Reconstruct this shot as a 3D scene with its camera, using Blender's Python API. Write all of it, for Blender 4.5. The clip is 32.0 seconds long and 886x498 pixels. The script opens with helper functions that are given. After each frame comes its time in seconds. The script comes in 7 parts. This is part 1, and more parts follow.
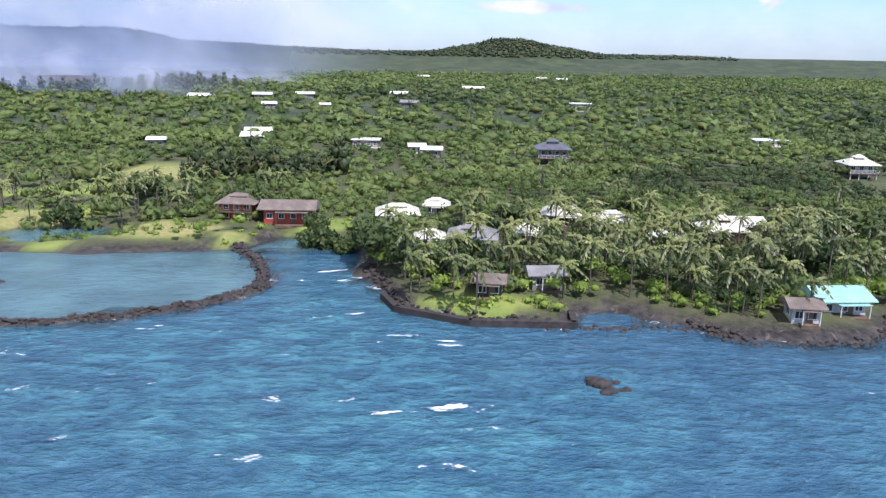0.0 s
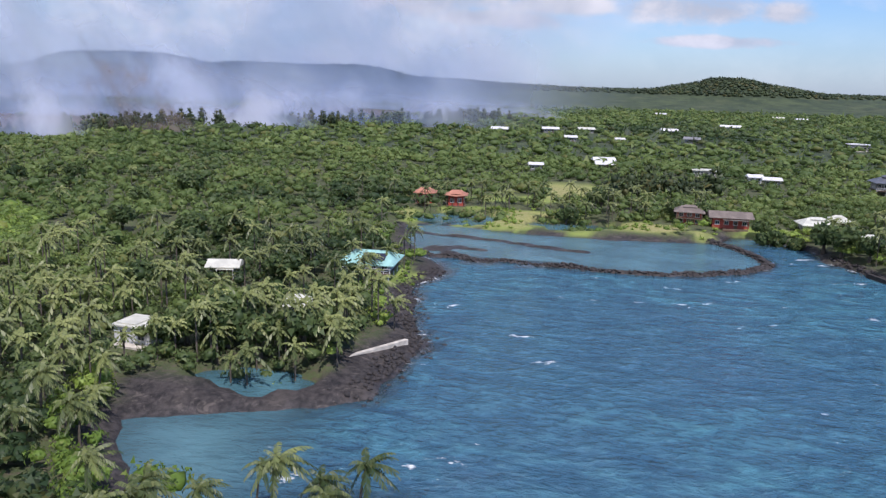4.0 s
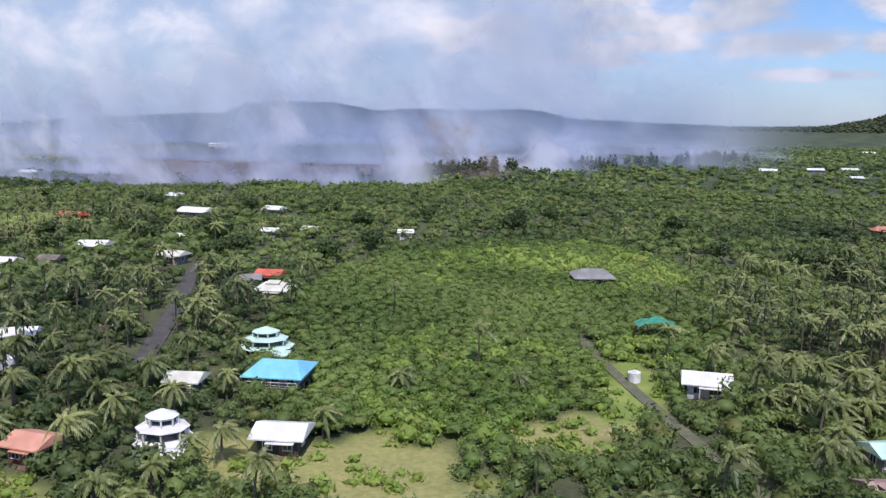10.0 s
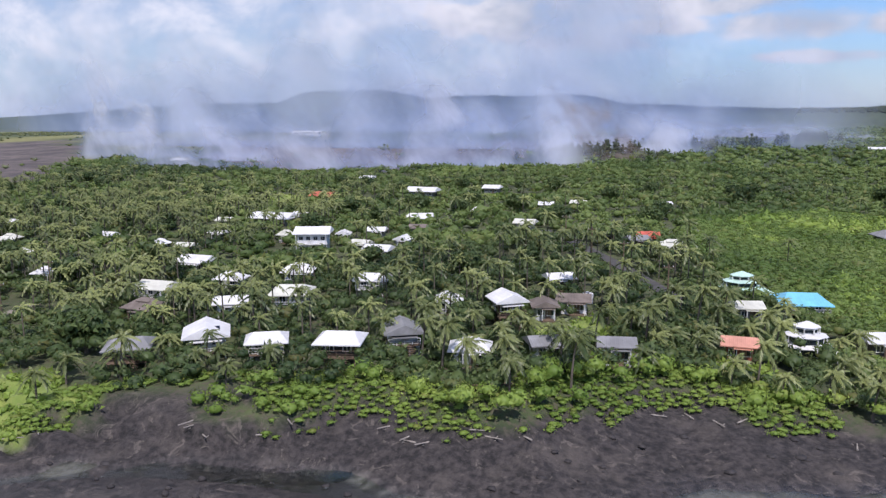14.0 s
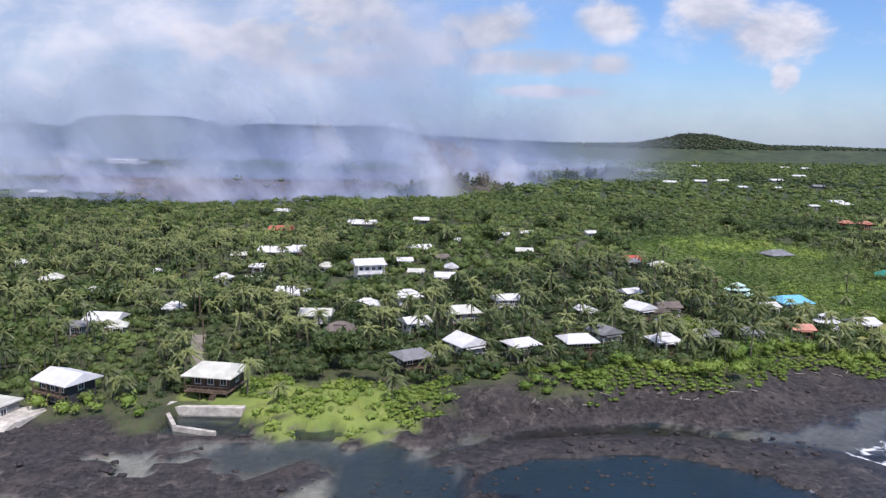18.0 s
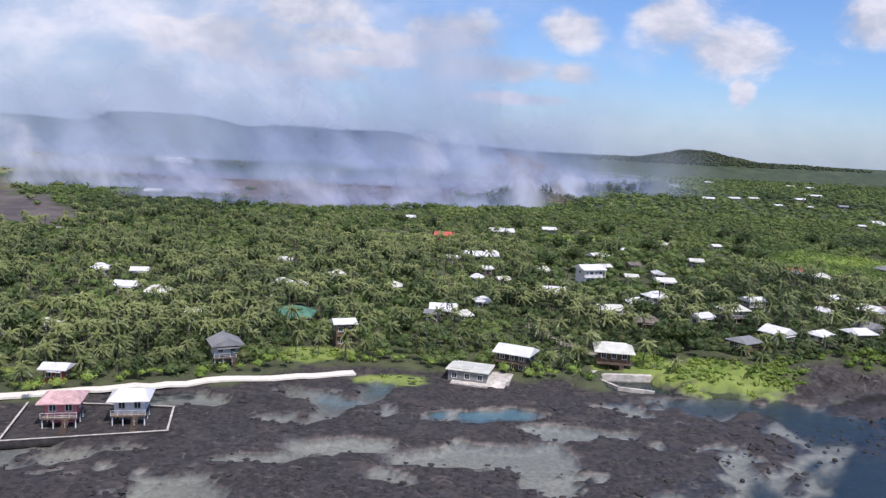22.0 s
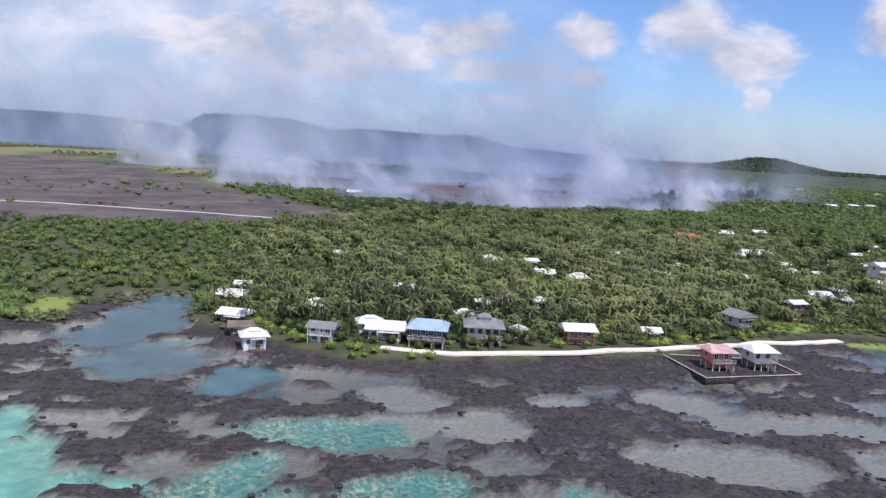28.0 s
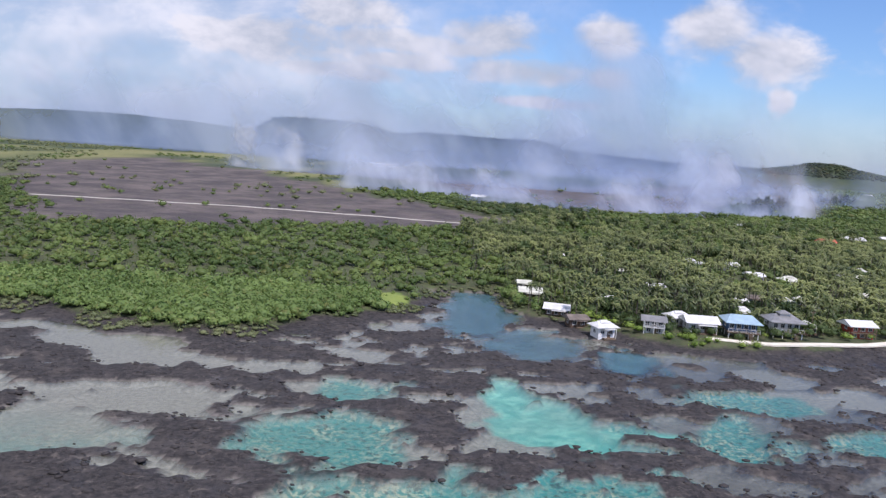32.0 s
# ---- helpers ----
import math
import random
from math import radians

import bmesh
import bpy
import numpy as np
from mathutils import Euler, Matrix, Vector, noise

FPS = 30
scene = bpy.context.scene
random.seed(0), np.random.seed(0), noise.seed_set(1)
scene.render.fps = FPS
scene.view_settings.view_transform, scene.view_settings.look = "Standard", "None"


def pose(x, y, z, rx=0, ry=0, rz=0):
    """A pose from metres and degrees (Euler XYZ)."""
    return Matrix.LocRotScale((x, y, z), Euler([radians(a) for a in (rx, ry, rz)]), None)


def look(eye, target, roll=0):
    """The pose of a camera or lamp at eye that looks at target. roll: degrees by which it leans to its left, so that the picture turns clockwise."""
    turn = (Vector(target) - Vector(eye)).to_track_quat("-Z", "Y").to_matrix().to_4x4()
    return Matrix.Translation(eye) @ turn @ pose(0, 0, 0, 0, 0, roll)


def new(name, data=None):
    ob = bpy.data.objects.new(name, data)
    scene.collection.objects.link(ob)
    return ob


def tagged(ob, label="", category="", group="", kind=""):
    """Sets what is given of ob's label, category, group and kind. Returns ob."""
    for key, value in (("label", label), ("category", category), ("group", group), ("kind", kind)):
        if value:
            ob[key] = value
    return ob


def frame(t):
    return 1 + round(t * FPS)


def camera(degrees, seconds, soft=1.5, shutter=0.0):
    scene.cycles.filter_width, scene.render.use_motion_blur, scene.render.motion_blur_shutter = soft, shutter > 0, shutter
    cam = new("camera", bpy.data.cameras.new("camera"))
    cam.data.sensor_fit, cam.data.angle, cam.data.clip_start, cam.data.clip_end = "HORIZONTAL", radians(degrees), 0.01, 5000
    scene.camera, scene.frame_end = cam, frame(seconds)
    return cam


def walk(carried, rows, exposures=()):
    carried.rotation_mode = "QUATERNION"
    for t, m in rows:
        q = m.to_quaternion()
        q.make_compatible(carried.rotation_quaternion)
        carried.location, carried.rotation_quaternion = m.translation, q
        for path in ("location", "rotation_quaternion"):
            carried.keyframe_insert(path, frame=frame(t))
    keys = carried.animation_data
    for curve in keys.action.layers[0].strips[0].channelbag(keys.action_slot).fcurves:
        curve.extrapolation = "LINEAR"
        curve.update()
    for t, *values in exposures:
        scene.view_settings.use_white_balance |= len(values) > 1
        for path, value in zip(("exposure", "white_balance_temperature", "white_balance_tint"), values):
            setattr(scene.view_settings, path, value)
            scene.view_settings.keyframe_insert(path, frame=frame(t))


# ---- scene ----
# The camera and its flight along the coast
cam = camera(59.2, 32.0, soft=1.35)
PATH = [
    (0, pose(308.91, 217.78, 35.44, 76.00, -0.97, -2.76)),
    (0.2, pose(304.43, 217.42, 35.94, 76.26, -1.26, -3.15)),
    (0.4, pose(299.91, 217.07, 36.42, 76.51, -1.55, -3.54)),
    (0.6, pose(295.30, 216.69, 36.86, 76.66, -1.68, -3.63)),
    (0.8, pose(290.57, 216.30, 37.26, 76.72, -1.65, -3.42)),
    (1, pose(285.76, 215.87, 37.65, 76.76, -1.62, -3.15)),
    (1.2, pose(280.87, 215.37, 38.05, 76.68, -1.58, -2.44)),
    (1.4, pose(275.90, 214.78, 38.46, 76.58, -1.53, -1.66)),
    (1.6, pose(270.87, 213.99, 38.93, 76.47, -1.43, -0.81)),
    (1.8, pose(265.78, 213.01, 39.45, 76.33, -1.27, 0.11)),
    (2, pose(260.66, 211.88, 39.99, 76.18, -1.12, 1.00)),
    (2.2, pose(255.57, 210.51, 40.53, 75.90, -1.04, 1.73)),
    (2.4, pose(251.02, 208.26, 40.94, 75.61, -0.97, 2.44)),
    (2.6, pose(248.01, 203.80, 41.02, 75.63, -0.98, 3.25)),
    (2.8, pose(246.57, 197.15, 40.74, 75.98, -1.07, 4.16)),
    (3, pose(245.68, 189.71, 40.35, 76.33, -1.16, 5.07)),
    (3.2, pose(244.86, 182.17, 39.93, 76.68, -1.25, 5.98)),
    (3.4, pose(244.05, 174.62, 39.52, 77.03, -1.34, 6.89)),
    (3.6, pose(243.24, 167.08, 39.10, 77.39, -1.43, 7.80)),
    (3.8, pose(242.42, 159.53, 38.69, 77.74, -1.52, 8.71)),
    (4, pose(241.61, 151.99, 38.27, 78.09, -1.61, 9.62)),
    (4.2, pose(240.73, 144.55, 37.86, 78.44, -1.70, 10.53)),
    (4.4, pose(239.38, 137.93, 37.47, 78.79, -1.79, 11.44)),
    (4.6, pose(236.71, 133.56, 37.15, 78.96, -1.73, 11.95)),
    (4.8, pose(232.76, 131.43, 36.90, 78.95, -1.53, 12.07)),
    (5, pose(228.47, 130.00, 36.75, 78.92, -1.33, 12.21)),
    (5.2, pose(224.36, 128.47, 36.74, 78.78, -1.23, 12.51)),
    (5.4, pose(220.37, 126.81, 36.82, 78.63, -1.15, 12.82)),
    (5.6, pose(216.38, 125.04, 36.98, 78.43, -1.18, 13.08)),
    (5.8, pose(212.36, 123.20, 37.19, 78.20, -1.32, 13.28)),
    (6, pose(208.31, 121.39, 37.43, 77.95, -1.47, 13.49)),
    (6.2, pose(204.22, 119.65, 37.66, 77.58, -1.64, 13.76)),
    (6.4, pose(200.12, 117.92, 37.90, 77.18, -1.82, 14.05)),
    (6.6, pose(196.01, 116.07, 38.18, 76.82, -1.85, 14.36)),
    (6.8, pose(191.90, 114.09, 38.51, 76.49, -1.75, 14.68)),
    (7, pose(187.75, 111.97, 38.87, 76.25, -1.61, 14.99)),
    (7.2, pose(183.54, 109.69, 39.27, 76.52, -1.23, 15.18)),
    (7.4, pose(179.27, 107.38, 39.68, 76.88, -0.82, 15.35)),
    (7.6, pose(174.93, 105.19, 40.03, 77.40, -0.56, 15.47)),
    (7.8, pose(170.50, 103.15, 40.32, 78.10, -0.45, 15.53)),
    (8, pose(166.01, 101.25, 40.54, 78.76, -0.37, 15.58)),
    (8.2, pose(161.45, 99.50, 40.67, 79.15, -0.45, 15.54)),
    (8.4, pose(156.88, 97.86, 40.74, 79.51, -0.57, 15.49)),
    (8.6, pose(152.35, 96.28, 40.80, 79.76, -0.55, 15.50)),
    (8.8, pose(147.88, 94.74, 40.84, 79.91, -0.40, 15.57)),
    (9, pose(143.42, 93.11, 40.90, 80.06, -0.26, 15.63)),
    (9.2, pose(138.94, 91.33, 40.99, 80.27, -0.17, 15.68)),
    (9.4, pose(134.45, 89.49, 41.08, 80.48, -0.09, 15.72)),
    (9.6, pose(129.91, 87.71, 41.18, 80.65, -0.12, 15.74)),
    (9.8, pose(125.33, 86.02, 41.25, 80.78, -0.27, 15.74)),
    (10, pose(120.73, 84.42, 41.26, 80.89, -0.44, 15.74)),
    (10.2, pose(116.14, 82.91, 41.17, 80.92, -0.72, 15.77)),
    (10.4, pose(111.60, 81.49, 41.00, 80.93, -1.01, 15.81)),
    (10.6, pose(107.20, 80.17, 40.77, 80.92, -1.22, 15.88)),
    (10.8, pose(102.95, 78.91, 40.50, 80.89, -1.34, 15.97)),
    (11, pose(98.83, 77.65, 40.20, 80.85, -1.45, 16.07)),
    (11.2, pose(94.84, 76.34, 39.91, 80.75, -1.47, 16.19)),
    (11.4, pose(90.95, 74.98, 39.64, 80.64, -1.48, 16.31)),
    (11.6, pose(87.16, 73.57, 39.41, 80.49, -1.40, 16.49)),
    (11.8, pose(83.45, 72.13, 39.24, 80.29, -1.23, 16.73)),
    (12, pose(79.73, 70.70, 39.07, 80.10, -1.07, 16.97)),
    (12.2, pose(75.94, 69.31, 38.87, 79.93, -0.93, 17.24)),
    (12.4, pose(72.12, 67.99, 38.67, 79.76, -0.79, 17.51)),
    (12.6, pose(68.31, 66.79, 38.48, 79.61, -0.56, 17.88)),
    (12.8, pose(64.55, 65.43, 38.34, 79.47, -0.24, 18.35)),
    (13, pose(60.91, 62.68, 38.36, 79.36, 0.05, 18.69)),
    (13.2, pose(57.46, 57.57, 38.64, 79.46, 0.15, 18.25)),
    (13.4, pose(54.12, 51.02, 39.07, 79.58, 0.21, 17.68)),
    (13.6, pose(50.81, 44.19, 39.53, 79.71, 0.27, 17.12)),
    (13.8, pose(47.48, 37.62, 39.98, 79.83, 0.33, 16.55)),
    (14, pose(44.05, 32.36, 40.31, 79.96, 0.39, 16.00)),
    (14.2, pose(40.46, 29.27, 40.46, 80.09, 0.42, 15.50)),
    (14.4, pose(36.81, 27.34, 40.57, 80.22, 0.45, 15.01)),
    (14.6, pose(33.21, 25.25, 40.81, 80.29, 0.33, 14.03)),
    (14.8, pose(29.69, 22.75, 41.23, 80.30, 0.08, 12.56)),
    (15, pose(26.19, 20.09, 41.71, 80.31, -0.18, 11.08)),
    (15.2, pose(22.70, 17.41, 42.19, 80.31, -0.44, 9.61)),
    (15.4, pose(19.20, 14.73, 42.67, 80.32, -0.69, 8.13)),
    (15.6, pose(15.71, 12.05, 43.16, 80.33, -0.95, 6.65)),
    (15.8, pose(12.22, 9.38, 43.64, 80.34, -1.21, 5.17)),
    (16, pose(8.72, 6.70, 44.12, 80.34, -1.46, 3.69)),
    (16.2, pose(5.23, 4.03, 44.60, 80.35, -1.72, 2.22)),
    (16.4, pose(1.68, 1.46, 45.03, 80.36, -1.97, 0.74)),
    (16.6, pose(-1.98, -0.85, 45.32, 80.65, -1.97, -0.27)),
    (16.8, pose(-5.77, -2.91, 45.49, 81.21, -1.72, -0.81)),
    (17, pose(-9.61, -4.98, 45.65, 81.72, -1.47, -1.30)),
    (17.2, pose(-13.45, -7.20, 45.87, 81.84, -1.28, -1.47)),
    (17.4, pose(-17.32, -9.55, 46.16, 81.89, -1.10, -1.58)),
    (17.6, pose(-21.27, -12.00, 46.52, 81.91, -0.96, -1.60)),
    (17.8, pose(-25.31, -14.52, 46.96, 81.87, -0.86, -1.52)),
    (18, pose(-29.40, -16.99, 47.40, 81.85, -0.79, -1.46)),
    (18.2, pose(-33.56, -19.32, 47.80, 81.92, -0.96, -1.52)),
    (18.4, pose(-37.80, -21.53, 48.16, 82.01, -1.15, -1.60)),
    (18.6, pose(-42.14, -23.68, 48.50, 82.13, -1.41, -1.81)),
    (18.8, pose(-46.60, -25.76, 48.80, 82.29, -1.72, -2.15)),
    (19, pose(-51.13, -27.87, 49.12, 82.44, -2.01, -2.51)),
    (19.2, pose(-55.72, -30.03, 49.48, 82.52, -2.11, -2.99)),
    (19.4, pose(-60.36, -32.21, 49.85, 82.58, -2.18, -3.50)),
    (19.6, pose(-65.01, -34.37, 50.19, 82.59, -2.35, -3.86)),
    (19.8, pose(-69.69, -36.49, 50.49, 82.52, -2.60, -4.08)),
    (20, pose(-74.40, -38.52, 50.76, 82.45, -2.84, -4.29)),
    (20.2, pose(-79.15, -40.44, 51.01, 82.35, -2.97, -4.39)),
    (20.4, pose(-83.92, -42.33, 51.23, 82.24, -3.07, -4.47)),
    (20.6, pose(-88.69, -44.29, 51.42, 82.17, -3.13, -4.51)),
    (20.8, pose(-93.45, -46.33, 51.57, 82.14, -3.13, -4.50)),
    (21, pose(-98.21, -48.34, 51.69, 82.11, -3.13, -4.48)),
    (21.2, pose(-102.97, -50.23, 51.78, 82.09, -3.07, -4.46)),
    (21.4, pose(-107.74, -52.06, 51.86, 82.08, -3.00, -4.44)),
    (21.6, pose(-112.53, -53.89, 51.95, 82.09, -2.94, -4.38)),
    (21.8, pose(-117.34, -55.72, 52.04, 82.13, -2.89, -4.28)),
    (22, pose(-122.19, -57.54, 52.11, 82.17, -2.84, -4.18)),
    (22.2, pose(-127.07, -59.32, 52.15, 82.19, -2.87, -4.10)),
    (22.4, pose(-131.92, -61.09, 52.15, 82.21, -2.92, -4.02)),
    (22.6, pose(-136.64, -62.93, 52.07, 82.24, -2.95, -3.89)),
    (22.8, pose(-141.25, -64.80, 51.93, 82.28, -2.96, -3.71)),
    (23, pose(-145.91, -66.58, 51.81, 82.31, -2.98, -3.56)),
    (23.2, pose(-150.76, -68.16, 51.78, 82.29, -3.01, -3.54)),
    (23.4, pose(-155.68, -69.62, 51.78, 82.26, -3.04, -3.54)),
    (23.6, pose(-160.52, -71.01, 51.77, 82.24, -3.09, -3.49)),
    (23.8, pose(-165.27, -72.38, 51.73, 82.22, -3.18, -3.37)),
    (24, pose(-169.98, -73.81, 51.65, 82.20, -3.27, -3.26)),
    (24.2, pose(-174.67, -75.36, 51.53, 82.13, -3.37, -3.15)),
    (24.4, pose(-179.34, -76.97, 51.40, 82.06, -3.46, -3.03)),
    (24.6, pose(-183.97, -78.52, 51.27, 81.95, -3.56, -2.92)),
    (24.8, pose(-188.57, -80.00, 51.15, 81.81, -3.64, -2.80)),
    (25, pose(-193.22, -81.50, 51.03, 81.67, -3.70, -2.68)),
    (25.2, pose(-197.95, -83.03, 50.91, 81.57, -3.61, -2.58)),
    (25.4, pose(-202.63, -84.49, 50.78, 81.47, -3.50, -2.49)),
    (25.6, pose(-206.98, -85.63, 50.61, 81.46, -3.45, -2.46)),
    (25.8, pose(-211.00, -86.47, 50.41, 81.53, -3.48, -2.51)),
    (26, pose(-214.89, -87.19, 50.20, 81.60, -3.51, -2.56)),
    (26.2, pose(-218.78, -87.89, 49.99, 81.67, -3.53, -2.61)),
    (26.4, pose(-222.66, -88.60, 49.77, 81.74, -3.56, -2.66)),
    (26.6, pose(-226.54, -89.30, 49.56, 81.81, -3.59, -2.71)),
    (26.8, pose(-230.42, -90.01, 49.35, 81.88, -3.62, -2.76)),
    (27, pose(-234.30, -90.71, 49.13, 81.95, -3.64, -2.81)),
    (27.2, pose(-238.18, -91.43, 48.92, 82.03, -3.67, -2.86)),
    (27.4, pose(-242.05, -92.27, 48.74, 82.10, -3.70, -2.91)),
    (27.6, pose(-245.88, -93.41, 48.65, 82.17, -3.68, -3.01)),
    (27.8, pose(-249.69, -94.87, 48.63, 82.25, -3.62, -3.16)),
    (28, pose(-253.50, -96.46, 48.64, 82.31, -3.54, -3.28)),
    (28.2, pose(-257.32, -98.09, 48.65, 82.26, -3.35, -3.25)),
    (28.4, pose(-261.16, -99.73, 48.66, 82.20, -3.15, -3.20)),
    (28.6, pose(-265.03, -101.30, 48.65, 82.18, -3.04, -3.23)),
    (28.8, pose(-268.93, -102.80, 48.64, 82.20, -3.03, -3.36)),
    (29, pose(-272.84, -104.24, 48.62, 82.23, -3.04, -3.48)),
    (29.2, pose(-276.76, -105.63, 48.58, 82.33, -3.17, -3.57)),
    (29.4, pose(-280.71, -106.98, 48.54, 82.44, -3.31, -3.65)),
    (29.6, pose(-284.77, -108.32, 48.49, 82.58, -3.30, -3.68)),
    (29.8, pose(-288.95, -109.67, 48.45, 82.74, -3.16, -3.67)),
    (30, pose(-293.19, -111.07, 48.40, 82.90, -3.05, -3.65)),
    (30.2, pose(-297.49, -112.55, 48.35, 83.05, -3.19, -3.59)),
    (30.4, pose(-301.80, -114.07, 48.31, 83.19, -3.36, -3.53)),
    (30.6, pose(-306.10, -115.60, 48.29, 83.30, -3.49, -3.49)),
    (30.8, pose(-310.36, -117.12, 48.28, 83.37, -3.57, -3.48)),
    (31, pose(-314.59, -118.59, 48.30, 83.43, -3.63, -3.46)),
    (31.2, pose(-318.79, -119.99, 48.35, 83.45, -3.60, -3.39)),
    (31.4, pose(-322.96, -121.31, 48.43, 83.45, -3.55, -3.30)),
    (31.6, pose(-327.17, -122.55, 48.54, 83.22, -3.60, -2.96)),
    (31.8, pose(-331.40, -123.73, 48.68, 82.75, -3.75, -2.36)),
    (32, pose(-335.63, -124.89, 48.82, 82.27, -3.90, -1.76)),
]
walk(cam, PATH, exposures=[(0, 0.78, 6250, 22), (0.7, 0.46, 6250, 22), (2.4, 0.42, 6250, 22), (4.5, 0.34, 6250, 22), (32, 0.32, 6250, 22)])

# ---------------------------------------------------------------- light
SUN_ELEV, SUN_AZ = 58.0, 150.0   # degrees; azimuth clockwise from +y
world = bpy.data.worlds.new("sky")
scene.world = world
world.use_nodes = True


class Net:
    """Small builder for node trees."""

    def __init__(self, tree):
        self.tree = tree
        tree.nodes.clear()

    def node(self, kind, **props):
        n = self.tree.nodes.new(kind)
        for k, v in props.items():
            setattr(n, k, v)
        return n

    def link(self, a, b):
        self.tree.links.new(a, b)

    def put(self, sock, v):
        if isinstance(v, bpy.types.NodeSocket):
            self.link(v, sock)
        elif v is not None:
            sock.default_value = v

    def math(self, op, a, b=None, c=None, clamp=False):
        n = self.node("ShaderNodeMath", operation=op, use_clamp=clamp)
        for s, v in zip(n.inputs, (a, b, c)):
            self.put(s, v)
        return n.outputs[0]

    def mix(self, f, a, b, mode="MIX"):
        n = self.node("ShaderNodeMix", data_type="RGBA", blend_type=mode)
        for k, v in ((0, f), (6, a), (7, b)):
            if isinstance(v, tuple) and len(v) == 3:
                v = (*v, 1)
            self.put(n.inputs[k], v)
        return n.outputs[2]

    def ramp(self, f, lo, hi, a=0.0, b=1.0):
        n = self.node("ShaderNodeMapRange", interpolation_type="SMOOTHSTEP")
        for k, v in enumerate((f, lo, hi, a, b)):
            self.put(n.inputs[k], v)
        return n.outputs[0]

    def noise(self, vec, scale, detail=4.0, rough=0.55, dist=0.0):
        n = self.node("ShaderNodeTexNoise")
        if vec is not None:
            self.link(vec, n.inputs["Vector"])
        for k, v in (("Scale", scale), ("Detail", detail), ("Roughness", rough), ("Distortion", dist)):
            self.put(n.inputs[k], v)
        return n.outputs[0]

    def combine(self, x, y, z):
        n = self.node("ShaderNodeCombineXYZ")
        for s, v in zip(n.inputs, (x, y, z)):
            self.put(s, v)
        return n.outputs[0]

    def bump(self, height, strength, distance):
        n = self.node("ShaderNodeBump")
        self.put(n.inputs["Height"], height)
        n.inputs["Strength"].default_value, n.inputs["Distance"].default_value = strength, distance
        return n.outputs[0]


w = Net(world.node_tree)
sky = w.node("ShaderNodeTexSky", sky_type="NISHITA", sun_disc=False, sun_elevation=radians(SUN_ELEV),
             sun_rotation=radians(SUN_AZ), air_density=1.0, dust_density=0.6, ozone_density=2.0)
co = w.node("ShaderNodeTexCoord")
sep = w.node("ShaderNodeSeparateXYZ")
w.link(co.outputs["Generated"], sep.inputs[0])
ahead = w.math("MAXIMUM", w.math("ABSOLUTE", sep.outputs[1]), 0.05)
u = w.math("DIVIDE", sep.outputs[0], ahead)
v = w.math("DIVIDE", sep.outputs[2], ahead)
flat = w.combine(u, w.math("MULTIPLY", v, 1.7), 0.0)
lumps = w.noise(flat, 7.5, 7.0, 0.6, 0.2)
fine = w.noise(flat, 22.0, 5.0, 0.6)
body = w.math("ADD", w.math("MULTIPLY", lumps, 0.8), w.math("MULTIPLY", fine, 0.22))


def blob(cu, cv, ru, rv):
    a = w.math("DIVIDE", w.math("SUBTRACT", u, cu), ru)
    b = w.math("DIVIDE", w.math("SUBTRACT", v, cv), rv)
    d = w.math("SQRT", w.math("ADD", w.math("MULTIPLY", a, a), w.math("MULTIPLY", b, b)))
    return w.ramp(d, 0.0, 1.7, 1.0, 0.0)


# cumulus heads over the sea, broken strips over the land
cover = None
for spot in ((0.087, 0.136, 0.099, 0.042), (0.23, 0.147, 0.055, 0.034), (0.234, 0.093, 0.048, 0.02), (0.363, 0.164, 0.074, 0.055),
             (0.437, 0.134, 0.103, 0.046), (0.458, 0.081, 0.023, 0.026), (0.623, 0.181, 0.065, 0.047), (-0.073, 0.08, 0.091, 0.019),
             (0.164, 0.059, 0.126, 0.011), (-0.178, 0.114, 0.2, 0.054), (-0.103, 0.152, 0.12, 0.046), (0.01, 0.118, 0.193, 0.018),
             (0.151, 0.094, 0.09, 0.022), (-0.028, 0.098, 0.116, 0.02), (0.129, 0.096, 0.135, 0.026), (-0.071, 0.124, 0.115, 0.027),
             (-0.125, 0.084, 0.11, 0.019)):
    b = blob(*spot)
    cover = b if cover is None else w.math("MAXIMUM", cover, b)
cloud = w.ramp(w.math("ADD", body, w.math("MULTIPLY", cover, 0.56)), 0.73, 1.02)
wisp = w.math("MULTIPLY", w.ramp(body, 0.50, 0.72), 0.22)
veil = w.ramp(w.math("ADD", u, w.math("MULTIPLY", lumps, -0.35)), -0.42, 0.10, 1.0, 0.0)
veil = w.math("MULTIPLY", veil, w.ramp(lumps, 0.2, 0.75, 0.62, 1.0))
low = w.ramp(v, 0.0, 0.11, 0.42, 0.0)
amount = w.math("MAXIMUM", w.math("MAXIMUM", cloud, w.math("MULTIPLY", veil, 0.9)), w.math("MAXIMUM", wisp, low))
tone = w.mix(w.ramp(lumps, 0.35, 0.68), (3.75, 4.3, 4.95), (6.6, 6.85, 7.1))
tone = w.mix(w.math("MULTIPLY", low, 1.4, clamp=True), tone, (3.7, 4.6, 6.2))
air = w.mix(1.0, sky.outputs[0], (0.70, 0.92, 1.16), "MULTIPLY")
bg = w.node("ShaderNodeBackground")
w.link(w.mix(amount, air, tone), bg.inputs[0])
bg.inputs[1].default_value = 0.10
out = w.node("ShaderNodeOutputWorld")
w.link(bg.outputs[0], out.inputs[0])

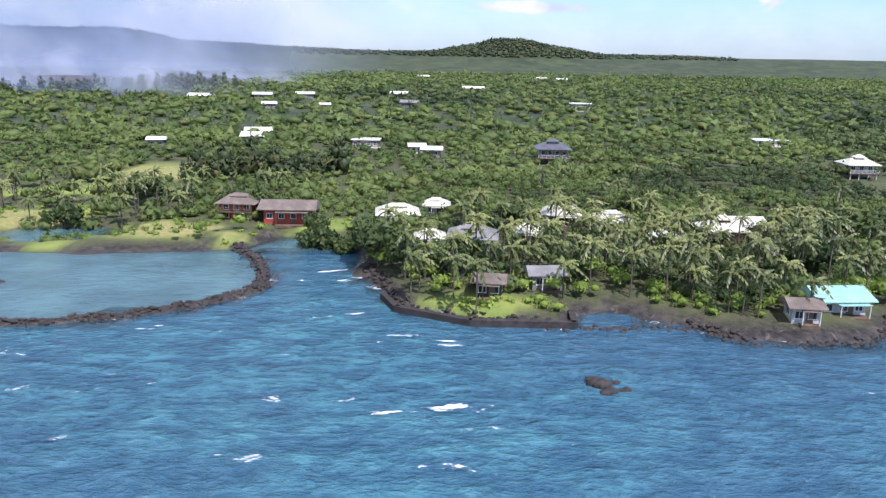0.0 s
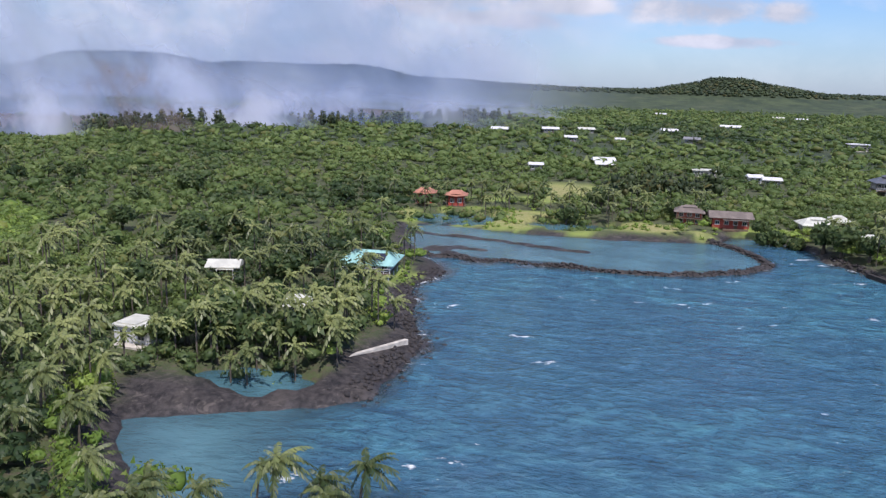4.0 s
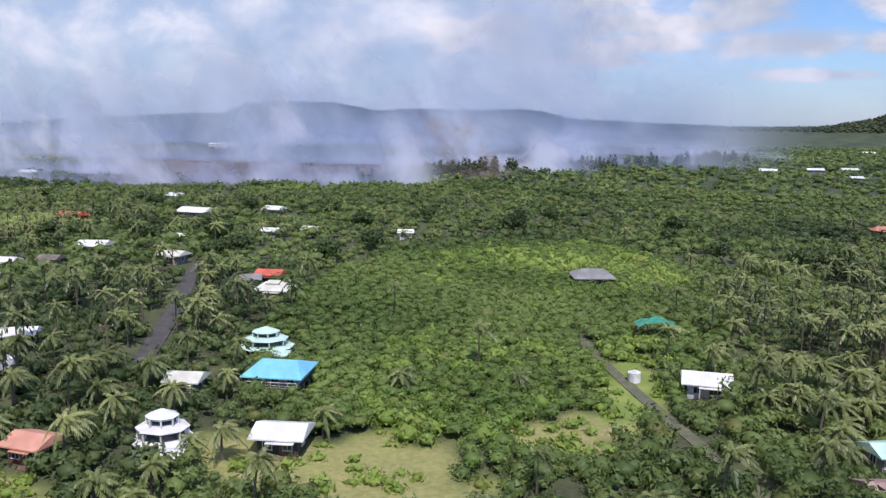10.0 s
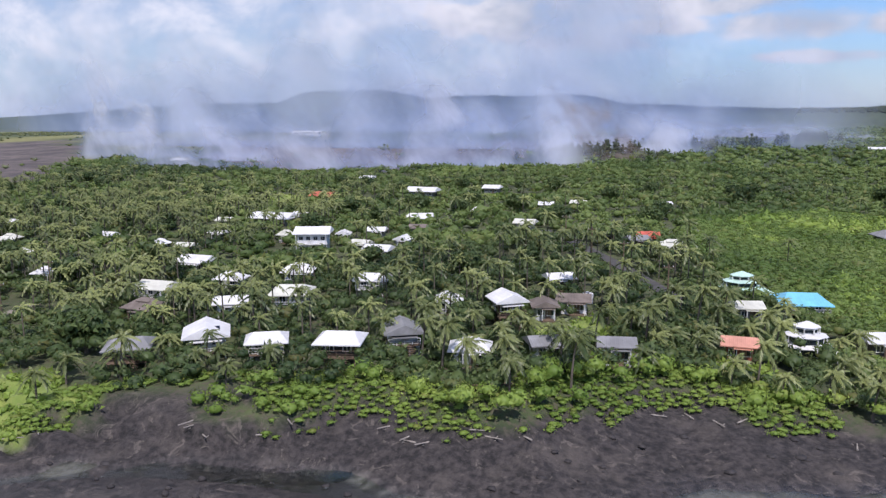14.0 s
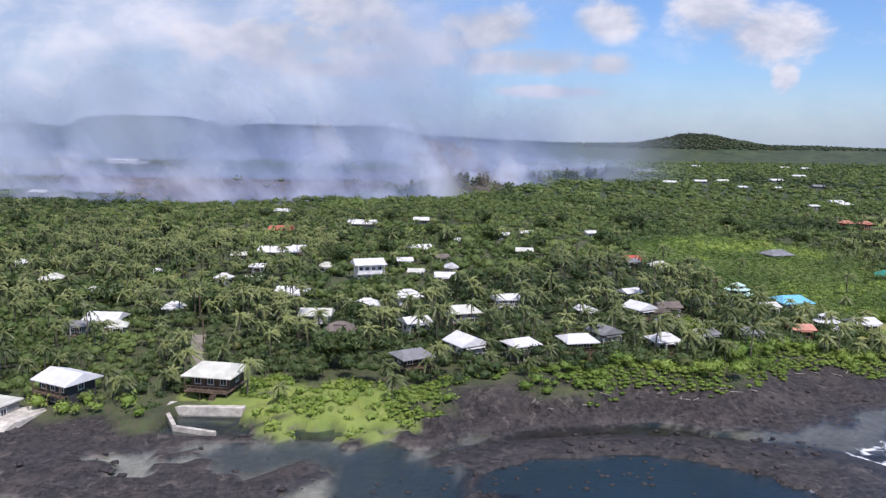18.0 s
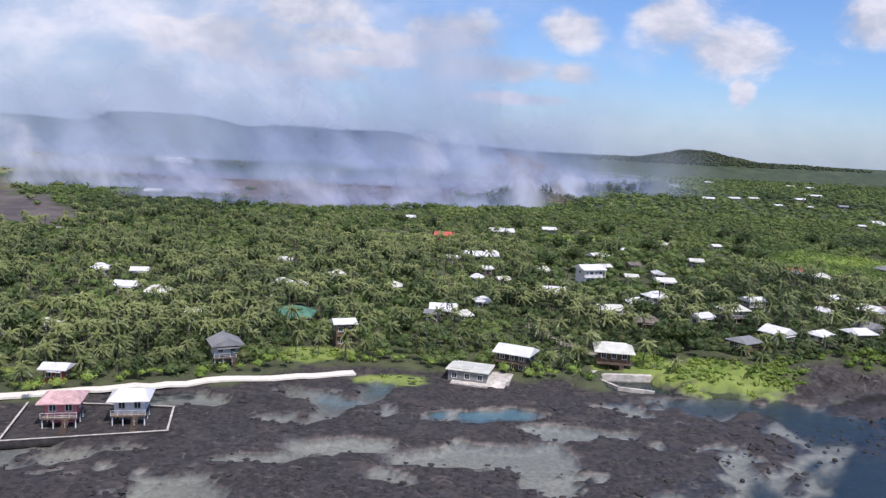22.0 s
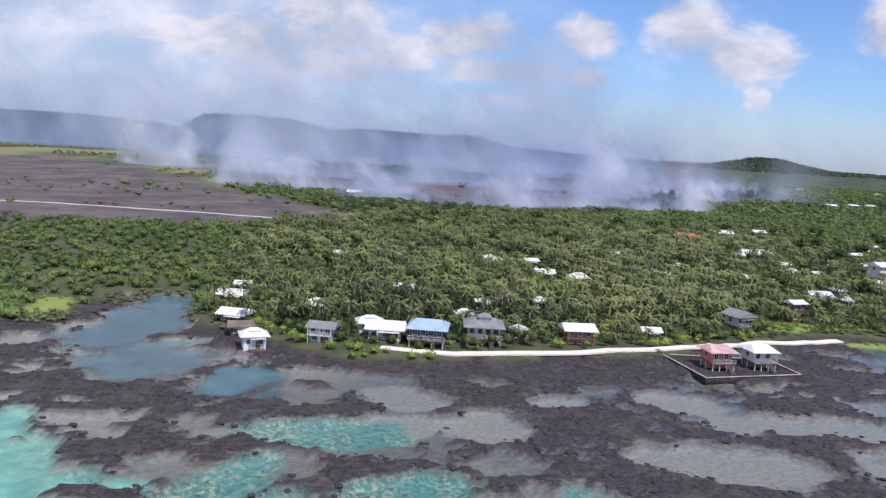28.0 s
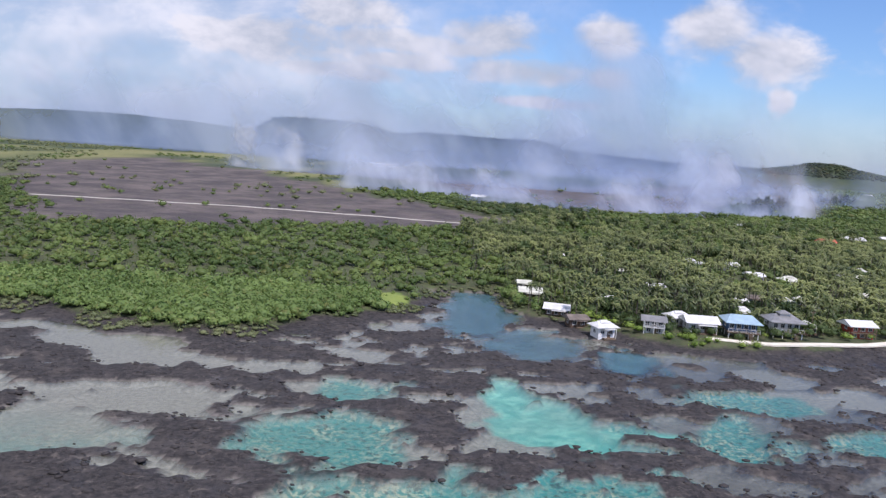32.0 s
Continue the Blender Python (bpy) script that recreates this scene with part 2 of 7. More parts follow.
sun = new("sun", bpy.data.lights.new("sun", "SUN"))
sun.data.energy, sun.data.angle, sun.data.color = 3.6, radians(0.53), (1.0, 0.96, 0.89)
az, el = radians(SUN_AZ), radians(SUN_ELEV)
toward = Vector((math.sin(az) * math.cos(el), math.cos(az) * math.cos(el), math.sin(el)))
sun.matrix_world = look((0, 0, 200), Vector((0, 0, 200)) - toward)

# ---------------------------------------------------------------- materials


def material(name):
    m = bpy.data.materials.new(name)
    m.use_nodes = True
    n = Net(m.node_tree)
    bsdf = n.node("ShaderNodeBsdfPrincipled")
    o = n.node("ShaderNodeOutputMaterial")
    n.link(bsdf.outputs[0], o.inputs[0])
    return m, n, bsdf


def attr(n, name):
    return n.node("ShaderNodeAttribute", attribute_name=name).outputs["Fac"]


def place_of(n):
    return n.node("ShaderNodeNewGeometry").outputs["Position"]


def painted(name, colour, rough=0.6, metal=0.0, grain=3.0, wear=0.18, ribs=0.0, seed_random=0.0):
    """Paint, sheet metal or timber with stains at two scales; ribs: spacing of the seams of a metal roof."""
    m, n, b = material(name)
    at = n.node("ShaderNodeTexCoord").outputs["Object"]
    stain = n.noise(at, grain * 0.25, 5, 0.65)
    fleck = n.noise(at, grain * 4.0, 3, 0.6)
    dark = tuple(c * (1 - wear * 2.2) for c in colour)
    light = tuple(min(1, c * (1 + wear * 0.5)) for c in colour)
    c = n.mix(n.ramp(stain, 0.3, 0.75), dark, light)
    c = n.mix(n.math("MULTIPLY", n.ramp(fleck, 0.45, 0.8), wear), c, tuple(x * 0.45 for x in colour))
    if seed_random:
        r = n.node("ShaderNodeObjectInfo").outputs["Random"]
        c = n.mix(n.math("MULTIPLY", r, seed_random), c, tuple(x * 0.5 for x in colour))
    n.link(c, b.inputs["Base Color"])
    b.inputs["Roughness"].default_value, b.inputs["Metallic"].default_value = rough, metal
    height = fleck
    if ribs:
        wv = n.node("ShaderNodeTexWave", bands_direction="X", wave_profile="SIN")
        n.link(at, wv.inputs[0])
        wv.inputs["Scale"].default_value = 0.314 / ribs
        height = n.math("ADD", fleck, n.math("MULTIPLY", n.ramp(wv.outputs["Fac"], 0.8, 1.0), 2.0))
    n.link(n.bump(height, 0.35, 0.03), b.inputs["Normal"])
    return m


def leaves(name, low, high, dry=(0.16, 0.13, 0.04), dryness=0.12, through_light=0.33, rough=0.55, shine=0.3):
    m, n, b = material(name)
    r = n.node("ShaderNodeNewGeometry").outputs["Random Per Island"]
    tint = attr(n, "tint")
    wide = n.noise(place_of(n), 0.022, 4, 0.6)
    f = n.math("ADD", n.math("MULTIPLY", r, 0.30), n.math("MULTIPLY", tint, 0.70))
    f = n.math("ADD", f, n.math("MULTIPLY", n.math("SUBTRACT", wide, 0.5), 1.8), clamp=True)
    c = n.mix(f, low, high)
    c = n.mix(n.math("MULTIPLY", n.ramp(r, 0.8, 1.0), dryness * 4), c, dry)
    n.link(c, b.inputs["Base Color"])
    b.inputs["Roughness"].default_value = rough
    b.inputs["Specular IOR Level"].default_value = shine
    if through_light:
        tr = n.node("ShaderNodeBsdfTranslucent")
        n.link(n.mix(0.5, c, high), tr.inputs[0])
        ms = n.node("ShaderNodeMixShader")
        ms.inputs[0].default_value = through_light
        n.link(b.outputs[0], ms.inputs[1])
        n.link(tr.outputs[0], ms.inputs[2])
        n.link(ms.outputs[0], n.tree.nodes["Material Output"].inputs[0])
    return m


def ground_material():
    m, n, b = material("ground")
    p = place_of(n)
    big, mid, small = n.noise(p, 0.02, 4), n.noise(p, 0.16, 5, 0.6), n.noise(p, 1.1, 5, 0.65)
    speck = n.noise(p, 4.0, 4, 0.7)
    soil = n.mix(n.ramp(mid, 0.3, 0.7), (0.036, 0.054, 0.018), (0.080, 0.105, 0.034))
    soil = n.mix(n.ramp(small, 0.42, 0.7), soil, (0.085, 0.070, 0.045))
    lawn = n.mix(n.ramp(mid, 0.25, 0.7), (0.125, 0.19, 0.034), (0.23, 0.28, 0.062))
    lawn = n.mix(n.ramp(small, 0.55, 0.85), lawn, (0.26, 0.235, 0.11))
    lava = n.mix(n.ramp(small, 0.32, 0.68), (0.009, 0.008, 0.008), (0.053, 0.045, 0.042))
    lava = n.mix(n.ramp(mid, 0.5, 0.8, 0, 0.8), lava, (0.092, 0.078, 0.066))
    lava = n.mix(n.ramp(speck, 0.62, 0.85, 0, 0.5), lava, (0.13, 0.115, 0.10))
    # weathered crusts and salt-grey ropes in the flows
    crust = n.noise(p, 0.42, 6, 0.72, 1.2)
    lava = n.mix(n.ramp(crust, 0.56, 0.66, 0, 0.55), lava, (0.150, 0.128, 0.108))
    lava = n.mix(n.ramp(crust, 0.34, 0.44, 0.75, 0), lava, (0.012, 0.011, 0.012))
    sand = n.mix(n.ramp(small, 0.25, 0.75), (0.205, 0.188, 0.162), (0.41, 0.375, 0.325))
    coral = n.mix(n.ramp(n.noise(p, 1.15, 4, 0.6), 0.44, 0.60), (0.060, 0.250, 0.230), (0.44, 0.46, 0.34))
    coral = n.mix(n.ramp(n.noise(p, 0.12, 4), 0.40, 0.62, 0.7, 0.0), coral, (0.055, 0.27, 0.25))
    coral = n.mix(n.ramp(n.noise(p, 0.8, 5, 0.7), 0.52, 0.62, 0.0, 0.8), coral, (0.05, 0.085, 0.075))
    old = n.mix(n.ramp(n.noise(p, 0.035, 6, 0.7), 0.38, 0.66), (0.062, 0.051, 0.052), (0.155, 0.126, 0.113))
    old = n.mix(n.ramp(mid, 0.5, 0.75, 0, 0.6), old, (0.085, 0.085, 0.045))
    lava = n.mix(n.math("MULTIPLY", attr(n, "bare"), 0.85), lava, old)
    c = n.mix(attr(n, "green"), lava, soil)
    straw = n.mix(n.ramp(small, 0.3, 0.7), (0.21, 0.185, 0.075), (0.36, 0.31, 0.14))
    lawn = n.mix(attr(n, "dry"), lawn, straw)
    c = n.mix(attr(n, "lawn"), c, lawn)
    c = n.mix(attr(n, "sand"), c, sand)
    c = n.mix(attr(n, "coral"), c, coral)
    bed = n.mix(n.ramp(n.noise(p, 0.35, 5, 0.65), 0.38, 0.68), (0.10, 0.42, 0.36), (0.30, 0.66, 0.54))
    c = n.mix(attr(n, "lagoon"), c, bed)
    far = n.mix(n.ramp(n.noise(p, 0.05, 6, 0.7), 0.35, 0.7), (0.020, 0.036, 0.016), (0.062, 0.085, 0.034))
    far = n.mix(n.ramp(big, 0.55, 0.75, 0, 0.3), far, (0.12, 0.11, 0.06))
    c = n.mix(attr(n, "wild"), c, far)
    n.link(c, b.inputs["Base Color"])
    n.link(n.ramp(attr(n, "wet"), 0.0, 1.0, 0.92, 0.35), b.inputs["Roughness"])
    h = n.math("ADD", n.math("MULTIPLY", small, 0.7), n.math("MULTIPLY", speck, 0.25))
    n.link(n.bump(h, 0.9, 0.5), b.inputs["Normal"])
    return m


def sea_material():
    m, n, b = material("sea_water")
    p = place_of(n)
    deep, calm, surf, turq = (attr(n, k) for k in ("deep", "calm", "surf", "turq"))
    st = n.node("ShaderNodeMapping")
    n.link(p, st.inputs[0])
    st.inputs["Rotation"].default_value = (0, 0, 0.35)
    st.inputs["Scale"].default_value = (0.55, 1.0, 1.0)
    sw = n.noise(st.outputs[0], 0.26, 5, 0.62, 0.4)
    chop = n.noise(st.outputs[0], 2.2, 4, 0.6)
    patch = n.noise(p, 0.018, 4, 0.55)
    blue = n.mix(n.ramp(patch, 0.35, 0.68), (0.060, 0.155, 0.235), (0.080, 0.255, 0.320))
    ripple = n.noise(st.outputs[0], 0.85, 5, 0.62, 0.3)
    # wave light and shade put into the blue: dark troughs, pale crests
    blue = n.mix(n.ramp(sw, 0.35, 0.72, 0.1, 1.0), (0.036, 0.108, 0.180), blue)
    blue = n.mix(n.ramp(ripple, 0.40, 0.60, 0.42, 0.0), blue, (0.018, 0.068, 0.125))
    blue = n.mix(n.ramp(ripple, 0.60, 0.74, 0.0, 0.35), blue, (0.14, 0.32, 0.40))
    pool = n.mix(n.ramp(n.noise(p, 0.09, 4), 0.35, 0.7), (0.048, 0.116, 0.142), (0.074, 0.170, 0.200))
    still = n.mix(turq, (0.014, 0.030, 0.040), pool)
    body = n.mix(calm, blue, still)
    caps = n.ramp(n.math("ADD", n.noise(st.outputs[0], 0.11, 6, 0.7, 0.6), n.math("MULTIPLY", patch, 0.16)), 0.722, 0.76)
    caps = n.math("MULTIPLY", caps, n.math("SUBTRACT", 1.0, calm))
    shore = n.ramp(n.math("ADD", surf, n.math("MULTIPLY", n.math("SUBTRACT", n.noise(p, 0.30, 6, 0.75, 0.8), 0.5), 1.5)), 0.72, 0.98)
    foam = n.math("MAXIMUM", caps, shore)
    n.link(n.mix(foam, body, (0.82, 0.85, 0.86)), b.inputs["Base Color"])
    n.link(n.math("ADD", n.math("MULTIPLY", foam, 0.6), 0.10), b.inputs["Roughness"])
    b.inputs["IOR"].default_value = 1.33
    wave = n.math("ADD", n.math("MULTIPLY", sw, 1.6), n.math("ADD", n.math("MULTIPLY", ripple, 1.0), n.math("MULTIPLY", chop, 0.35)))
    wave = n.math("MULTIPLY", wave, n.math("SUBTRACT", 1.0, n.math("MULTIPLY", calm, 0.82)))
    n.link(n.bump(wave, 1.0, 1.1), b.inputs["Normal"])
    clear = n.node("ShaderNodeBsdfTransparent")
    clear.inputs[0].default_value = (0.85, 0.91, 0.905, 1)
    gloss = n.node("ShaderNodeBsdfGlossy")
    gloss.inputs["Roughness"].default_value = 0.08
    n.link(n.bump(chop, 0.25, 0.1), gloss.inputs["Normal"])
    fr = n.node("ShaderNodeFresnel")
    fr.inputs[0].default_value = 1.33
    shallow = n.node("ShaderNodeMixShader")
    n.link(fr.outputs[0], shallow.inputs[0])
    n.link(clear.outputs[0], shallow.inputs[1])
    n.link(gloss.outputs[0], shallow.inputs[2])
    both = n.node("ShaderNodeMixShader")
    n.link(n.math("MAXIMUM", deep, foam), both.inputs[0])
    n.link(shallow.outputs[0], both.inputs[1])
    n.link(b.outputs[0], both.inputs[2])
    n.link(both.outputs[0], n.tree.nodes["Material Output"].inputs[0])
    return m


def smoke_material(name, colour, density, scale, top, soft_x, thick=(0.37, 0.78), taper=1.0):
    """Thin smoke: a lit white scatter that is torn by noise and thins out upwards and to the ends."""
    m, n, b = material(name)
    obj = n.node("ShaderNodeTexCoord").outputs["Object"]
    s = n.node("ShaderNodeSeparateXYZ")
    n.link(obj, s.inputs[0])
    away = n.math("MULTIPLY", n.node("ShaderNodeObjectInfo").outputs["Random"], 900.0)
    lean = n.combine(n.math("ADD", n.math("ADD", s.outputs[0], away), n.math("MULTIPLY", s.outputs[2], 0.38)), s.outputs[1], n.math("MULTIPLY", s.outputs[2], 0.85))
    cloud = n.noise(lean, scale * 1.35, 5, 0.47, 0.3)
    column = n.noise(lean, scale * 0.33, 3, 0.5)
    k = n.math("ADD", n.math("MULTIPLY", cloud, 0.92), n.math("MULTIPLY", column, 0.43))
    rise = n.math("DIVIDE", s.outputs[2], n.math("ADD", top * 0.45, n.math("MULTIPLY", column, top * 1.1)))
    rise = n.math("MULTIPLY", rise, n.ramp(s.outputs[0], -0.2 * soft_x, 0.9 * soft_x, 1.0, taper))
    k = n.math("SUBTRACT", k, n.math("MULTIPLY", rise, 0.42))
    ends = n.ramp(n.math("ABSOLUTE", s.outputs[0]), soft_x * 0.62, soft_x, 1.0, 0.0)
    foot = n.ramp(s.outputs[2], -2.0, 5.0, 0.55, 1.0)
    a = n.math("MULTIPLY", n.math("MULTIPLY", n.ramp(k, *thick), density), n.math("MULTIPLY", ends, foot))
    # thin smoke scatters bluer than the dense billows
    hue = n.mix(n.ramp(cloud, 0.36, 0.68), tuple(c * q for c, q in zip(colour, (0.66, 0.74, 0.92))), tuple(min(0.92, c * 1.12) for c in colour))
    d = n.node("ShaderNodeBsdfDiffuse")
    n.link(hue, d.inputs[0])
    tl = n.node("ShaderNodeBsdfTranslucent")
    n.link(hue, tl.inputs[0])
    # smoke scatters alike in all its folds
    for node in (d, tl):
        n.link(n.combine(0.25, -0.55, 0.8), node.inputs["Normal"])
    half = n.node("ShaderNodeMixShader")
    half.inputs[0].default_value = 0.5
    n.link(d.outputs[0], half.inputs[1])
    n.link(tl.outputs[0], half.inputs[2])
    t = n.node("ShaderNodeBsdfTransparent")
    ms = n.node("ShaderNodeMixShader")
    n.link(a, ms.inputs[0])
    n.link(t.outputs[0], ms.inputs[1])
    n.link(half.outputs[0], ms.inputs[2])
    n.link(ms.outputs[0], n.tree.nodes["Material Output"].inputs[0])
    return m


GROUND, SEA = ground_material(), sea_material()
LEAF_SCRUB = leaves("scrub_leaves", (0.064, 0.108, 0.030), (0.180, 0.245, 0.068))
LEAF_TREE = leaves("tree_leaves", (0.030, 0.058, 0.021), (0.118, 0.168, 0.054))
LEAF_BRIGHT = leaves("bright_leaves", (0.120, 0.200, 0.034), (0.30, 0.40, 0.080))
LEAF_THICKET = leaves("thicket_leaves", (0.086, 0.148, 0.032), (0.190, 0.275, 0.064))
LEAF_SHORE = leaves("shore_leaves", (0.118, 0.188, 0.053), (0.222, 0.308, 0.092))
LEAF_PALE = leaves("pale_leaves", (0.115, 0.145, 0.062), (0.235, 0.260, 0.125))
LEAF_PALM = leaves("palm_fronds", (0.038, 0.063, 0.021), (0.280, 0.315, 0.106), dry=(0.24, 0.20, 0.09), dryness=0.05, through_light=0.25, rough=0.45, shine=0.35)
LEAF_DARK = leaves("ironwood_needles", (0.020, 0.036, 0.016), (0.062, 0.086, 0.034), through_light=0.1)
BARK = painted("bark", (0.13, 0.11, 0.085), 0.9)
ROCK = painted("lava_rock", (0.055, 0.048, 0.046), 0.85, wear=0.3, seed_random=0.5)
GLASS = painted("window_glass", (0.03, 0.04, 0.05), 0.08, wear=0.05)
TRIM = painted("white_trim", (0.72, 0.72, 0.70), 0.6)
CONCRETE = painted("concrete", (0.60, 0.56, 0.48), 0.85, wear=0.2)
PALE_ROAD = painted("pale_road", (0.74, 0.69, 0.58), 0.9, wear=0.07)
ASPHALT = painted("asphalt", (0.075, 0.072, 0.07), 0.9)
TIMBER = painted("weathered_timber", (0.17, 0.12, 0.08), 0.8, wear=0.25)
SOLAR = painted("solar_panel", (0.018, 0.022, 0.045), 0.2)

# ---------------------------------------------------------------- ground and sea


def lattice(ix, iy, seed):
    h = (ix.astype(np.int64) * 374761393 + iy.astype(np.int64) * 668265263 + seed * 1274126177) & 0x7FFFFFFF
    h = ((h ^ (h >> 13)) * 1103515245 + 12345) & 0x7FFFFFFF
    return ((h ^ (h >> 16)) & 0xFFFF) / 65535.0


def fbm(x, y, size, octaves=4, seed=1):
    """Value noise from 0 to 1 over the plan; size: metres of its largest lumps."""
    total, amp, norm = np.zeros_like(x, dtype=float), 1.0, 0.0
    for o in range(octaves):
        px, py = x / size + 37.7 * o, y / size - 11.3 * o
        ix, iy = np.floor(px), np.floor(py)
        fx, fy = px - ix, py - iy
        fx, fy = fx * fx * (3 - 2 * fx), fy * fy * (3 - 2 * fy)
        a, b = lattice(ix, iy, seed + o), lattice(ix + 1, iy, seed + o)
        c, d = lattice(ix, iy + 1, seed + o), lattice(ix + 1, iy + 1, seed + o)
        total += amp * ((a * (1 - fx) + b * fx) * (1 - fy) + (c * (1 - fx) + d * fx) * fy)
        norm += amp
        amp, size = amp * 0.5, size * 0.5
    return total / norm


def to_line(x, y, line):
    """Distance in the plan to a polyline."""
    best = np.full(x.shape, 1e9)
    for (ax, ay), (bx, by) in zip(line[:-1], line[1:]):
        dx, dy = bx - ax, by - ay
        t = np.clip(((x - ax) * dx + (y - ay) * dy) / (dx * dx + dy * dy), 0, 1)
        best = np.minimum(best, (x - ax - t * dx) ** 2 + (y - ay - t * dy) ** 2)
    return np.sqrt(best)


def inside(x, y, poly):
    odd = np.zeros(x.shape, bool)
    for (ax, ay), (bx, by) in zip(poly, poly[1:] + poly[:1]):
        if ay != by:
            odd ^= ((ay > y) != (by > y)) & (x < (bx - ax) * (y - ay) / (by - ay) + ax)
    return odd


def step(v, lo, hi):
    t = np.clip((v - lo) / (hi - lo), 0, 1)
    return t * t * (3 - 2 * t)


# the line where the growth begins, from the reef in the west to the fish ponds in the east
COAST_WEST = [(-4900, 60), (-900, 60), (-520, 88), (-440, 76), (-395, 57), (-378, 56), (-360, 77), (-341, 92), (-333, 118), (-321, 131),
              (-308, 134), (-305, 102), (-287, 82), (-268, 72), (-250, 69), (-228, 72), (-205, 79), (-186, 84), (-166, 94), (-143, 104),
              (-121, 111), (-112, 106), (-104, 106), (-89, 105), (-73, 100), (-56, 107), (-45, 104), (-30, 105), (-22, 109), (-10, 110)]
COAST_MID = [(1, 112), (11, 116), (20, 113), (29, 116), (38, 124), (47, 130), (58, 127), (70, 127), (87, 136), (112, 147), (142, 157), (172, 163), (205, 170),
             (228, 186), (231, 203), (231, 210), (226, 214), (213, 210), (204, 211), (195, 219), (191, 229), (201, 233), (213, 236),
             (217, 241), (217, 252), (220, 262), (213, 280), (211, 295), (215, 308), (207, 322), (200, 335), (195, 362)]
COAST_EAST = [(205, 366), (219, 360), (232, 358), (250, 356), (265, 358), (278, 360), (284, 371), (296, 365), (303, 352), (302, 343),
              (307, 332), (308, 326), (320, 320), (332, 317), (332, 321), (339, 324), (343, 321), (349, 317), (353, 311), (369, 311),
              (377, 319), (400, 315), (480, 300), (900, 280), (4900, 200)]
COAST = COAST_WEST + COAST_MID + COAST_EAST
LAND = COAST + [(4900, 4900), (-4900, 4900)]
REEF = [(-4900, -60), (-450, -90), (-200, -80), (-120, -40), (-80, 15), (-58, 45), (-40, 66), (-24, 88), (-18, 101), (-8, 108), (10, 108),
        (22, 103), (27, 93), (26, 86), (34, 95), (52, 104), (70, 111), (88, 122), (112, 140)]
REEF_AREA = REEF + [(112, 170), (-4900, 170)]
POOL_WALL = [(206, 325), (222, 321), (229, 322), (241, 320), (251, 318), (261, 318), (273, 322), (281, 327), (287, 334), (286, 343), (283, 352), (278, 360)]
POOL_AREA = POOL_WALL + [(265, 358), (232, 358), (205, 366), (195, 362), (200, 335)]
BARS = [[(192, 234), (201, 235), (209, 237.5), (215, 241), (219, 249), (219, 257)], [(200, 350), (212, 348), (224, 345), (236, 340), (246, 337)], [(210, 333), (216, 334), (222, 332)], [(203, 327), (212, 330), (221, 322)]]
LAVA_FIELD = [(-514, 216), (-714, 600), (-640, 800), (-503, 690), (-257, 347), (-298, 308), (-420, 250)]
BURNT = [(-501, 736), (-353, 660), (-293, 522), (-199, 464), (-95, 482), (-20, 625), (66, 735), (205, 880), (150, 1000), (-60, 860), (-200, 700), (-380, 800)]
# ponds and pools: centre, radii, depth, bottom (0 lava, 1 sand, 2 coral)
PONDS = ((209, 374, 14, 12, 1.2, 0), (243, 370, 15, 9, 1.2, 0), (203, 242, 11, 6.0, 1.4, 3),
         (-281, 56, 8, 10, 2.2, 0), (-316, 98, 11, 34, 1.4, 1), (-305, 70, 13, 14, 1.3, 1), (-311, 7, 9, 12, 1.3, 4), (-303, 1, 8, 8, 1.2, 4), (-315, 23, 4, 9, 1.0, 4), (-287, 8, 6, 6, 1.1, 4),
         (-277, 9, 16, 11, 1.2, 2), (-262, 30, 14, 7, 1.0, 2), (-251, 9, 11, 7, 1.0, 2), (-347, -3, 12, 11, 1.0, 2), (-379, 11, 16, 11, 0.9, 1),
         (-395, -4, 13, 10, 0.9, 1), (-346, 22, 8, 8, 1.0, 2), (-347, 50, 11, 7, 0.9, 1), (-402, 47, 16, 6, 0.8, 1), (-250, 51, 12, 8, 1.0, 1),
         (-247, 34, 14, 6, 0.9, 1), (-235, 35, 8, 6, 0.8, 1), (-219, 49, 10, 5, 0.8, 1), (-196, 53, 9, 6, 0.9, 1), (-232, 58, 9, 4, 0.8, 0),
         (-210, 56, 7, 4, 0.8, 0), (-190, 62, 7, 4, 0.8, 0), (-254, 60, 12, 4, 0.9, 0), (-218, 1, 13, 8, 1.0, 2), (-98, 87, 14, 5, 1.5, 0),
         (-131, 92, 9, 5, 1.2, 0), (-158, 92, 9, 4, 1.0, 0), (-100, 67, 16, 6, 1.0, 1), (-66, 107.5, 6, 5, 1.3, 3), (-123, 99, 5, 6, 1.2, 0),
         (-55, 95, 12, 6, 1.3, 3), (-84, 79, 14, 5, 1.0, 1), (-33, 88, 14, 9, 1.6, 3), (-170, 40, 18, 6, 0.8, 1), (-130, 70, 14, 4, 0.8, 1),
         (-150, 20, 22, 9, 0.8, 1), (-200, 20, 16, 8, 0.9, 1), (-270, -30, 24, 12, 1.2, 2), (-330, -30, 20, 14, 1.2, 2))
# broad rock platforms of the reef: centre, radii
PLATFORMS = ((-322, 53, 16, 9), (-321, 36, 9, 8), (-337, 34, 13, 9), (-331, 9, 9, 11), (-294, 46, 11, 9), (-285, 36, 8, 7), (-309, 21, 5, 5), (-298, 17, 8, 6),
             (-276, 22, 9, 5), (-320, -8, 8, 5), (-326, 80, 10, 7), (-362, 46, 12, 6), (-358, 22, 8, 16), (-362, -14, 8, 14), (-384, 28, 14, 4))
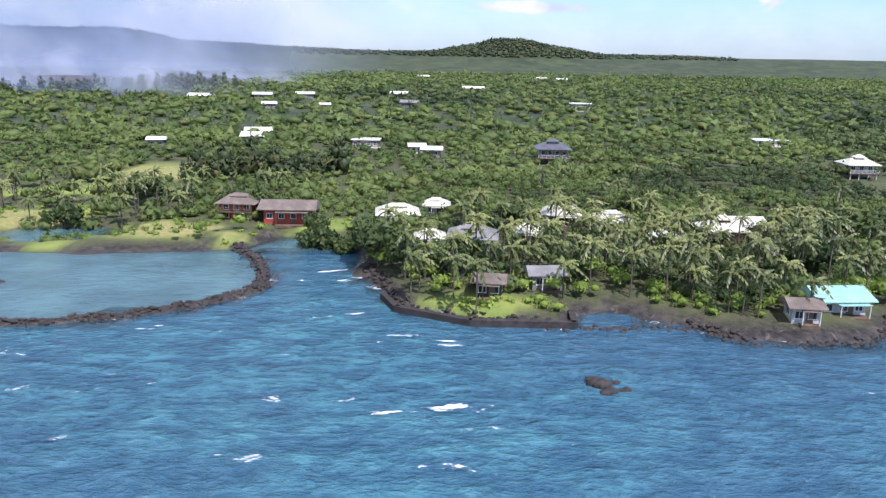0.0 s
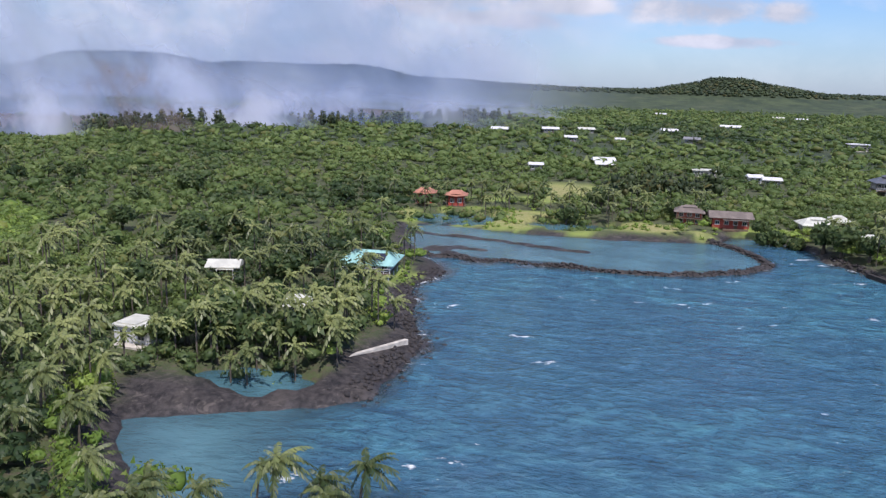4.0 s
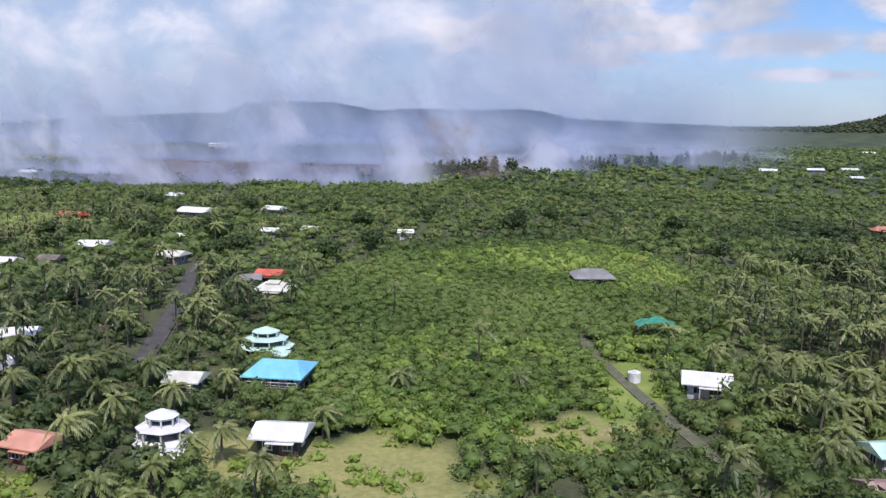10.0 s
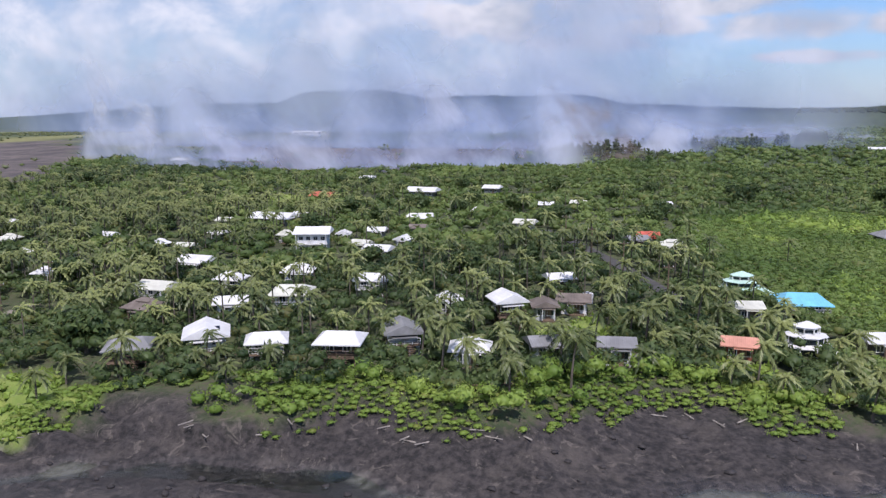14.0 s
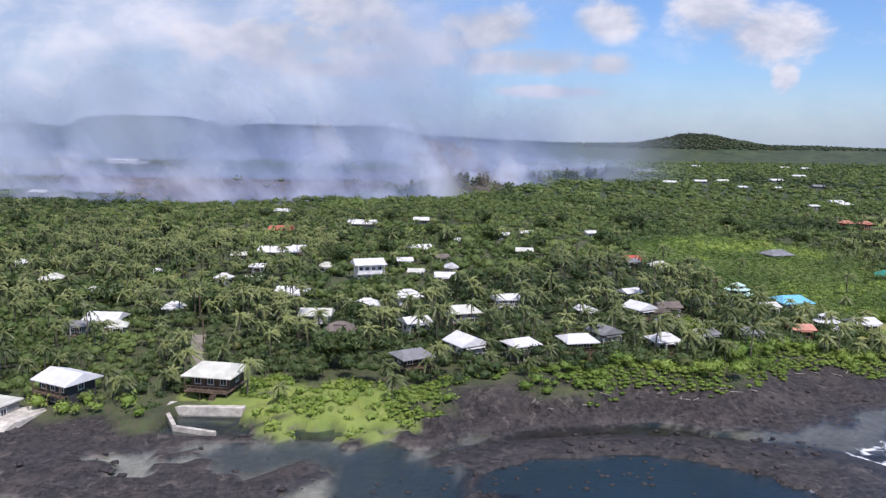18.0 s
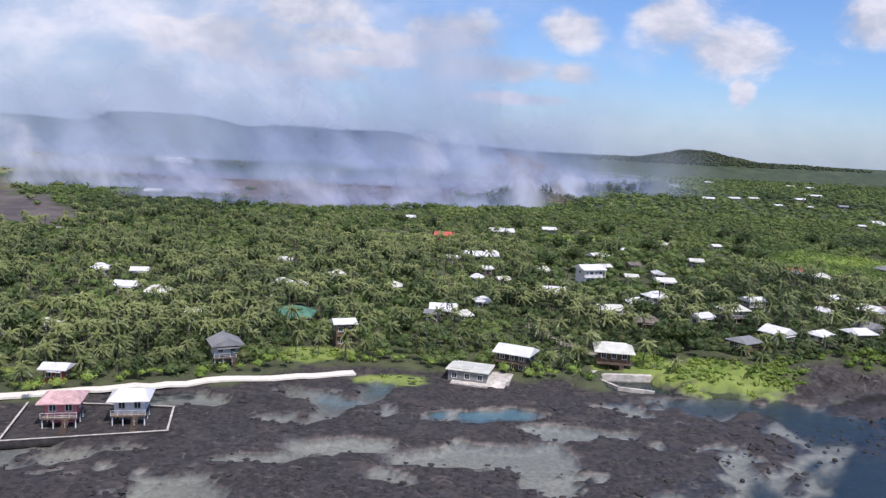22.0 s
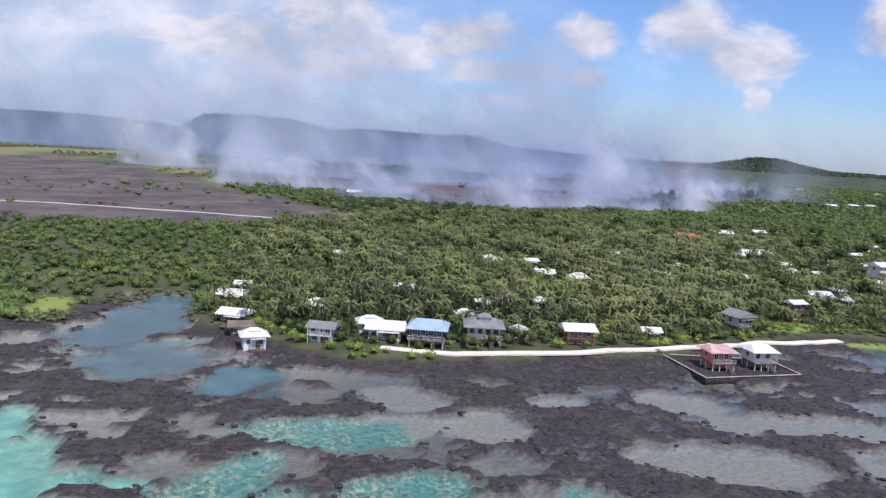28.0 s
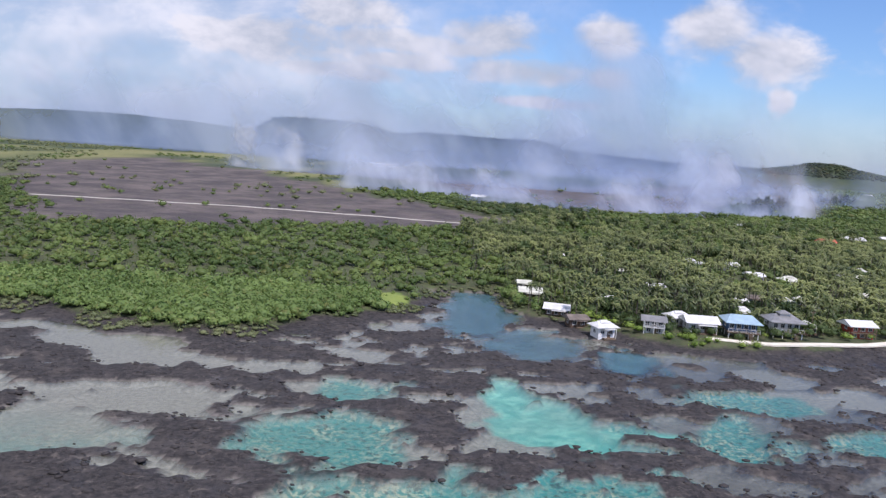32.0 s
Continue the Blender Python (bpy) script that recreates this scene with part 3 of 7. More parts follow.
# lawns and marsh: centre, radii
LAWNS = ((221, 204, 9, 8), (214, 206, 8, 5), (205, 297, 7, 8), (321, 323, 9, 4), (225, 373, 38, 17), (262, 368, 18, 9), (295, 372, 8, 6),
         (82, 162, 13, 9), (90, 165, 8, 10), (-50, 112, 20, 8), (-64, 120, 9, 9), (-36, 112, 12, 5), (-46, 104, 16, 5),
         (33, 150, 5, 8), (186, 187, 9, 3), (110, 178, 8, 6),
         (-119, 106, 7, 3.5), (-137, 122, 9, 6), (-24, 350, 24, 14), (-110, 330, 36, 18), (-200, 100, 8, 4),
         (240, 432, 12, 22), (118, 200, 5, 20), (225, 410, 20, 10), (28, 150, 5, 6), (-340, 106, 6, 12))

# grass burnt yellow by the sun: centre, radii
DRY = ((82, 162, 15, 9), (92, 163, 11, 12), (56, 144, 8, 4), (112, 180, 10, 7), (-24, 350, 12, 8), (225, 374, 34, 12), (262, 368, 18, 8), (240, 432, 10, 18))


def ridge_hills(x, y):
    """The cinder cones and the long slope behind the burning land."""
    crest = np.exp(-(((y - 1400) / 175) ** 2) ** 1.3)
    z = (28 - 7 * step(x, 0, 250)) * step(x, -720, -600) * step(y, 1100, 1400) * (1 - step(y, 1500, 2400))
    z += 20 * crest * step(x, -690, -610) * (1 - step(x, -130, 10))
    z += 14 * crest * step(x, -675, -585) * (1 - step(x, -480, -380))
    z += crest * (4 * np.exp(-((x + 92) / 34) ** 2) + 3 * np.exp(-((x + 300) / 60) ** 2) - 3 * np.exp(-((x + 372) / 26) ** 2))
    z += 13 * np.exp(-(((x - 470) / 105) ** 2 + ((y - 1390) / 110) ** 2) ** 2)
    z += 9 * np.exp(-(((x - 466) / 42) ** 2 + ((y - 1390) / 70) ** 2) ** 2.5)
    z += 50 * np.exp(-(((x + 1480) / 620) ** 2 + ((y - 2600) / 500) ** 2))
    z += 24 * np.exp(-(((x - 300) / 2600) ** 2 + ((y - 2600) / 900) ** 2))
    return z * (0.94 + 0.12 * fbm(x, y, 70, 3, 55))


def terrain(x, y):
    """Height and masks of the ground over the plan."""
    x, y = np.asarray(x, float), np.asarray(y, float)
    n1, n2, n3 = fbm(x, y, 26, 5, 3), fbm(x, y, 9, 4, 9), fbm(x, y, 70, 4, 21)
    d = to_line(x, y, COAST) * np.where(inside(x, y, LAND), 1, -1) + (n2 - 0.5) * 7 * step(-x, -210, 30) + (n2 - 0.5) * 2.5
    reef = inside(x, y, REEF_AREA)
    rd = to_line(x, y, REEF) * np.where(reef, 1, -1)
    hump = np.exp(-(((x - 15) / 50) ** 2) ** 1.6) * (1 - 0.6 * step(y, 200, 330)) * step(d, -14, 7)
    # land
    z_land = 0.7 + 0.9 * step(d, 0, 6) + 2.2 * step(d, 20, 170) + 0.7 * (n1 - 0.5)
    z_land += 7 * step(y, 420, 900) + ridge_hills(x, y) + 4.2 * hump
    # reef flats with pools, broken into tongues of rock
    warp = fbm(x * 0.62 + 22 * n3, y + 12 * n1, 10.5, 5, 31)
    n4 = fbm(x, y, 4.0, 3, 71)
    rock = 0.16 * np.exp(np.minimum(d, 0) / 10.0) + (warp - 0.47) + 0.26 * (n2 - 0.5) + (0.28 + 0.22 * step(-x, 240, 300)) * (n4 - 0.5) - 0.055 * step(-d, 20, 110) + 0.185 * step(x, -255, -190) - 0.05 * step(-x, 320, 360) * step(y, 15, 45) + 0.15 * step(-x, 335, 375) * step(-y, -30, 0)
    for cx, cy, rx, ry in PLATFORMS:
        rock += 0.13 * np.exp(-((x - cx) / rx) ** 2 - ((y - cy) / ry) ** 2)
    z_reef = -0.65 + 1.0 * step(rock, -0.035, 0.035) + 0.5 * np.clip(rock, -0.5, 0.5) + 0.45 * (n4 - 0.5)
    z_reef -= 2.2 * step(-rd + (n1 - 0.5) * 34 + (n2 - 0.5) * 12, -18, 6)
    z_reef += 4.2 * hump
    # open shore
    z_open = 0.8 + np.minimum(d, 0) * (0.45 + 0.5 * step(x, 285, 300)) + 1.6 * (n2 - 0.5) * np.exp(-np.abs(d) / 8)
    islet = step(fbm(x * 0.55, y, 17, 4, 45), 0.565, 0.60) * np.exp(-(((x - 5) / 52) ** 2 + ((y - 88) / 22) ** 2) ** 2)
    z_reef = np.maximum(z_reef, -1.7 + 2.1 * islet)
    z_sea = np.where(reef, z_reef, np.maximum(np.minimum(z_open, np.where(x < 112, -1.6 + 0 * x, 9)), np.where(x < 112, -1.6 + 2.0 * islet, -7)))
    z = np.where(d > 0, z_land, z_sea)
    edge = np.exp(-(np.minimum(d, 0) / 3.0) ** 2)
    z = np.where((d <= 0) & (d > -6) & (rd > -2), np.maximum(z, 0.6 * edge * (0.4 + n2)), z)
    pool = inside(x, y, POOL_AREA)
    z = np.where(pool & (d < 0), np.maximum(z_open, -1.6), z)
    wall = to_line(x, y, POOL_WALL)
    z = np.maximum(z, np.where(wall < 4, 0.75 - (wall / 1.5) ** 2 + 0.4 * (n2 - 0.5), -9))
    for bar in BARS:
        q = to_line(x, y, bar)
        z = np.maximum(z, np.where(q < 5, 0.55 - (q / 2.2) ** 2 + 0.8 * (n2 - 0.5), -9))
    marsh = np.exp(-(((x + 50) / 34) ** 2 + ((y - 108) / 11) ** 2) ** 2)
    creek = marsh * step(0.055 - np.abs(fbm(x, y, 12, 3, 83) - 0.5), 0.0, 0.03)
    z = z - 2.2 * creek
    sand, coral, lagoon, lawn, turq = (np.zeros_like(z) for _ in range(5))
    for cx, cy, rx, ry, deep, kind in PONDS:
        q = np.sqrt(((x - cx) / rx) ** 2 + ((y - cy) / ry) ** 2) + ((n2 - 0.5) * 1.6 + (n1 - 0.5) * 0.9 + (n4 - 0.5) * 0.6) * (0.35 if cx > 150 else 1.0)
        f = 1 - step(q, 0.75, 1.05)
        z = z * (1 - f) + np.minimum(z, -deep * (0.5 + 0.5 * f)) * f
        if kind == 0 or deep > 1.25 and kind == 1:
            turq = np.maximum(turq, f)
        if kind == 1:
            sand = np.maximum(sand, f)
        if kind == 2:
            coral = np.maximum(coral, f)
        if kind == 4:
            lagoon = np.maximum(lagoon, f)
    sand = np.maximum(sand, reef * (d < -3) * step(-z, -0.02, 0.25) * np.minimum(1, 0.45 + 0.55 * step(n3, 0.4, 0.6) + 0.55 * step(-x, 280, 310)))
    coral = np.maximum(coral, reef * step(-d, 45, 95) * step(fbm(x, y, 22, 4, 77), 0.50, 0.60) * (z < 0.02) * (x < -200))
    for cx, cy, rx, ry in LAWNS:
        q = np.sqrt(((x - cx) / rx) ** 2 + ((y - cy) / ry) ** 2) + (n2 - 0.5) * 1.3 + (n4 - 0.5) * 0.9
        lawn = np.maximum(lawn, 1 - step(q, 0.75, 1.1))
    dry = np.zeros_like(z)
    for cx, cy, rx, ry in DRY:
        q = np.sqrt(((x - cx) / rx) ** 2 + ((y - cy) / ry) ** 2) + (n2 - 0.5) * 1.3 + (n4 - 0.5) * 0.9
        dry = np.maximum(dry, 1 - step(q, 0.6, 1.15))
    lawn = np.maximum(lawn, dry * (y < 200) * (x > 0))
    green = step(d, -0.5, 3.0)
    rim = 3.5 * step(x, 203, 212) * step(-y, -330, -300) + 1.5 - 1.1 * step(x, 288, 298)
    green *= step(d + (n2 - 0.5) * 8, rim * 0.4, rim + 1)
    field = inside(x, y, LAVA_FIELD)
    fd = to_line(x, y, LAVA_FIELD + LAVA_FIELD[:1]) * np.where(field, 1, -1) + (n1 - 0.5) * 60
    bd = to_line(x, y, BURNT + BURNT[:1]) * np.where(inside(x, y, BURNT), 1, -1) + (n1 - 0.5) * 30
    bare = np.maximum(step(fd, -4, 10), step(bd, -2, 12))
    green *= 1 - bare
    # old grassland beyond the lava field, pale partly as painted distance haze
    steppe = step(-x, 300, 420) * step(y, 430, 520) * (1 - step(y, 1000, 1150)) * step(n3, 0.36, 0.56)
    lawn = np.maximum(lawn, 0.6 * steppe)
    dry = np.maximum(dry, steppe)
    lawn = lawn * (z > 0.1) * (1 - bare)
    green *= 1 - creek
    green *= step(to_line(x, y, BARS[0]) + (n2 - 0.5) * 3, 2.5, 5.5)
    # black lava shows between the mats of growth below the shore row
    strip = np.exp(-(((x - 12) / 62) ** 2) ** 3) * (1 - step(d, 3, 9))
    green *= 1 - strip * (1 - step(fbm(x, y, 11, 3, 97), 0.33, 0.42))
    salt = np.exp(-((x + 65.5) / 5.8) ** 4 - ((y - 106.8) / 5.2) ** 4)
    z = np.where(salt > 0.3, np.minimum(z, -1.2), z)
    green, lawn = green * (1 - salt), lawn * (1 - salt)
    green = np.maximum(green, lawn)
    wild = step(y, 430, 620) * (1 - bare) * (1 - steppe)
    wet = np.clip(1 - z / 0.6, 0, 1) * (d < 2)
    return z, d, dict(green=green, lawn=lawn, sand=sand * (1 - green), coral=coral * (1 - green), lagoon=lagoon * (0.55 + 0.45 * n2), wild=wild, wet=wet, bare=bare, dry=dry * (0.35 + 0.65 * n2)), turq


def axis(lo, hi, fine_lo, fine_hi, fine, grow=1.13):
    mid = list(np.arange(fine_lo, fine_hi, fine))
    out, s, p = [], fine, fine_hi
    while p < hi:
        out.append(p)
        s *= grow
        p += s
    back, s, p = [], fine, fine_lo
    while p > lo:
        s *= grow
        p -= s
        back.append(p)
    return np.array(back[::-1] + mid + out + [hi])


def grid_mesh(name, xs, ys, zs, mat, attrs, keep=None):
    nx, ny = len(xs), len(ys)
    gx, gy = np.meshgrid(xs, ys)
    co_ = np.stack([gx.ravel(), gy.ravel(), zs.ravel()], 1)
    i = (np.arange(ny - 1)[:, None] * nx + np.arange(nx - 1)[None, :]).ravel()
    q = np.stack([i, i + 1, i + 1 + nx, i + nx], 1)
    if keep is not None:
        q = q[keep.ravel()[q].any(1)]
        used = np.unique(q)
        back = np.zeros(len(co_), int)
        back[used] = np.arange(len(used))
        q, co_ = back[q], co_[used]
        attrs = {k: a.ravel()[used] for k, a in attrs.items()}
    me = quick_mesh(name, co_, q, mat)
    for k, a in attrs.items():
        me.attributes.new(k, "FLOAT", "POINT").data.foreach_set("value", np.ascontiguousarray(a.ravel(), dtype=np.float32))
    me.polygons.foreach_set("use_smooth", np.ones(len(q), bool))
    return new(name, me)


def quick_mesh(name, co_, faces, mat):
    """A mesh from arrays; faces all with the same number of corners."""
    me = bpy.data.meshes.new(name)
    k = faces.shape[1]
    me.vertices.add(len(co_))
    me.vertices.foreach_set("co", np.ascontiguousarray(co_, dtype=np.float32).ravel())
    me.loops.add(faces.size)
    me.loops.foreach_set("vertex_index", np.ascontiguousarray(faces, dtype=np.int32).ravel())
    me.polygons.add(len(faces))
    me.polygons.foreach_set("loop_start", np.arange(0, faces.size, k, dtype=np.int32))
    me.update(calc_edges=True)
    me.materials.append(mat)
    return me


XS = axis(-4900, 4900, -440, 390, 1.25)
YS = np.unique(np.concatenate([axis(-1500, 150, -45, 149.8, 1.15), axis(150, 4900, 150, 385, 2.5), np.arange(1080, 1720, 32.0)]))
GX, GY = np.meshgrid(XS, YS)
GZ, GD, MASK, TURQ = terrain(GX, GY)
ground = grid_mesh("ground", XS, YS, GZ, GROUND, MASK)
tagged(ground, "coastal ground of black lava, scrub soil, lawns and reef flats", "ground", kind="structure")

deep = np.where(GX > 112, step(-GZ, 0.15, 1.1), step(-GZ, 1.2, 4.0))
pool_in = inside(GX, GY, POOL_AREA) & (GD < 0)
cove = (1 - step(GX, 205, 224)) * (GX > 150) * step(GY, 202, 207) * (1 - step(GY, 247, 253))
deep = np.maximum(deep, np.maximum(0.85 * pool_in, 0.8 * cove))
off_reef = to_line(GX, GY, REEF) * np.where(inside(GX, GY, REEF_AREA), -1, 1)
deep = np.maximum(deep, (0.8 + 0.2 * step(off_reef, 4, 30)) * (GX < 112) * (MASK["coral"] < 0.3) * (MASK["lagoon"] < 0.2) * step(-GZ, 0.9, 1.5))
reef_water = step(to_line(GX, GY, REEF) * np.where(inside(GX, GY, REEF_AREA), 1, -1), -130, -30) * step(-GX, -125, -35)
bay = np.exp(-(((GX - 8) / 46) ** 2 + ((GY - 82) / 34) ** 2) ** 2)
reef_water = np.maximum(reef_water, bay)
calm = np.clip(np.maximum(np.maximum(pool_in, cove), reef_water) + (GY > 357), 0, 1)
turq = np.clip(np.maximum(TURQ, np.maximum(pool_in, cove)) + (GY > 357), 0, 1)
near_rock = np.exp(-np.maximum(-GZ - 0.1, 0) / 1.1) * (1 - calm) * (GX > 112)
swell = np.exp(-((to_line(GX, GY, [(27, 84), (36, 92), (54, 101), (74, 109), (95, 122)]) - 2) / 4.0) ** 2)
shore_d = np.exp(-((GD + 3.4) / 2.6) ** 2) * ((GX > 206) & (GY < 318) | (GX > 290)) * (1 - calm)
wall_d = np.exp(-((to_line(GX, GY, POOL_WALL) - 3.5) / 2.2) ** 2) * (1 - calm)
surf = np.maximum(0.62 * shore_d, 0.55 * wall_d)
surf = np.maximum(surf, near_rock * np.where(GX > 150, 0.8, 0.6))
surf = np.maximum(surf, swell * 0.85)
half = (slice(None, None, 2), slice(None, None, 2))
wash = dict(deep=deep, calm=calm, surf=surf, turq=turq)
sea = grid_mesh("sea", XS[::2], YS[::2], 0 * GZ[half], SEA, {k: a[half] for k, a in wash.items()}, keep=(GZ[half] < 0.9) & (GY[half] < 900))
tagged(sea, "blue ocean with small whitecaps, turquoise over the reef", "sea", kind="structure")


def ground_z(x, y):
    i = min(max(int(np.searchsorted(XS, x)) - 1, 0), len(XS) - 2)
    j = min(max(int(np.searchsorted(YS, y)) - 1, 0), len(YS) - 2)
    fx, fy = (x - XS[i]) / (XS[i + 1] - XS[i]), (y - YS[j]) / (YS[j + 1] - YS[j])
    a, b, c, d = GZ[j, i], GZ[j, i + 1], GZ[j + 1, i], GZ[j + 1, i + 1]
    return float((a * (1 - fx) + b * fx) * (1 - fy) + (c * (1 - fx) + d * fx) * fy)


def sample(field, x, y):
    i = np.clip(np.searchsorted(XS, x) - 1, 0, len(XS) - 2)
    j = np.clip(np.searchsorted(YS, y) - 1, 0, len(YS) - 2)
    return field[j, i]


def strip(name, line, width, mat, lift, label, category, thick=0.25):
    """A road or path that follows the ground."""
    bm = bmesh.new()
    pts = []
    for (ax, ay), (bx, by) in zip(line[:-1], line[1:]):
        k = max(1, int(math.hypot(bx - ax, by - ay) / 3))
        pts += [(ax + (bx - ax) * t / k, ay + (by - ay) * t / k) for t in range(k)]
    pts.append(line[-1])
    rows = []
    for i, (x, y) in enumerate(pts):
        p, q = pts[max(i - 1, 0)], pts[min(i + 1, len(pts) - 1)]
        dx, dy = q[0] - p[0], q[1] - p[1]
        s = math.hypot(dx, dy)
        nx, ny = -dy / s * width / 2, dx / s * width / 2
        z = max(ground_z(x, y), ground_z(x + nx, y + ny), ground_z(x - nx, y - ny), 0.4) + lift
        rows.append([bm.verts.new((x + nx * f, y + ny * f, z + h)) for f, h in ((-1, -thick - lift), (-1, 0), (1, 0), (1, -thick - lift))])
    for a, b in zip(rows[:-1], rows[1:]):
        for k in range(3):
            bm.faces.new((a[k], a[k + 1], b[k + 1], b[k]))
    me = bpy.data.meshes.new(name)
    bm.to_mesh(me)
    bm.free()
    me.materials.append(mat)
    return tagged(new(name, me), label, category, kind="structure")


ROADS = [("coast_road", [(-255, 77.5), (-247, 75.5), (-238, 75), (-220, 78.5), (-203, 83.5), (-188, 88), (-178, 92), (-164, 97.5), (-150, 102.5), (-127, 110)], 2.8, PALE_ROAD, "pale concrete lane along the lava shore"),
         ("field_track", [(-560, 330), (-470, 336), (-410, 336), (-345, 328), (-268, 314)], 3.6, CONCRETE, "pale gravel track across the old lava field"),
         ("village_road", [(48, 178), (33, 210), (11, 251)], 3.2, ASPHALT, "straight grey asphalt road between the trees"),
         ("palm_lane", [(134, 168), (120, 197), (112, 214), (106, 230)], 2.0, painted("gravel", (0.13, 0.135, 0.08), 0.9), "narrow worn gravel lane under palms"),
         ("grove_lane", [(171, 176), (165, 185), (154, 203), (140, 227)], 3.4, painted("grassy_gravel", (0.17, 0.185, 0.085), 0.9), "straight grassy gravel lane through the coconut grove"),
         ("marsh_lane", [(-64, 116), (-68, 126), (-76, 140), (-80, 158)], 3.0, painted("dirt", (0.26, 0.23, 0.18), 0.9), "dusty lane down to the marsh")]
for name, line, width, mat, label in ROADS:
    strip(name, line, width, mat, 0.14, label, "road")

# ---------------------------------------------------------------- helpers for things
def part(name, bm, mat, parent, label=""):
    me = bpy.data.meshes.new(name)
    bm.to_mesh(me)
    bm.free()
    me.materials.append(mat)
    ob = new(name, me)
    ob.parent = parent
    if label:
        ob["label"] = label
    return ob


def shared(name, me, parent, m=None):
    ob = new(name, me)
    ob.parent = parent
    if m is not None:
        ob.matrix_basis = m
    return ob


def add_box(bm, cx, cy, cz, sx, sy, sz, rz=0.0):
    """A box by its centre and size, into bm."""
    c, s = math.cos(rz), math.sin(rz)
    vs = []
    for dz in (-0.5, 0.5):
        for dx, dy in ((-0.5, -0.5), (0.5, -0.5), (0.5, 0.5), (-0.5, 0.5)):
            x, y = dx * sx, dy * sy
            vs.append(bm.verts.new((cx + x * c - y * s, cy + x * s + y * c, cz + dz * sz)))
    for f in ((3, 2, 1, 0), (4, 5, 6, 7), (0, 1, 5, 4), (1, 2, 6, 5), (2, 3, 7, 6), (3, 0, 4, 7)):
        bm.faces.new([vs[i] for i in f])


def boxes(*rows):
    bm = bmesh.new()
    for r in rows:
        add_box(bm, *r)
    return bm


def roof_shell(bm, ring, ridge, thick):
    """A roof from an eaves ring of 4 corners and a ridge of 2 points, with a soffit."""
    top = [bm.verts.new(p) for p in ring]
    low = [bm.verts.new((x, y, z - thick)) for x, y, z in ring]
    a, b = (bm.verts.new(p) for p in ridge)
    bm.faces.new((top[0], top[1], b, a))
    bm.faces.new((top[2], top[3], a, b))
    bm.faces.new((top[1], top[2], b))
    bm.faces.new((top[3], top[0], a))
    bm.faces.new(low[::-1])
    for i in range(4):
        j = (i + 1) % 4
        bm.faces.new((low[i], low[j], top[j], top[i]))


def hip(w, d, z, rise, over, inset, thick=0.16):
    bm = bmesh.new()
    x, y = w / 2 + over, d / 2 + over
    k = x * inset
    if x >= y:
        roof_shell(bm, [(-x, -y, z), (x, -y, z), (x, y, z), (-x, y, z)], [(-x + k, 0, z + rise), (x - k, 0, z + rise)], thick)
    else:
        k = y * inset
        roof_shell(bm, [(x, -y, z), (x, y, z), (-x, y, z), (-x, -y, z)], [(0, -y + k, z + rise), (0, y - k, z + rise)], thick)
    return bm


def prism(n, r0, r1, z0, z1, squash=1.0):
    bm = bmesh.new()
    rings = [[bm.verts.new((math.cos(2 * math.pi * (i + 0.5) / n) * r, math.sin(2 * math.pi * (i + 0.5) / n) * r * squash, z)) for i in range(n)]
             for r, z in ((r0, z0), (r1, z1))]
    for i in range(n):
        j = (i + 1) % n
        bm.faces.new((rings[0][i], rings[0][j], rings[1][j], rings[1][i]))
    bm.faces.new(rings[0][::-1])
    bm.faces.new(rings[1])
    return bm


def sheet_roof(name, c, wear=0.12, rough=0.45):
    return painted(name, c, rough, 0.0, 1.6, wear, ribs=0.55)


R_WHITE = sheet_roof("white_roof", (0.70, 0.70, 0.69), 0.10)
R_CREAM = sheet_roof("cream_roof", (0.62, 0.62, 0.53), 0.12)
R_GREY = sheet_roof("grey_roof", (0.25, 0.25, 0.25), 0.15)
R_SLATE = sheet_roof("slate_roof", (0.12, 0.13, 0.15), 0.15)
R_BROWN = sheet_roof("brown_roof", (0.20, 0.165, 0.14), 0.2, 0.8)
R_BLUE = sheet_roof("pale_blue_roof", (0.34, 0.47, 0.56), 0.1)
R_SKY = sheet_roof("sky_blue_roof", (0.18, 0.52, 0.70), 0.1)
R_TEAL = sheet_roof("teal_roof", (0.30, 0.55, 0.50), 0.1)
R_JADE = sheet_roof("jade_roof", (0.09, 0.23, 0.15), 0.15)
R_MINT = sheet_roof("mint_roof", (0.50, 0.70, 0.60), 0.1)
R_RED = sheet_roof("vermilion_roof", (0.62, 0.13, 0.08), 0.15)
R_CRIMSON = sheet_roof("crimson_roof", (0.62, 0.055, 0.06), 0.12)
R_ORANGE = sheet_roof("orange_roof", (0.78, 0.21, 0.022), 0.15)
R_COPPER = sheet_roof("copper_roof", (0.36, 0.16, 0.09), 0.25)
R_TERRA = sheet_roof("terracotta_roof", (0.45, 0.20, 0.13), 0.15, 0.8)
R_SALMON = sheet_roof("salmon_roof", (0.62, 0.30, 0.21), 0.12)
R_ROSE = sheet_roof("rose_roof", (0.36, 0.24, 0.21), 0.2, 0.8)
W_WHITE = painted("white_wall", (0.70, 0.71, 0.72), 0.7, wear=0.1)
W_PALE = painted("pale_wall", (0.50, 0.52, 0.52), 0.7, wear=0.12)
W_GREY = painted("grey_wall", (0.24, 0.24, 0.23), 0.8, wear=0.15)
W_BROWN = painted("brown_wall", (0.13, 0.085, 0.06), 0.8, wear=0.2)
W_DARK = painted("dark_wall", (0.05, 0.05, 0.05), 0.8, wear=0.15)
W_RED = painted("red_wall", (0.42, 0.075, 0.05), 0.7, wear=0.15)
W_RUST = painted("rust_wall", (0.28, 0.085, 0.05), 0.8, wear=0.15)
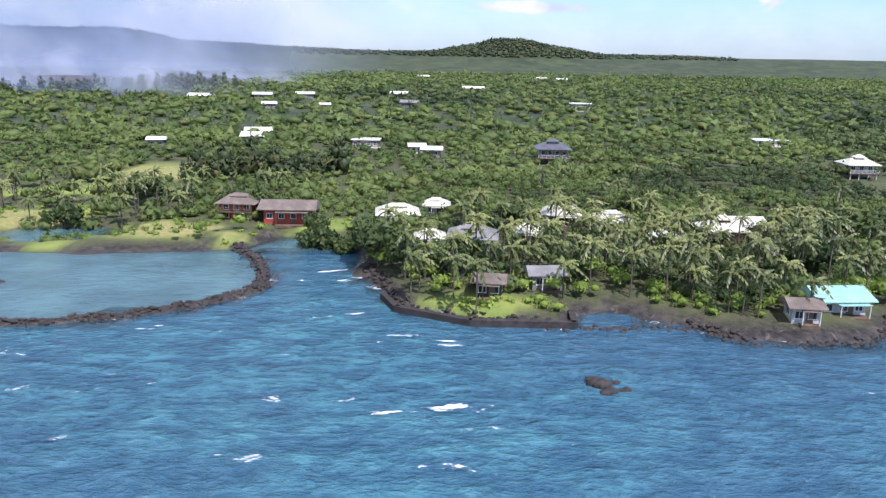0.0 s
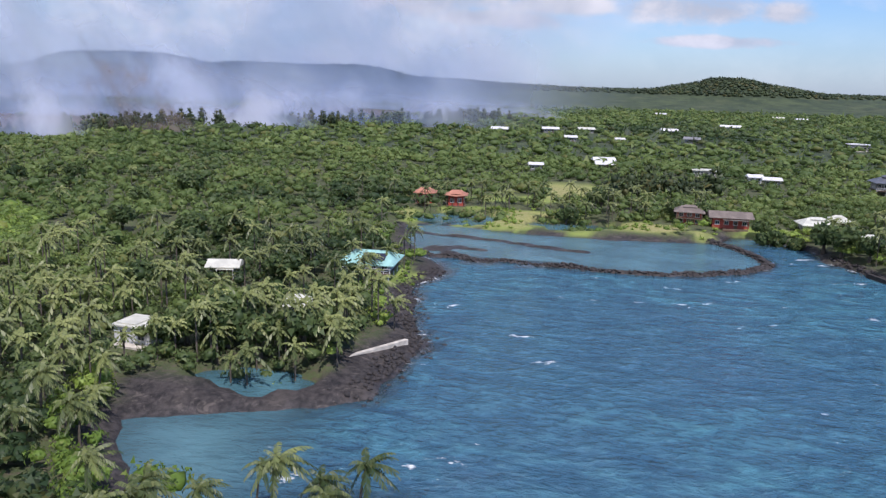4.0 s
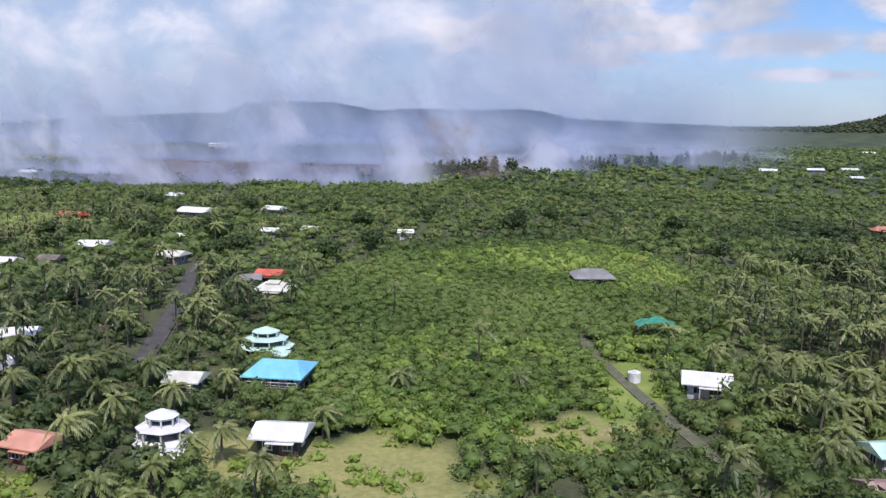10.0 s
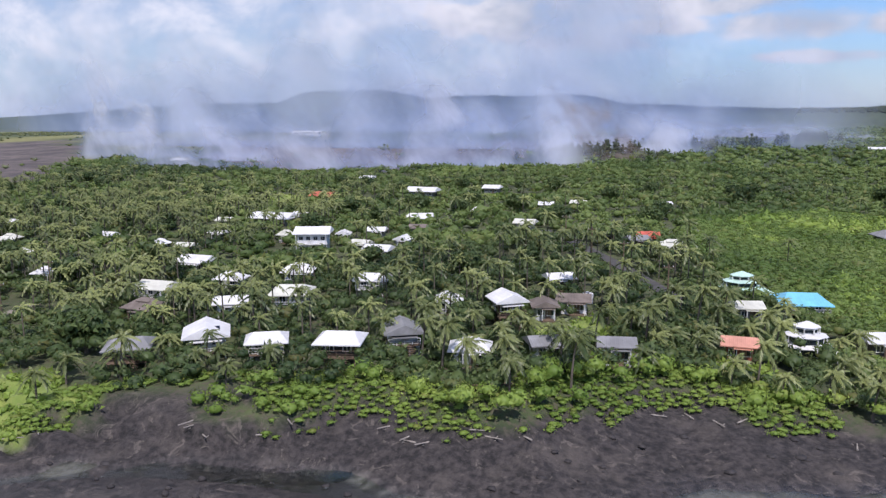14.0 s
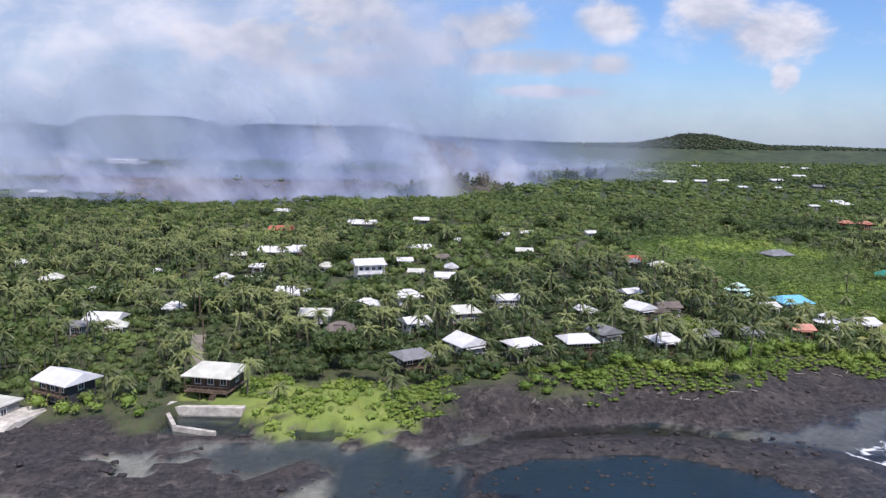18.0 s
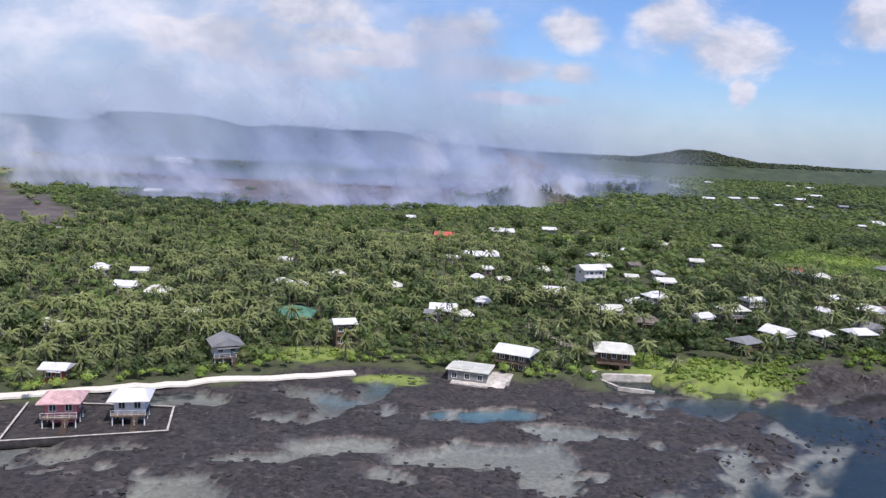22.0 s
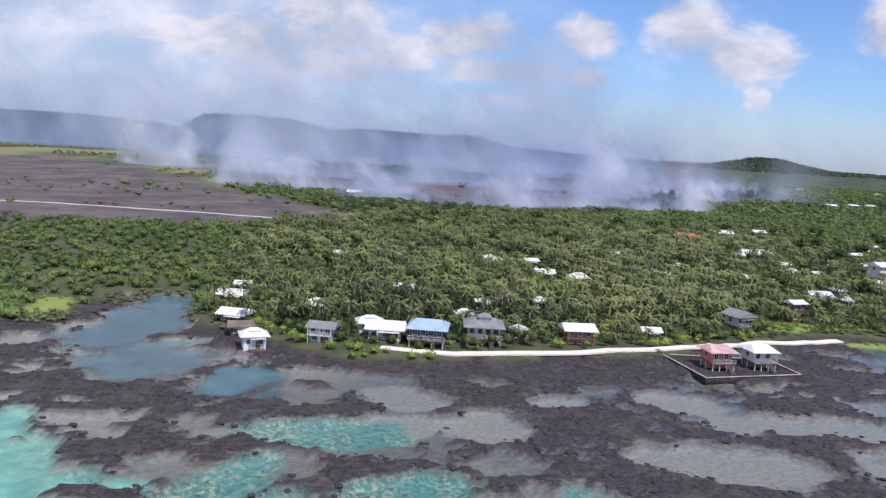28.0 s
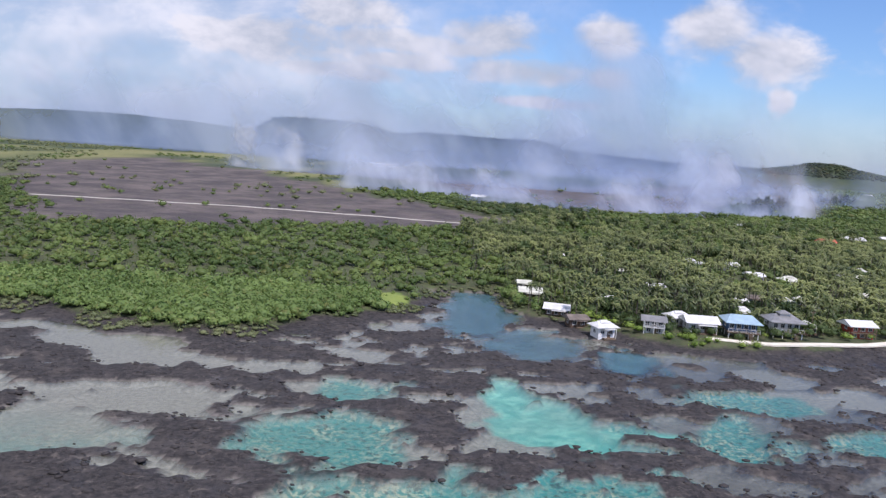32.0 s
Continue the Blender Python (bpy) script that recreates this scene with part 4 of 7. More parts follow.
W_BLUE = painted("blue_wall", (0.06, 0.13, 0.26), 0.7, wear=0.12)
HOUSES = []


def windows(body, w, d, z, h, count, sides=True):
    """Rows of framed windows on the front and on the two ends, each with its pane."""
    def one(m):
        bm = boxes((0, -0.02, h / 2 + 0.06, 1.24, 0.1, 0.12), (0, -0.02, -h / 2 - 0.06, 1.3, 0.14, 0.12),
                   (-0.56, -0.02, 0, 0.12, 0.1, h), (0.56, -0.02, 0, 0.12, 0.1, h), (0, -0.02, 0, 0.06, 0.08, h))
        f = part("window", bm, TRIM, body)
        f.matrix_basis = m
        part("pane", boxes((0, 0.004, 0, 1.0, 0.03, h)), GLASS, f)
    for i in range(count):
        one(pose((i + 0.5) / count * w - w / 2, -d / 2, z))
    if sides:
        one(pose(w / 2, 0, z, 0, 0, 90))
        one(pose(-w / 2, 0, z, 0, 0, -90))


def railing(root, w, y, z, mat=None):
    n = max(3, int(w / 1.1))
    bm = boxes((0, y, z + 0.95, w, 0.08, 0.07), (0, y, z + 0.5, w, 0.04, 0.05), (0, y, z + 0.2, w, 0.04, 0.05))
    for i in range(n + 1):
        add_box(bm, -w / 2 + w * i / n, y, z + 0.48, 0.08, 0.08, 0.96)
    part("railing", bm, mat or TRIM, root)


def house(x, y, w, d, h, yaw, kind, roof_mat, wall_mat, label):
    """A house by its middle, width, depth, height over the ground, turn and kind."""
    far = y > 250 and x < 170 or y > 400
    k = 0.94 if kind == "flat" else 0.87   # the sizes given are over the eaves
    w, d = w * k, d * k
    z0 = min(ground_z(x + a * w / 2, y + b * d / 2) for a in (-1, 0, 1) for b in (-1, 0, 1))
    z0 = max(z0, 0.5)
    root = new("house")
    root.matrix_basis = pose(x, y, z0, 0, 0, yaw)
    tagged(root, label, "house")
    HOUSES.append((x, y, w, d, h))
    two = h > 4.2
    trim = TIMBER if wall_mat in (W_DARK, W_BROWN, W_RED, W_RUST) else TRIM
    eave = max(h * 0.80, 2.5)
    slope = 0.40 if kind != "gable" else 0.34
    rise = max(0.7, min(d * 0.5 * slope + 0.2, 1.9))
    if kind.startswith("stilt"):
        base = max(1.7, eave * 0.42)
        b = part("wall", boxes((0, 0.3, (base + eave) / 2, w * 0.9, d * 0.84, eave - base)), wall_mat, root)
        windows(b, w * 0.9, d * 0.84, (base + eave) / 2 + 0.1, min(1.15, (eave - base) * 0.55), max(2, int(w / 2.1)))
        for ob in b.children:
            ob.matrix_basis = pose(0, 0.3, 0) @ ob.matrix_basis
        part("deck", boxes((0, -d * 0.12, base - 0.09, w, d * 1.12, 0.18)), TIMBER, root)
        railing(root, w, -d * 0.66, base, trim)
        for px in (-0.46, -0.16, 0.16, 0.46):
            for py in (-0.6, 0.0, 0.4):
                part("post", boxes((px * w, py * d, base / 2 - 0.3, 0.2, 0.2, base + 0.55)), trim, root)
        part("lower_room", boxes((0, d * 0.16, base * 0.44 - 0.2, w * 0.72, d * 0.5, base * 0.82 + 0.3)), wall_mat if "pink" in label else W_DARK if wall_mat in (W_DARK, W_BROWN) else W_GREY, root)
        first = part("step", boxes((0, 0, 0, 1.1, 0.3, 0.06)), TIMBER, root)
        first.matrix_basis = pose(w * 0.2, -d * 0.68, base - 0.2)
        for k in range(1, int(base / 0.2)):
            shared("step", first.data, root, pose(w * 0.2, -d * 0.68 - 0.28 * k, base - 0.2 - 0.2 * k))
        if kind == "stilt_gable":
            gb, X, Y = bmesh.new(), w / 2 + 0.6, d * 0.55 + 0.8
            roof_shell(gb, [(X, -Y, eave), (X, Y, eave), (-X, Y, eave), (-X, -Y, eave)], [(0, -Y + 0.05, eave + rise * 1.3), (0, Y - 0.05, eave + rise * 1.3)], 0.16)
            part("roof", gb, roof_mat, root)
            part("porch_roof", boxes((0, -d * 0.62, base + (eave - base) * 0.98 - 0.5, w * 0.8, d * 0.34, 0.12)), roof_mat, root)
            bm = bmesh.new()
            ends = [bm.verts.new(q) for q in ((-w * 0.42, -d * 0.46, eave - 0.05), (w * 0.42, -d * 0.46, eave - 0.05), (0, -d * 0.46, eave + rise * 1.0), (0, -d * 0.40, eave + rise * 1.0), (w * 0.42, -d * 0.40, eave - 0.05), (-w * 0.42, -d * 0.40, eave - 0.05))]
            for f in ((0, 1, 2), (5, 3, 4), (1, 4, 3, 2), (0, 2, 3, 5)):
                bm.faces.new([ends[i] for i in f])
            part("gable_wall", bm, wall_mat, root)
        else:
            part("roof", hip(w, d * 1.1, eave, rise, 0.7, 0.42 if kind == "stilt" else 0.55), roof_mat, root)
        if kind == "stilt_cupola":
            part("cupola", boxes((0, 0, eave + rise * 0.86, w * 0.3, d * 0.3, 1.0)), wall_mat, root)
            part("cupola_roof", hip(w * 0.3, d * 0.3, eave + rise * 0.86 + 0.5, 0.8, 0.45, 0.8), roof_mat, root)
    elif kind == "tower":
        r = w * 0.5
        tiers = ((1.0, 0.0, 0.36), (0.80, 0.36, 0.70), (0.50, 0.72, 1.0))
        for k, (f, a, b) in enumerate(tiers):
            part("wall", prism(8, r * f * 0.86, r * f * 0.86, a * h, b * h, d / w), wall_mat, root)
            part("window_band", prism(8, r * f * 0.872, r * f * 0.872, (a + 0.09) * h, (b - 0.08) * h, d / w), GLASS, root)
            part("roof", prism(8, r * f * 1.14, r * f * (0.62 if k < 2 else 0.16), b * h, b * h + (0.34 if k < 2 else 0.75), d / w), roof_mat, root)
            for i in range(8):
                q = 2 * math.pi * (i + 0.5) / 8
                part("post", boxes((math.cos(q) * r * f * 1.04, math.sin(q) * r * f * 1.04 * d / w, (a + b) / 2 * h, 0.16, 0.16, (b - a) * h)), TRIM, root)
        part("porch_roof", hip(w * 0.42, d * 0.4, h * 0.34, 0.4, 0.3, 0.4), roof_mat, root).matrix_basis = pose(w * 0.34, -d * 0.52, 0)
        part("porch_post", boxes((w * 0.2, -d * 0.70, h * 0.16, 0.15, 0.15, h * 0.32), (w * 0.5, -d * 0.70, h * 0.16, 0.15, 0.15, h * 0.32)), TRIM, root)
    elif kind == "bali":
        eave = max(2.3, h * 0.75)
        b = part("wall", boxes((0, 0, eave / 2 - 0.2, w * 0.8, d * 0.78, eave + 0.4)), wall_mat, root)
        windows(b, w * 0.8, d * 0.78, eave * 0.55, 1.1, max(2, int(w / 2.4)))
        bm = bmesh.new()
        X, Y, Z = w / 2 + 0.6, d / 2 + 0.6, eave
        rise = max(1.5, d * 0.30)
        prof = ((1.0, 0.0), (0.72, 0.28), (0.45, 0.62), (0.20, 1.0))
        rings = []
        for f, q in prof:
            kx, ky = X * (0.30 + 0.70 * f), Y * f if f > 0.21 else 0.05
            up = 0.35 if q == 0 else 0
            rings.append([bm.verts.new((sx * kx, sy * ky, Z + rise * q + up * c)) for sx, sy, c in
                          ((-1, -1, 1), (0, -1, 0), (1, -1, 1), (1, 0, 0), (1, 1, 1), (0, 1, 0), (-1, 1, 1), (-1, 0, 0))])
        low = [bm.verts.new((p.co.x, p.co.y, p.co.z - 0.18)) for p in rings[0]]
        for a, c in zip(rings[:-1], rings[1:]):
            for i in range(8):
                j = (i + 1) % 8
                bm.faces.new((a[i], a[j], c[j], c[i]))
        for i in range(8):
            j = (i + 1) % 8
            bm.faces.new((low[i], low[j], rings[0][j], rings[0][i]))
        bm.faces.new(low[::-1])
        bm.faces.new(rings[-1])
        part("roof", bm, roof_mat, root)
        part("dormer", hip(w * 0.36, 1.8, eave + rise * 0.42, 0.65, 0.35, 0.4), roof_mat, root).matrix_basis = pose(0, -d * 0.30, 0)
        part("dormer_opening", boxes((0, -d * 0.30 - 0.75, eave + rise * 0.28, w * 0.26, 0.3, 0.5)), W_DARK, root)
        for px in (-0.48, -0.16, 0.16, 0.48):
            part("post", boxes((px * w, -d * 0.5, eave / 2 - 0.2, 0.18, 0.18, eave + 0.4)), TIMBER, root)
        part("platform", boxes((0, 0, 0.1, w * 1.04, d * 1.06, 0.5)), TIMBER, root)
    elif kind == "flat":
        b = part("wall", boxes((0, 0, h * 0.44 - 0.2, w * 0.94, d * 0.9, h * 0.88 + 0.4)), wall_mat, root)
        windows(b, w * 0.94, d * 0.9, h * 0.5, min(1.1, h * 0.4), max(2, int(w / 2.3)), not far)
        bm = boxes((0, 0, h * 0.92, w * 1.06, d * 1.04, 0.2))
        add_box(bm, -w * 0.18, -d * 0.05, h * 0.98, w * 0.5, d * 0.7, 0.22)
        part("roof", bm, roof_mat, root)
        part("terrace", boxes((w * 0.1, -d * 0.62, 0.15, w * 0.9, d * 0.3, 0.5)), CONCRETE, root)
    else:
        b = part("wall", boxes((0, 0, eave / 2 - 0.3, w * 0.88, d * 0.86, eave + 0.6)), wall_mat, root)
        if two:
            windows(b, w * 0.88, d * 0.86, eave * 0.76, 0.95, max(2, int(w / 2.0)), not far)
            windows(b, w * 0.88, d * 0.86, eave * 0.27, 0.95, max(2, int(w / 2.4)), False)
            part("balcony", boxes((0, -d * 0.52, eave * 0.5, w * 0.94, d * 0.22, 0.14)), trim, root)
            railing(root, w * 0.94, -d * 0.62, eave * 0.5, trim)
            for px in (-0.45, 0, 0.45):
                part("post", boxes((px * w, -d * 0.61, eave / 2 - 0.2, 0.15, 0.15, eave + 0.3)), trim, root)
        else:
            windows(b, w * 0.88, d * 0.86, eave * 0.56, 0.95, max(2, int(w / 2.3)), not far)
            if not far:
                part("porch_roof", boxes((w * 0.1, -d * 0.56, eave * 0.86, w * 0.6, d * 0.3, 0.1)), roof_mat, root)
                for px in (-0.18, 0.38):
                    part("post", boxes((px * w, -d * 0.69, eave * 0.42 - 0.1, 0.13, 0.13, eave * 0.86 + 0.2)), trim, root)
                part("porch_floor", boxes((w * 0.1, -d * 0.56, 0.05, w * 0.62, d * 0.3, 0.5)), TIMBER, root)
        door = part("door", boxes((w * 0.12, -d * 0.43 - 0.03, 1.0, 0.95, 0.08, 2.0)), TIMBER, b)
        part("roof", hip(w, d, eave, rise, 0.55, 0.03 if kind == "gable" else 0.5), roof_mat, root)
        if kind == "hip" and not far:
            part("gablet", hip(w * 0.42, d * 0.36, eave + rise * 0.86, 0.5, 0.25, 0.3), roof_mat, root)
    if "solar" in label:
        bm = bmesh.new()
        add_box(bm, 0, 0, 0, w * 0.46, d * 0.3, 0.07)
        s = part("solar_panel", bm, SOLAR, root)
        s.matrix_basis = pose(w * 0.12, -d * 0.30, eave + rise * 0.5 + 0.14, 20, 0, 0) if kind != "flat" else pose(w * 0.2, 0, h * 0.92 + 0.3)
    return root


ICO = np.array([(0, 0, 1)] + [(0.894 * math.cos(a), 0.894 * math.sin(a), 0.447) for a in np.arange(5) * 2 * math.pi / 5]
               + [(0.894 * math.cos(a), 0.894 * math.sin(a), -0.447) for a in (np.arange(5) + 0.5) * 2 * math.pi / 5] + [(0, 0, -1)])
ICO_F = np.array([(0, i + 1, (i + 1) % 5 + 1) for i in range(5)] + [(i + 1, i + 6, (i + 1) % 5 + 1) for i in range(5)]
                 + [((i + 1) % 5 + 1, i + 6, (i + 1) % 5 + 6) for i in range(5)] + [(11, (i + 1) % 5 + 6, i + 6) for i in range(5)])


# ---------------------------------------------------------------- the houses, from the reef in the west to the ponds in the east
house(-283.5, 77.0, 6.4, 5.5, 4.0, 17, 'hip', R_WHITE, W_WHITE, 'small white house with white hip roof at the tide pools')
house(-292.0, 99.0, 8.0, 6.8, 2.9, -13, 'gable', R_WHITE, W_BROWN, 'low brown shore house with pale metal roof and boat deck')
house(-288.5, 88.0, 6.2, 5.3, 2.6, 12, 'gable', R_BROWN, W_BROWN, 'brown shingled boathouse over the inlet')
house(-297.0, 120.0, 8.0, 6.8, 2.6, -3, 'gable', R_CREAM, W_BROWN, 'cottage with a faded yellow roof among palms')
house(-268.5, 82.0, 6.9, 5.9, 4.4, -11, 'gable', R_GREY, W_PALE, 'pale blue two-storey house with grey roof and long balconies')
house(-258.0, 93.0, 7.2, 6.1, 3.2, 7, 'hip', R_WHITE, W_WHITE, 'white-roofed house behind shrubs')
house(-254.0, 86.5, 10.0, 8.5, 3.7, -3, 'gable', R_WHITE, W_WHITE, 'wide low house with bright white metal roof')
house(-244.0, 83.0, 9.7, 8.3, 5.4, -8, 'stilt', R_BLUE, W_BLUE, 'blue timber house on posts with a pale blue roof')
house(-230.5, 86.5, 9.8, 8.4, 5.8, -3, 'stilt_cupola', R_GREY, W_WHITE, 'open house on posts with grey hip roof and cupola')
house(-221.0, 90.0, 4.4, 4.5, 3.5, 2, 'gable', R_CREAM, W_BROWN, 'small brown cottage beside the lane')
house(-206.5, 90.5, 8.6, 7.3, 4.7, 2, 'gable', R_WHITE, W_RED, 'red-brown two-storey house with white flat-pitched roof')
house(-185.5, 98.0, 5.2, 4.5, 3.3, -3, 'gable', R_WHITE, W_RED, 'small red house with white roof')
house(-155.6, 112.6, 6.8, 5.8, 5.9, 22, 'stilt_gable', R_GREY, W_PALE, 'two-storey pale house with grey gabled roof')
house(-273.0, 112.5, 6.2, 5.3, 2.6, -3, 'hip', R_WHITE, W_GREY, 'white-roofed house deep in the palm grove')
house(-249.5, 142.0, 6.7, 5.7, 2.6, -3, 'gable', R_WHITE, W_GREY, 'long white shed roof among palms')
house(-233.5, 107.0, 5.3, 4.5, 2.6, 7, 'hip', R_WHITE, W_PALE, 'white hip-roofed house behind the shore row')
house(-273.5, 202.1, 5.2, 4.5, 2.6, -3, 'gable', R_WHITE, W_GREY, 'far pale roof among palms')
house(-252.3, 203.2, 5.2, 4.5, 2.6, -3, 'gable', R_WHITE, W_GREY, 'far pale roof among palms')
house(-200.0, 199.0, 5.6, 4.8, 4.1, 9, 'gable', R_WHITE, W_WHITE, 'far white two-storey house in palms')
house(-148.0, 191.0, 5.2, 4.5, 2.6, -3, 'hip', R_CREAM, W_GREY, 'far cream roof among palms')
house(-284.5, 510.0, 12.9, 9.5, 4.0, -3, 'gable', R_WHITE, W_WHITE, 'far white house at the edge of the lava field')
house(-198.0, 180.0, 7.6, 6.4, 2.6, -4, 'gable', R_WHITE, W_GREY, 'white metal roof in the palm grove')
house(-187.0, 173.3, 7.6, 6.5, 2.6, 1, 'hip', R_CREAM, W_GREY, 'pale hip roof in the grove')
house(-153.4, 193.4, 5.8, 4.9, 2.6, -14, 'hip', R_WHITE, W_GREY, 'white metal roof in the palm grove')
house(-157.7, 234.5, 5.5, 4.6, 2.6, -4, 'gable', R_WHITE, W_GREY, 'small white roof in the grove')
house(-117.7, 194.6, 5.6, 4.7, 2.7, -4, 'hip', R_CREAM, W_GREY, 'cream roof in the grove')
house(-144.7, 151.6, 10.6, 9.0, 2.8, -4, 'hip', R_JADE, W_GREY, 'house with jade green hip roof in the grove')
house(-130.6, 129.6, 5.7, 4.8, 7.5, 16, 'gable', R_WHITE, W_BROWN, 'tall brown house with white gabled roof and balconies')
house(-103.5, 164.6, 8.4, 7.2, 2.6, -4, 'gable', R_WHITE, W_GREY, 'long white roof in the grove')
house(-64.8, 194.9, 8.8, 7.5, 2.6, -4, 'gable', R_WHITE, W_GREY, 'white metal roof in the palm grove')
house(-91.3, 326.3, 10.5, 8.9, 3.6, -4, 'gable', R_RED, W_RED, 'far house with a vermilion roof')
house(-58.1, 356.4, 14.9, 9.5, 2.6, -4, 'gable', R_WHITE, W_GREY, 'far long white metal roof in the scrub')
house(-29.7, 368.0, 8.0, 6.8, 2.6, -4, 'gable', R_WHITE, W_GREY, 'far white metal roof in the scrub')
house(-106.0, 412.8, 8.3, 7.1, 2.6, -4, 'gable', R_WHITE, W_WHITE, 'far white house below the smoke')
house(-101.5, 108.5, 9.7, 7.6, 2.9, -19, 'flat', R_CREAM, W_GREY, 'low concrete boathouse with flat roof and ramp')
house(-90.4, 114.8, 9.0, 7.6, 5.1, -29, 'gable', R_WHITE, W_DARK, 'dark brown house with white roof and lanai')
house(-66.0, 119.9, 9.3, 7.9, 5.6, -12, 'stilt', R_CREAM, W_BROWN, 'brown house on posts over a walled salt pool')
house(-90.7, 174.7, 5.3, 4.5, 2.6, 8, 'hip', R_WHITE, W_GREY, 'white hip roof in the grove')
house(-54.2, 164.8, 7.8, 6.6, 4.6, -2, 'gable', R_CREAM, W_PALE, 'pale two-storey house with cream roof')
house(-47.1, 151.5, 7.0, 6.0, 3.9, -7, 'hip', R_BROWN, W_BROWN, 'brown two-storey house above the marsh lawn')
house(-42.9, 173.7, 6.1, 5.1, 4.4, 6, 'hip', R_WHITE, W_PALE, 'white hip-roofed house above the marsh')
house(-22.3, 206.5, 6.8, 5.8, 2.6, -2, 'gable', R_WHITE, W_GREY, 'white metal roof in the palm grove')
house(-20.2, 219.1, 4.0, 4.5, 2.6, -2, 'gable', R_WHITE, W_WHITE, 'small white gable in the grove')
house(-80.6, 263.2, 16.1, 9.5, 2.7, -2, 'gable', R_WHITE, W_GREY, 'long white roofs in the grove')
house(-31.1, 125.9, 6.3, 5.4, 4.4, 28, 'stilt', R_GREY, W_DARK, 'dark grey house on posts with dark green-grey hip roof')
house(-20.6, 129.9, 6.5, 5.5, 4.9, 31, 'stilt_gable', R_WHITE, W_WHITE, 'white three-gabled house on posts with solar panels')
house(-10.1, 128.9, 5.5, 4.6, 4.1, 26, 'stilt', R_WHITE, W_PALE, 'white-roofed house on slender posts')
house(1.0, 129.7, 6.2, 5.3, 4.4, 11, 'stilt', R_WHITE, W_DARK, 'dark house on tall posts with a broad white roof')
house(7.8, 136.4, 5.3, 4.5, 4.3, 26, 'stilt_gable', R_GREY, W_PALE, 'grey-roofed cottage with a gable to the sea')
house(18.9, 133.1, 5.7, 4.8, 2.6, 11, 'hip', R_WHITE, W_WHITE, 'low white house with hipped roof')
house(28.6, 138.2, 5.3, 4.5, 2.6, 26, 'gable', R_GREY, W_WHITE, 'grey-roofed white house with a balcony')
house(38.2, 139.4, 5.2, 4.5, 3.8, 8, 'gable', R_GREY, W_WHITE, 'grey-roofed white house with porch roofs')
house(-30.8, 153.7, 6.1, 5.2, 4.0, 26, 'gable', R_WHITE, W_WHITE, 'white two-storey house with stepped roofs')
house(-20.2, 156.8, 7.2, 6.1, 4.8, 16, 'stilt', R_CREAM, W_PALE, 'open pavilion on pale posts with cream roof')
house(-33.1, 185.3, 7.1, 6.1, 2.8, 16, 'hip', R_WHITE, W_WHITE, 'white house with tiered roofs')
house(19.8, 154.2, 5.2, 4.5, 5.2, 31, 'stilt_gable', R_WHITE, W_BROWN, 'brown house with white gabled roofs on posts')
house(8.7, 159.0, 4.2, 4.5, 2.6, 16, 'gable', R_WHITE, W_GREY, 'small white-roofed shed behind the houses')
house(29.4, 164.3, 5.8, 4.9, 2.9, 6, 'gable', R_BROWN, W_WHITE, 'brown-roofed cottage with lawn')
house(-45.8, 220.0, 10.0, 8.5, 6.9, 16, 'gable', R_WHITE, W_WHITE, 'cluster house with white two-tier roofs')
house(-43.3, 234.3, 4.0, 4.5, 3.0, 16, 'gable', R_WHITE, W_PALE, 'small white house in the grove')
house(-30.2, 264.3, 8.6, 7.3, 2.6, 16, 'gable', R_WHITE, W_GREY, 'far white roof in the trees')
house(65.7, 159.4, 8.2, 7.0, 4.6, 4, 'tower', R_WHITE, W_WHITE, 'white three-tiered octagonal house with verandas')
house(55.3, 150.9, 5.0, 4.5, 2.7, -2, 'gable', R_SALMON, W_RUST, 'rust-red timber cabin with salmon metal roof')
house(77.9, 165.7, 6.5, 5.6, 2.7, 10, 'gable', R_WHITE, W_DARK, 'dark cabin with bright white roof and porch')
house(68.5, 183.4, 8.7, 7.4, 4.1, 8, 'stilt', R_SKY, W_PALE, 'pale house on posts with sky-blue roof and long deck')
house(59.3, 196.2, 9.6, 8.1, 3.8, 11, 'tower', R_MINT, W_PALE, 'round pale house with mint and cream tiered roofs')
house(58.5, 175.0, 4.8, 4.5, 3.2, 11, 'gable', R_CREAM, W_GREY, 'long shed with cream roof')
house(37.5, 229.2, 5.2, 4.5, 2.6, 26, 'gable', R_GREY, W_BROWN, 'grey-roofed house by the road')
house(39.8, 234.4, 5.8, 4.9, 3.5, 8, 'gable', R_RED, W_GREY, 'house with red roof by the road')
house(45.8, 224.9, 7.2, 6.1, 2.6, 8, 'hip', R_CREAM, W_GREY, 'house with pale tiered roofs by the road')
house(24.7, 181.1, 5.2, 4.5, 2.8, 26, 'gable', R_WHITE, W_DARK, 'dark house with white gull-wing roof')
house(105.4, 273.2, 10.3, 8.7, 3.1, 16, 'hip', R_GREY, W_GREY, 'grey-brown roof alone in the scrub')
house(25.2, 158.7, 4.2, 4.5, 3.1, 16, 'gable', R_BROWN, W_PALE, 'cottage with brown roof beside a lawn')
house(128.5, 202.2, 7.3, 6.2, 2.9, 1, 'gable', R_WHITE, W_PALE, 'house with white folded roof by the lane')
house(147.6, 181.4, 4.5, 4.5, 2.6, 21, 'gable', R_MINT, W_GREY, 'shed with pale green roof in the palms')
house(43.4, 316.5, 4.9, 4.5, 2.6, 16, 'gable', R_WHITE, W_WHITE, 'far white house in the scrub')
house(145.3, 170.3, 5.7, 4.8, 2.6, 16, 'gable', R_ROSE, W_GREY, 'cottage with weathered rose-brown roof')
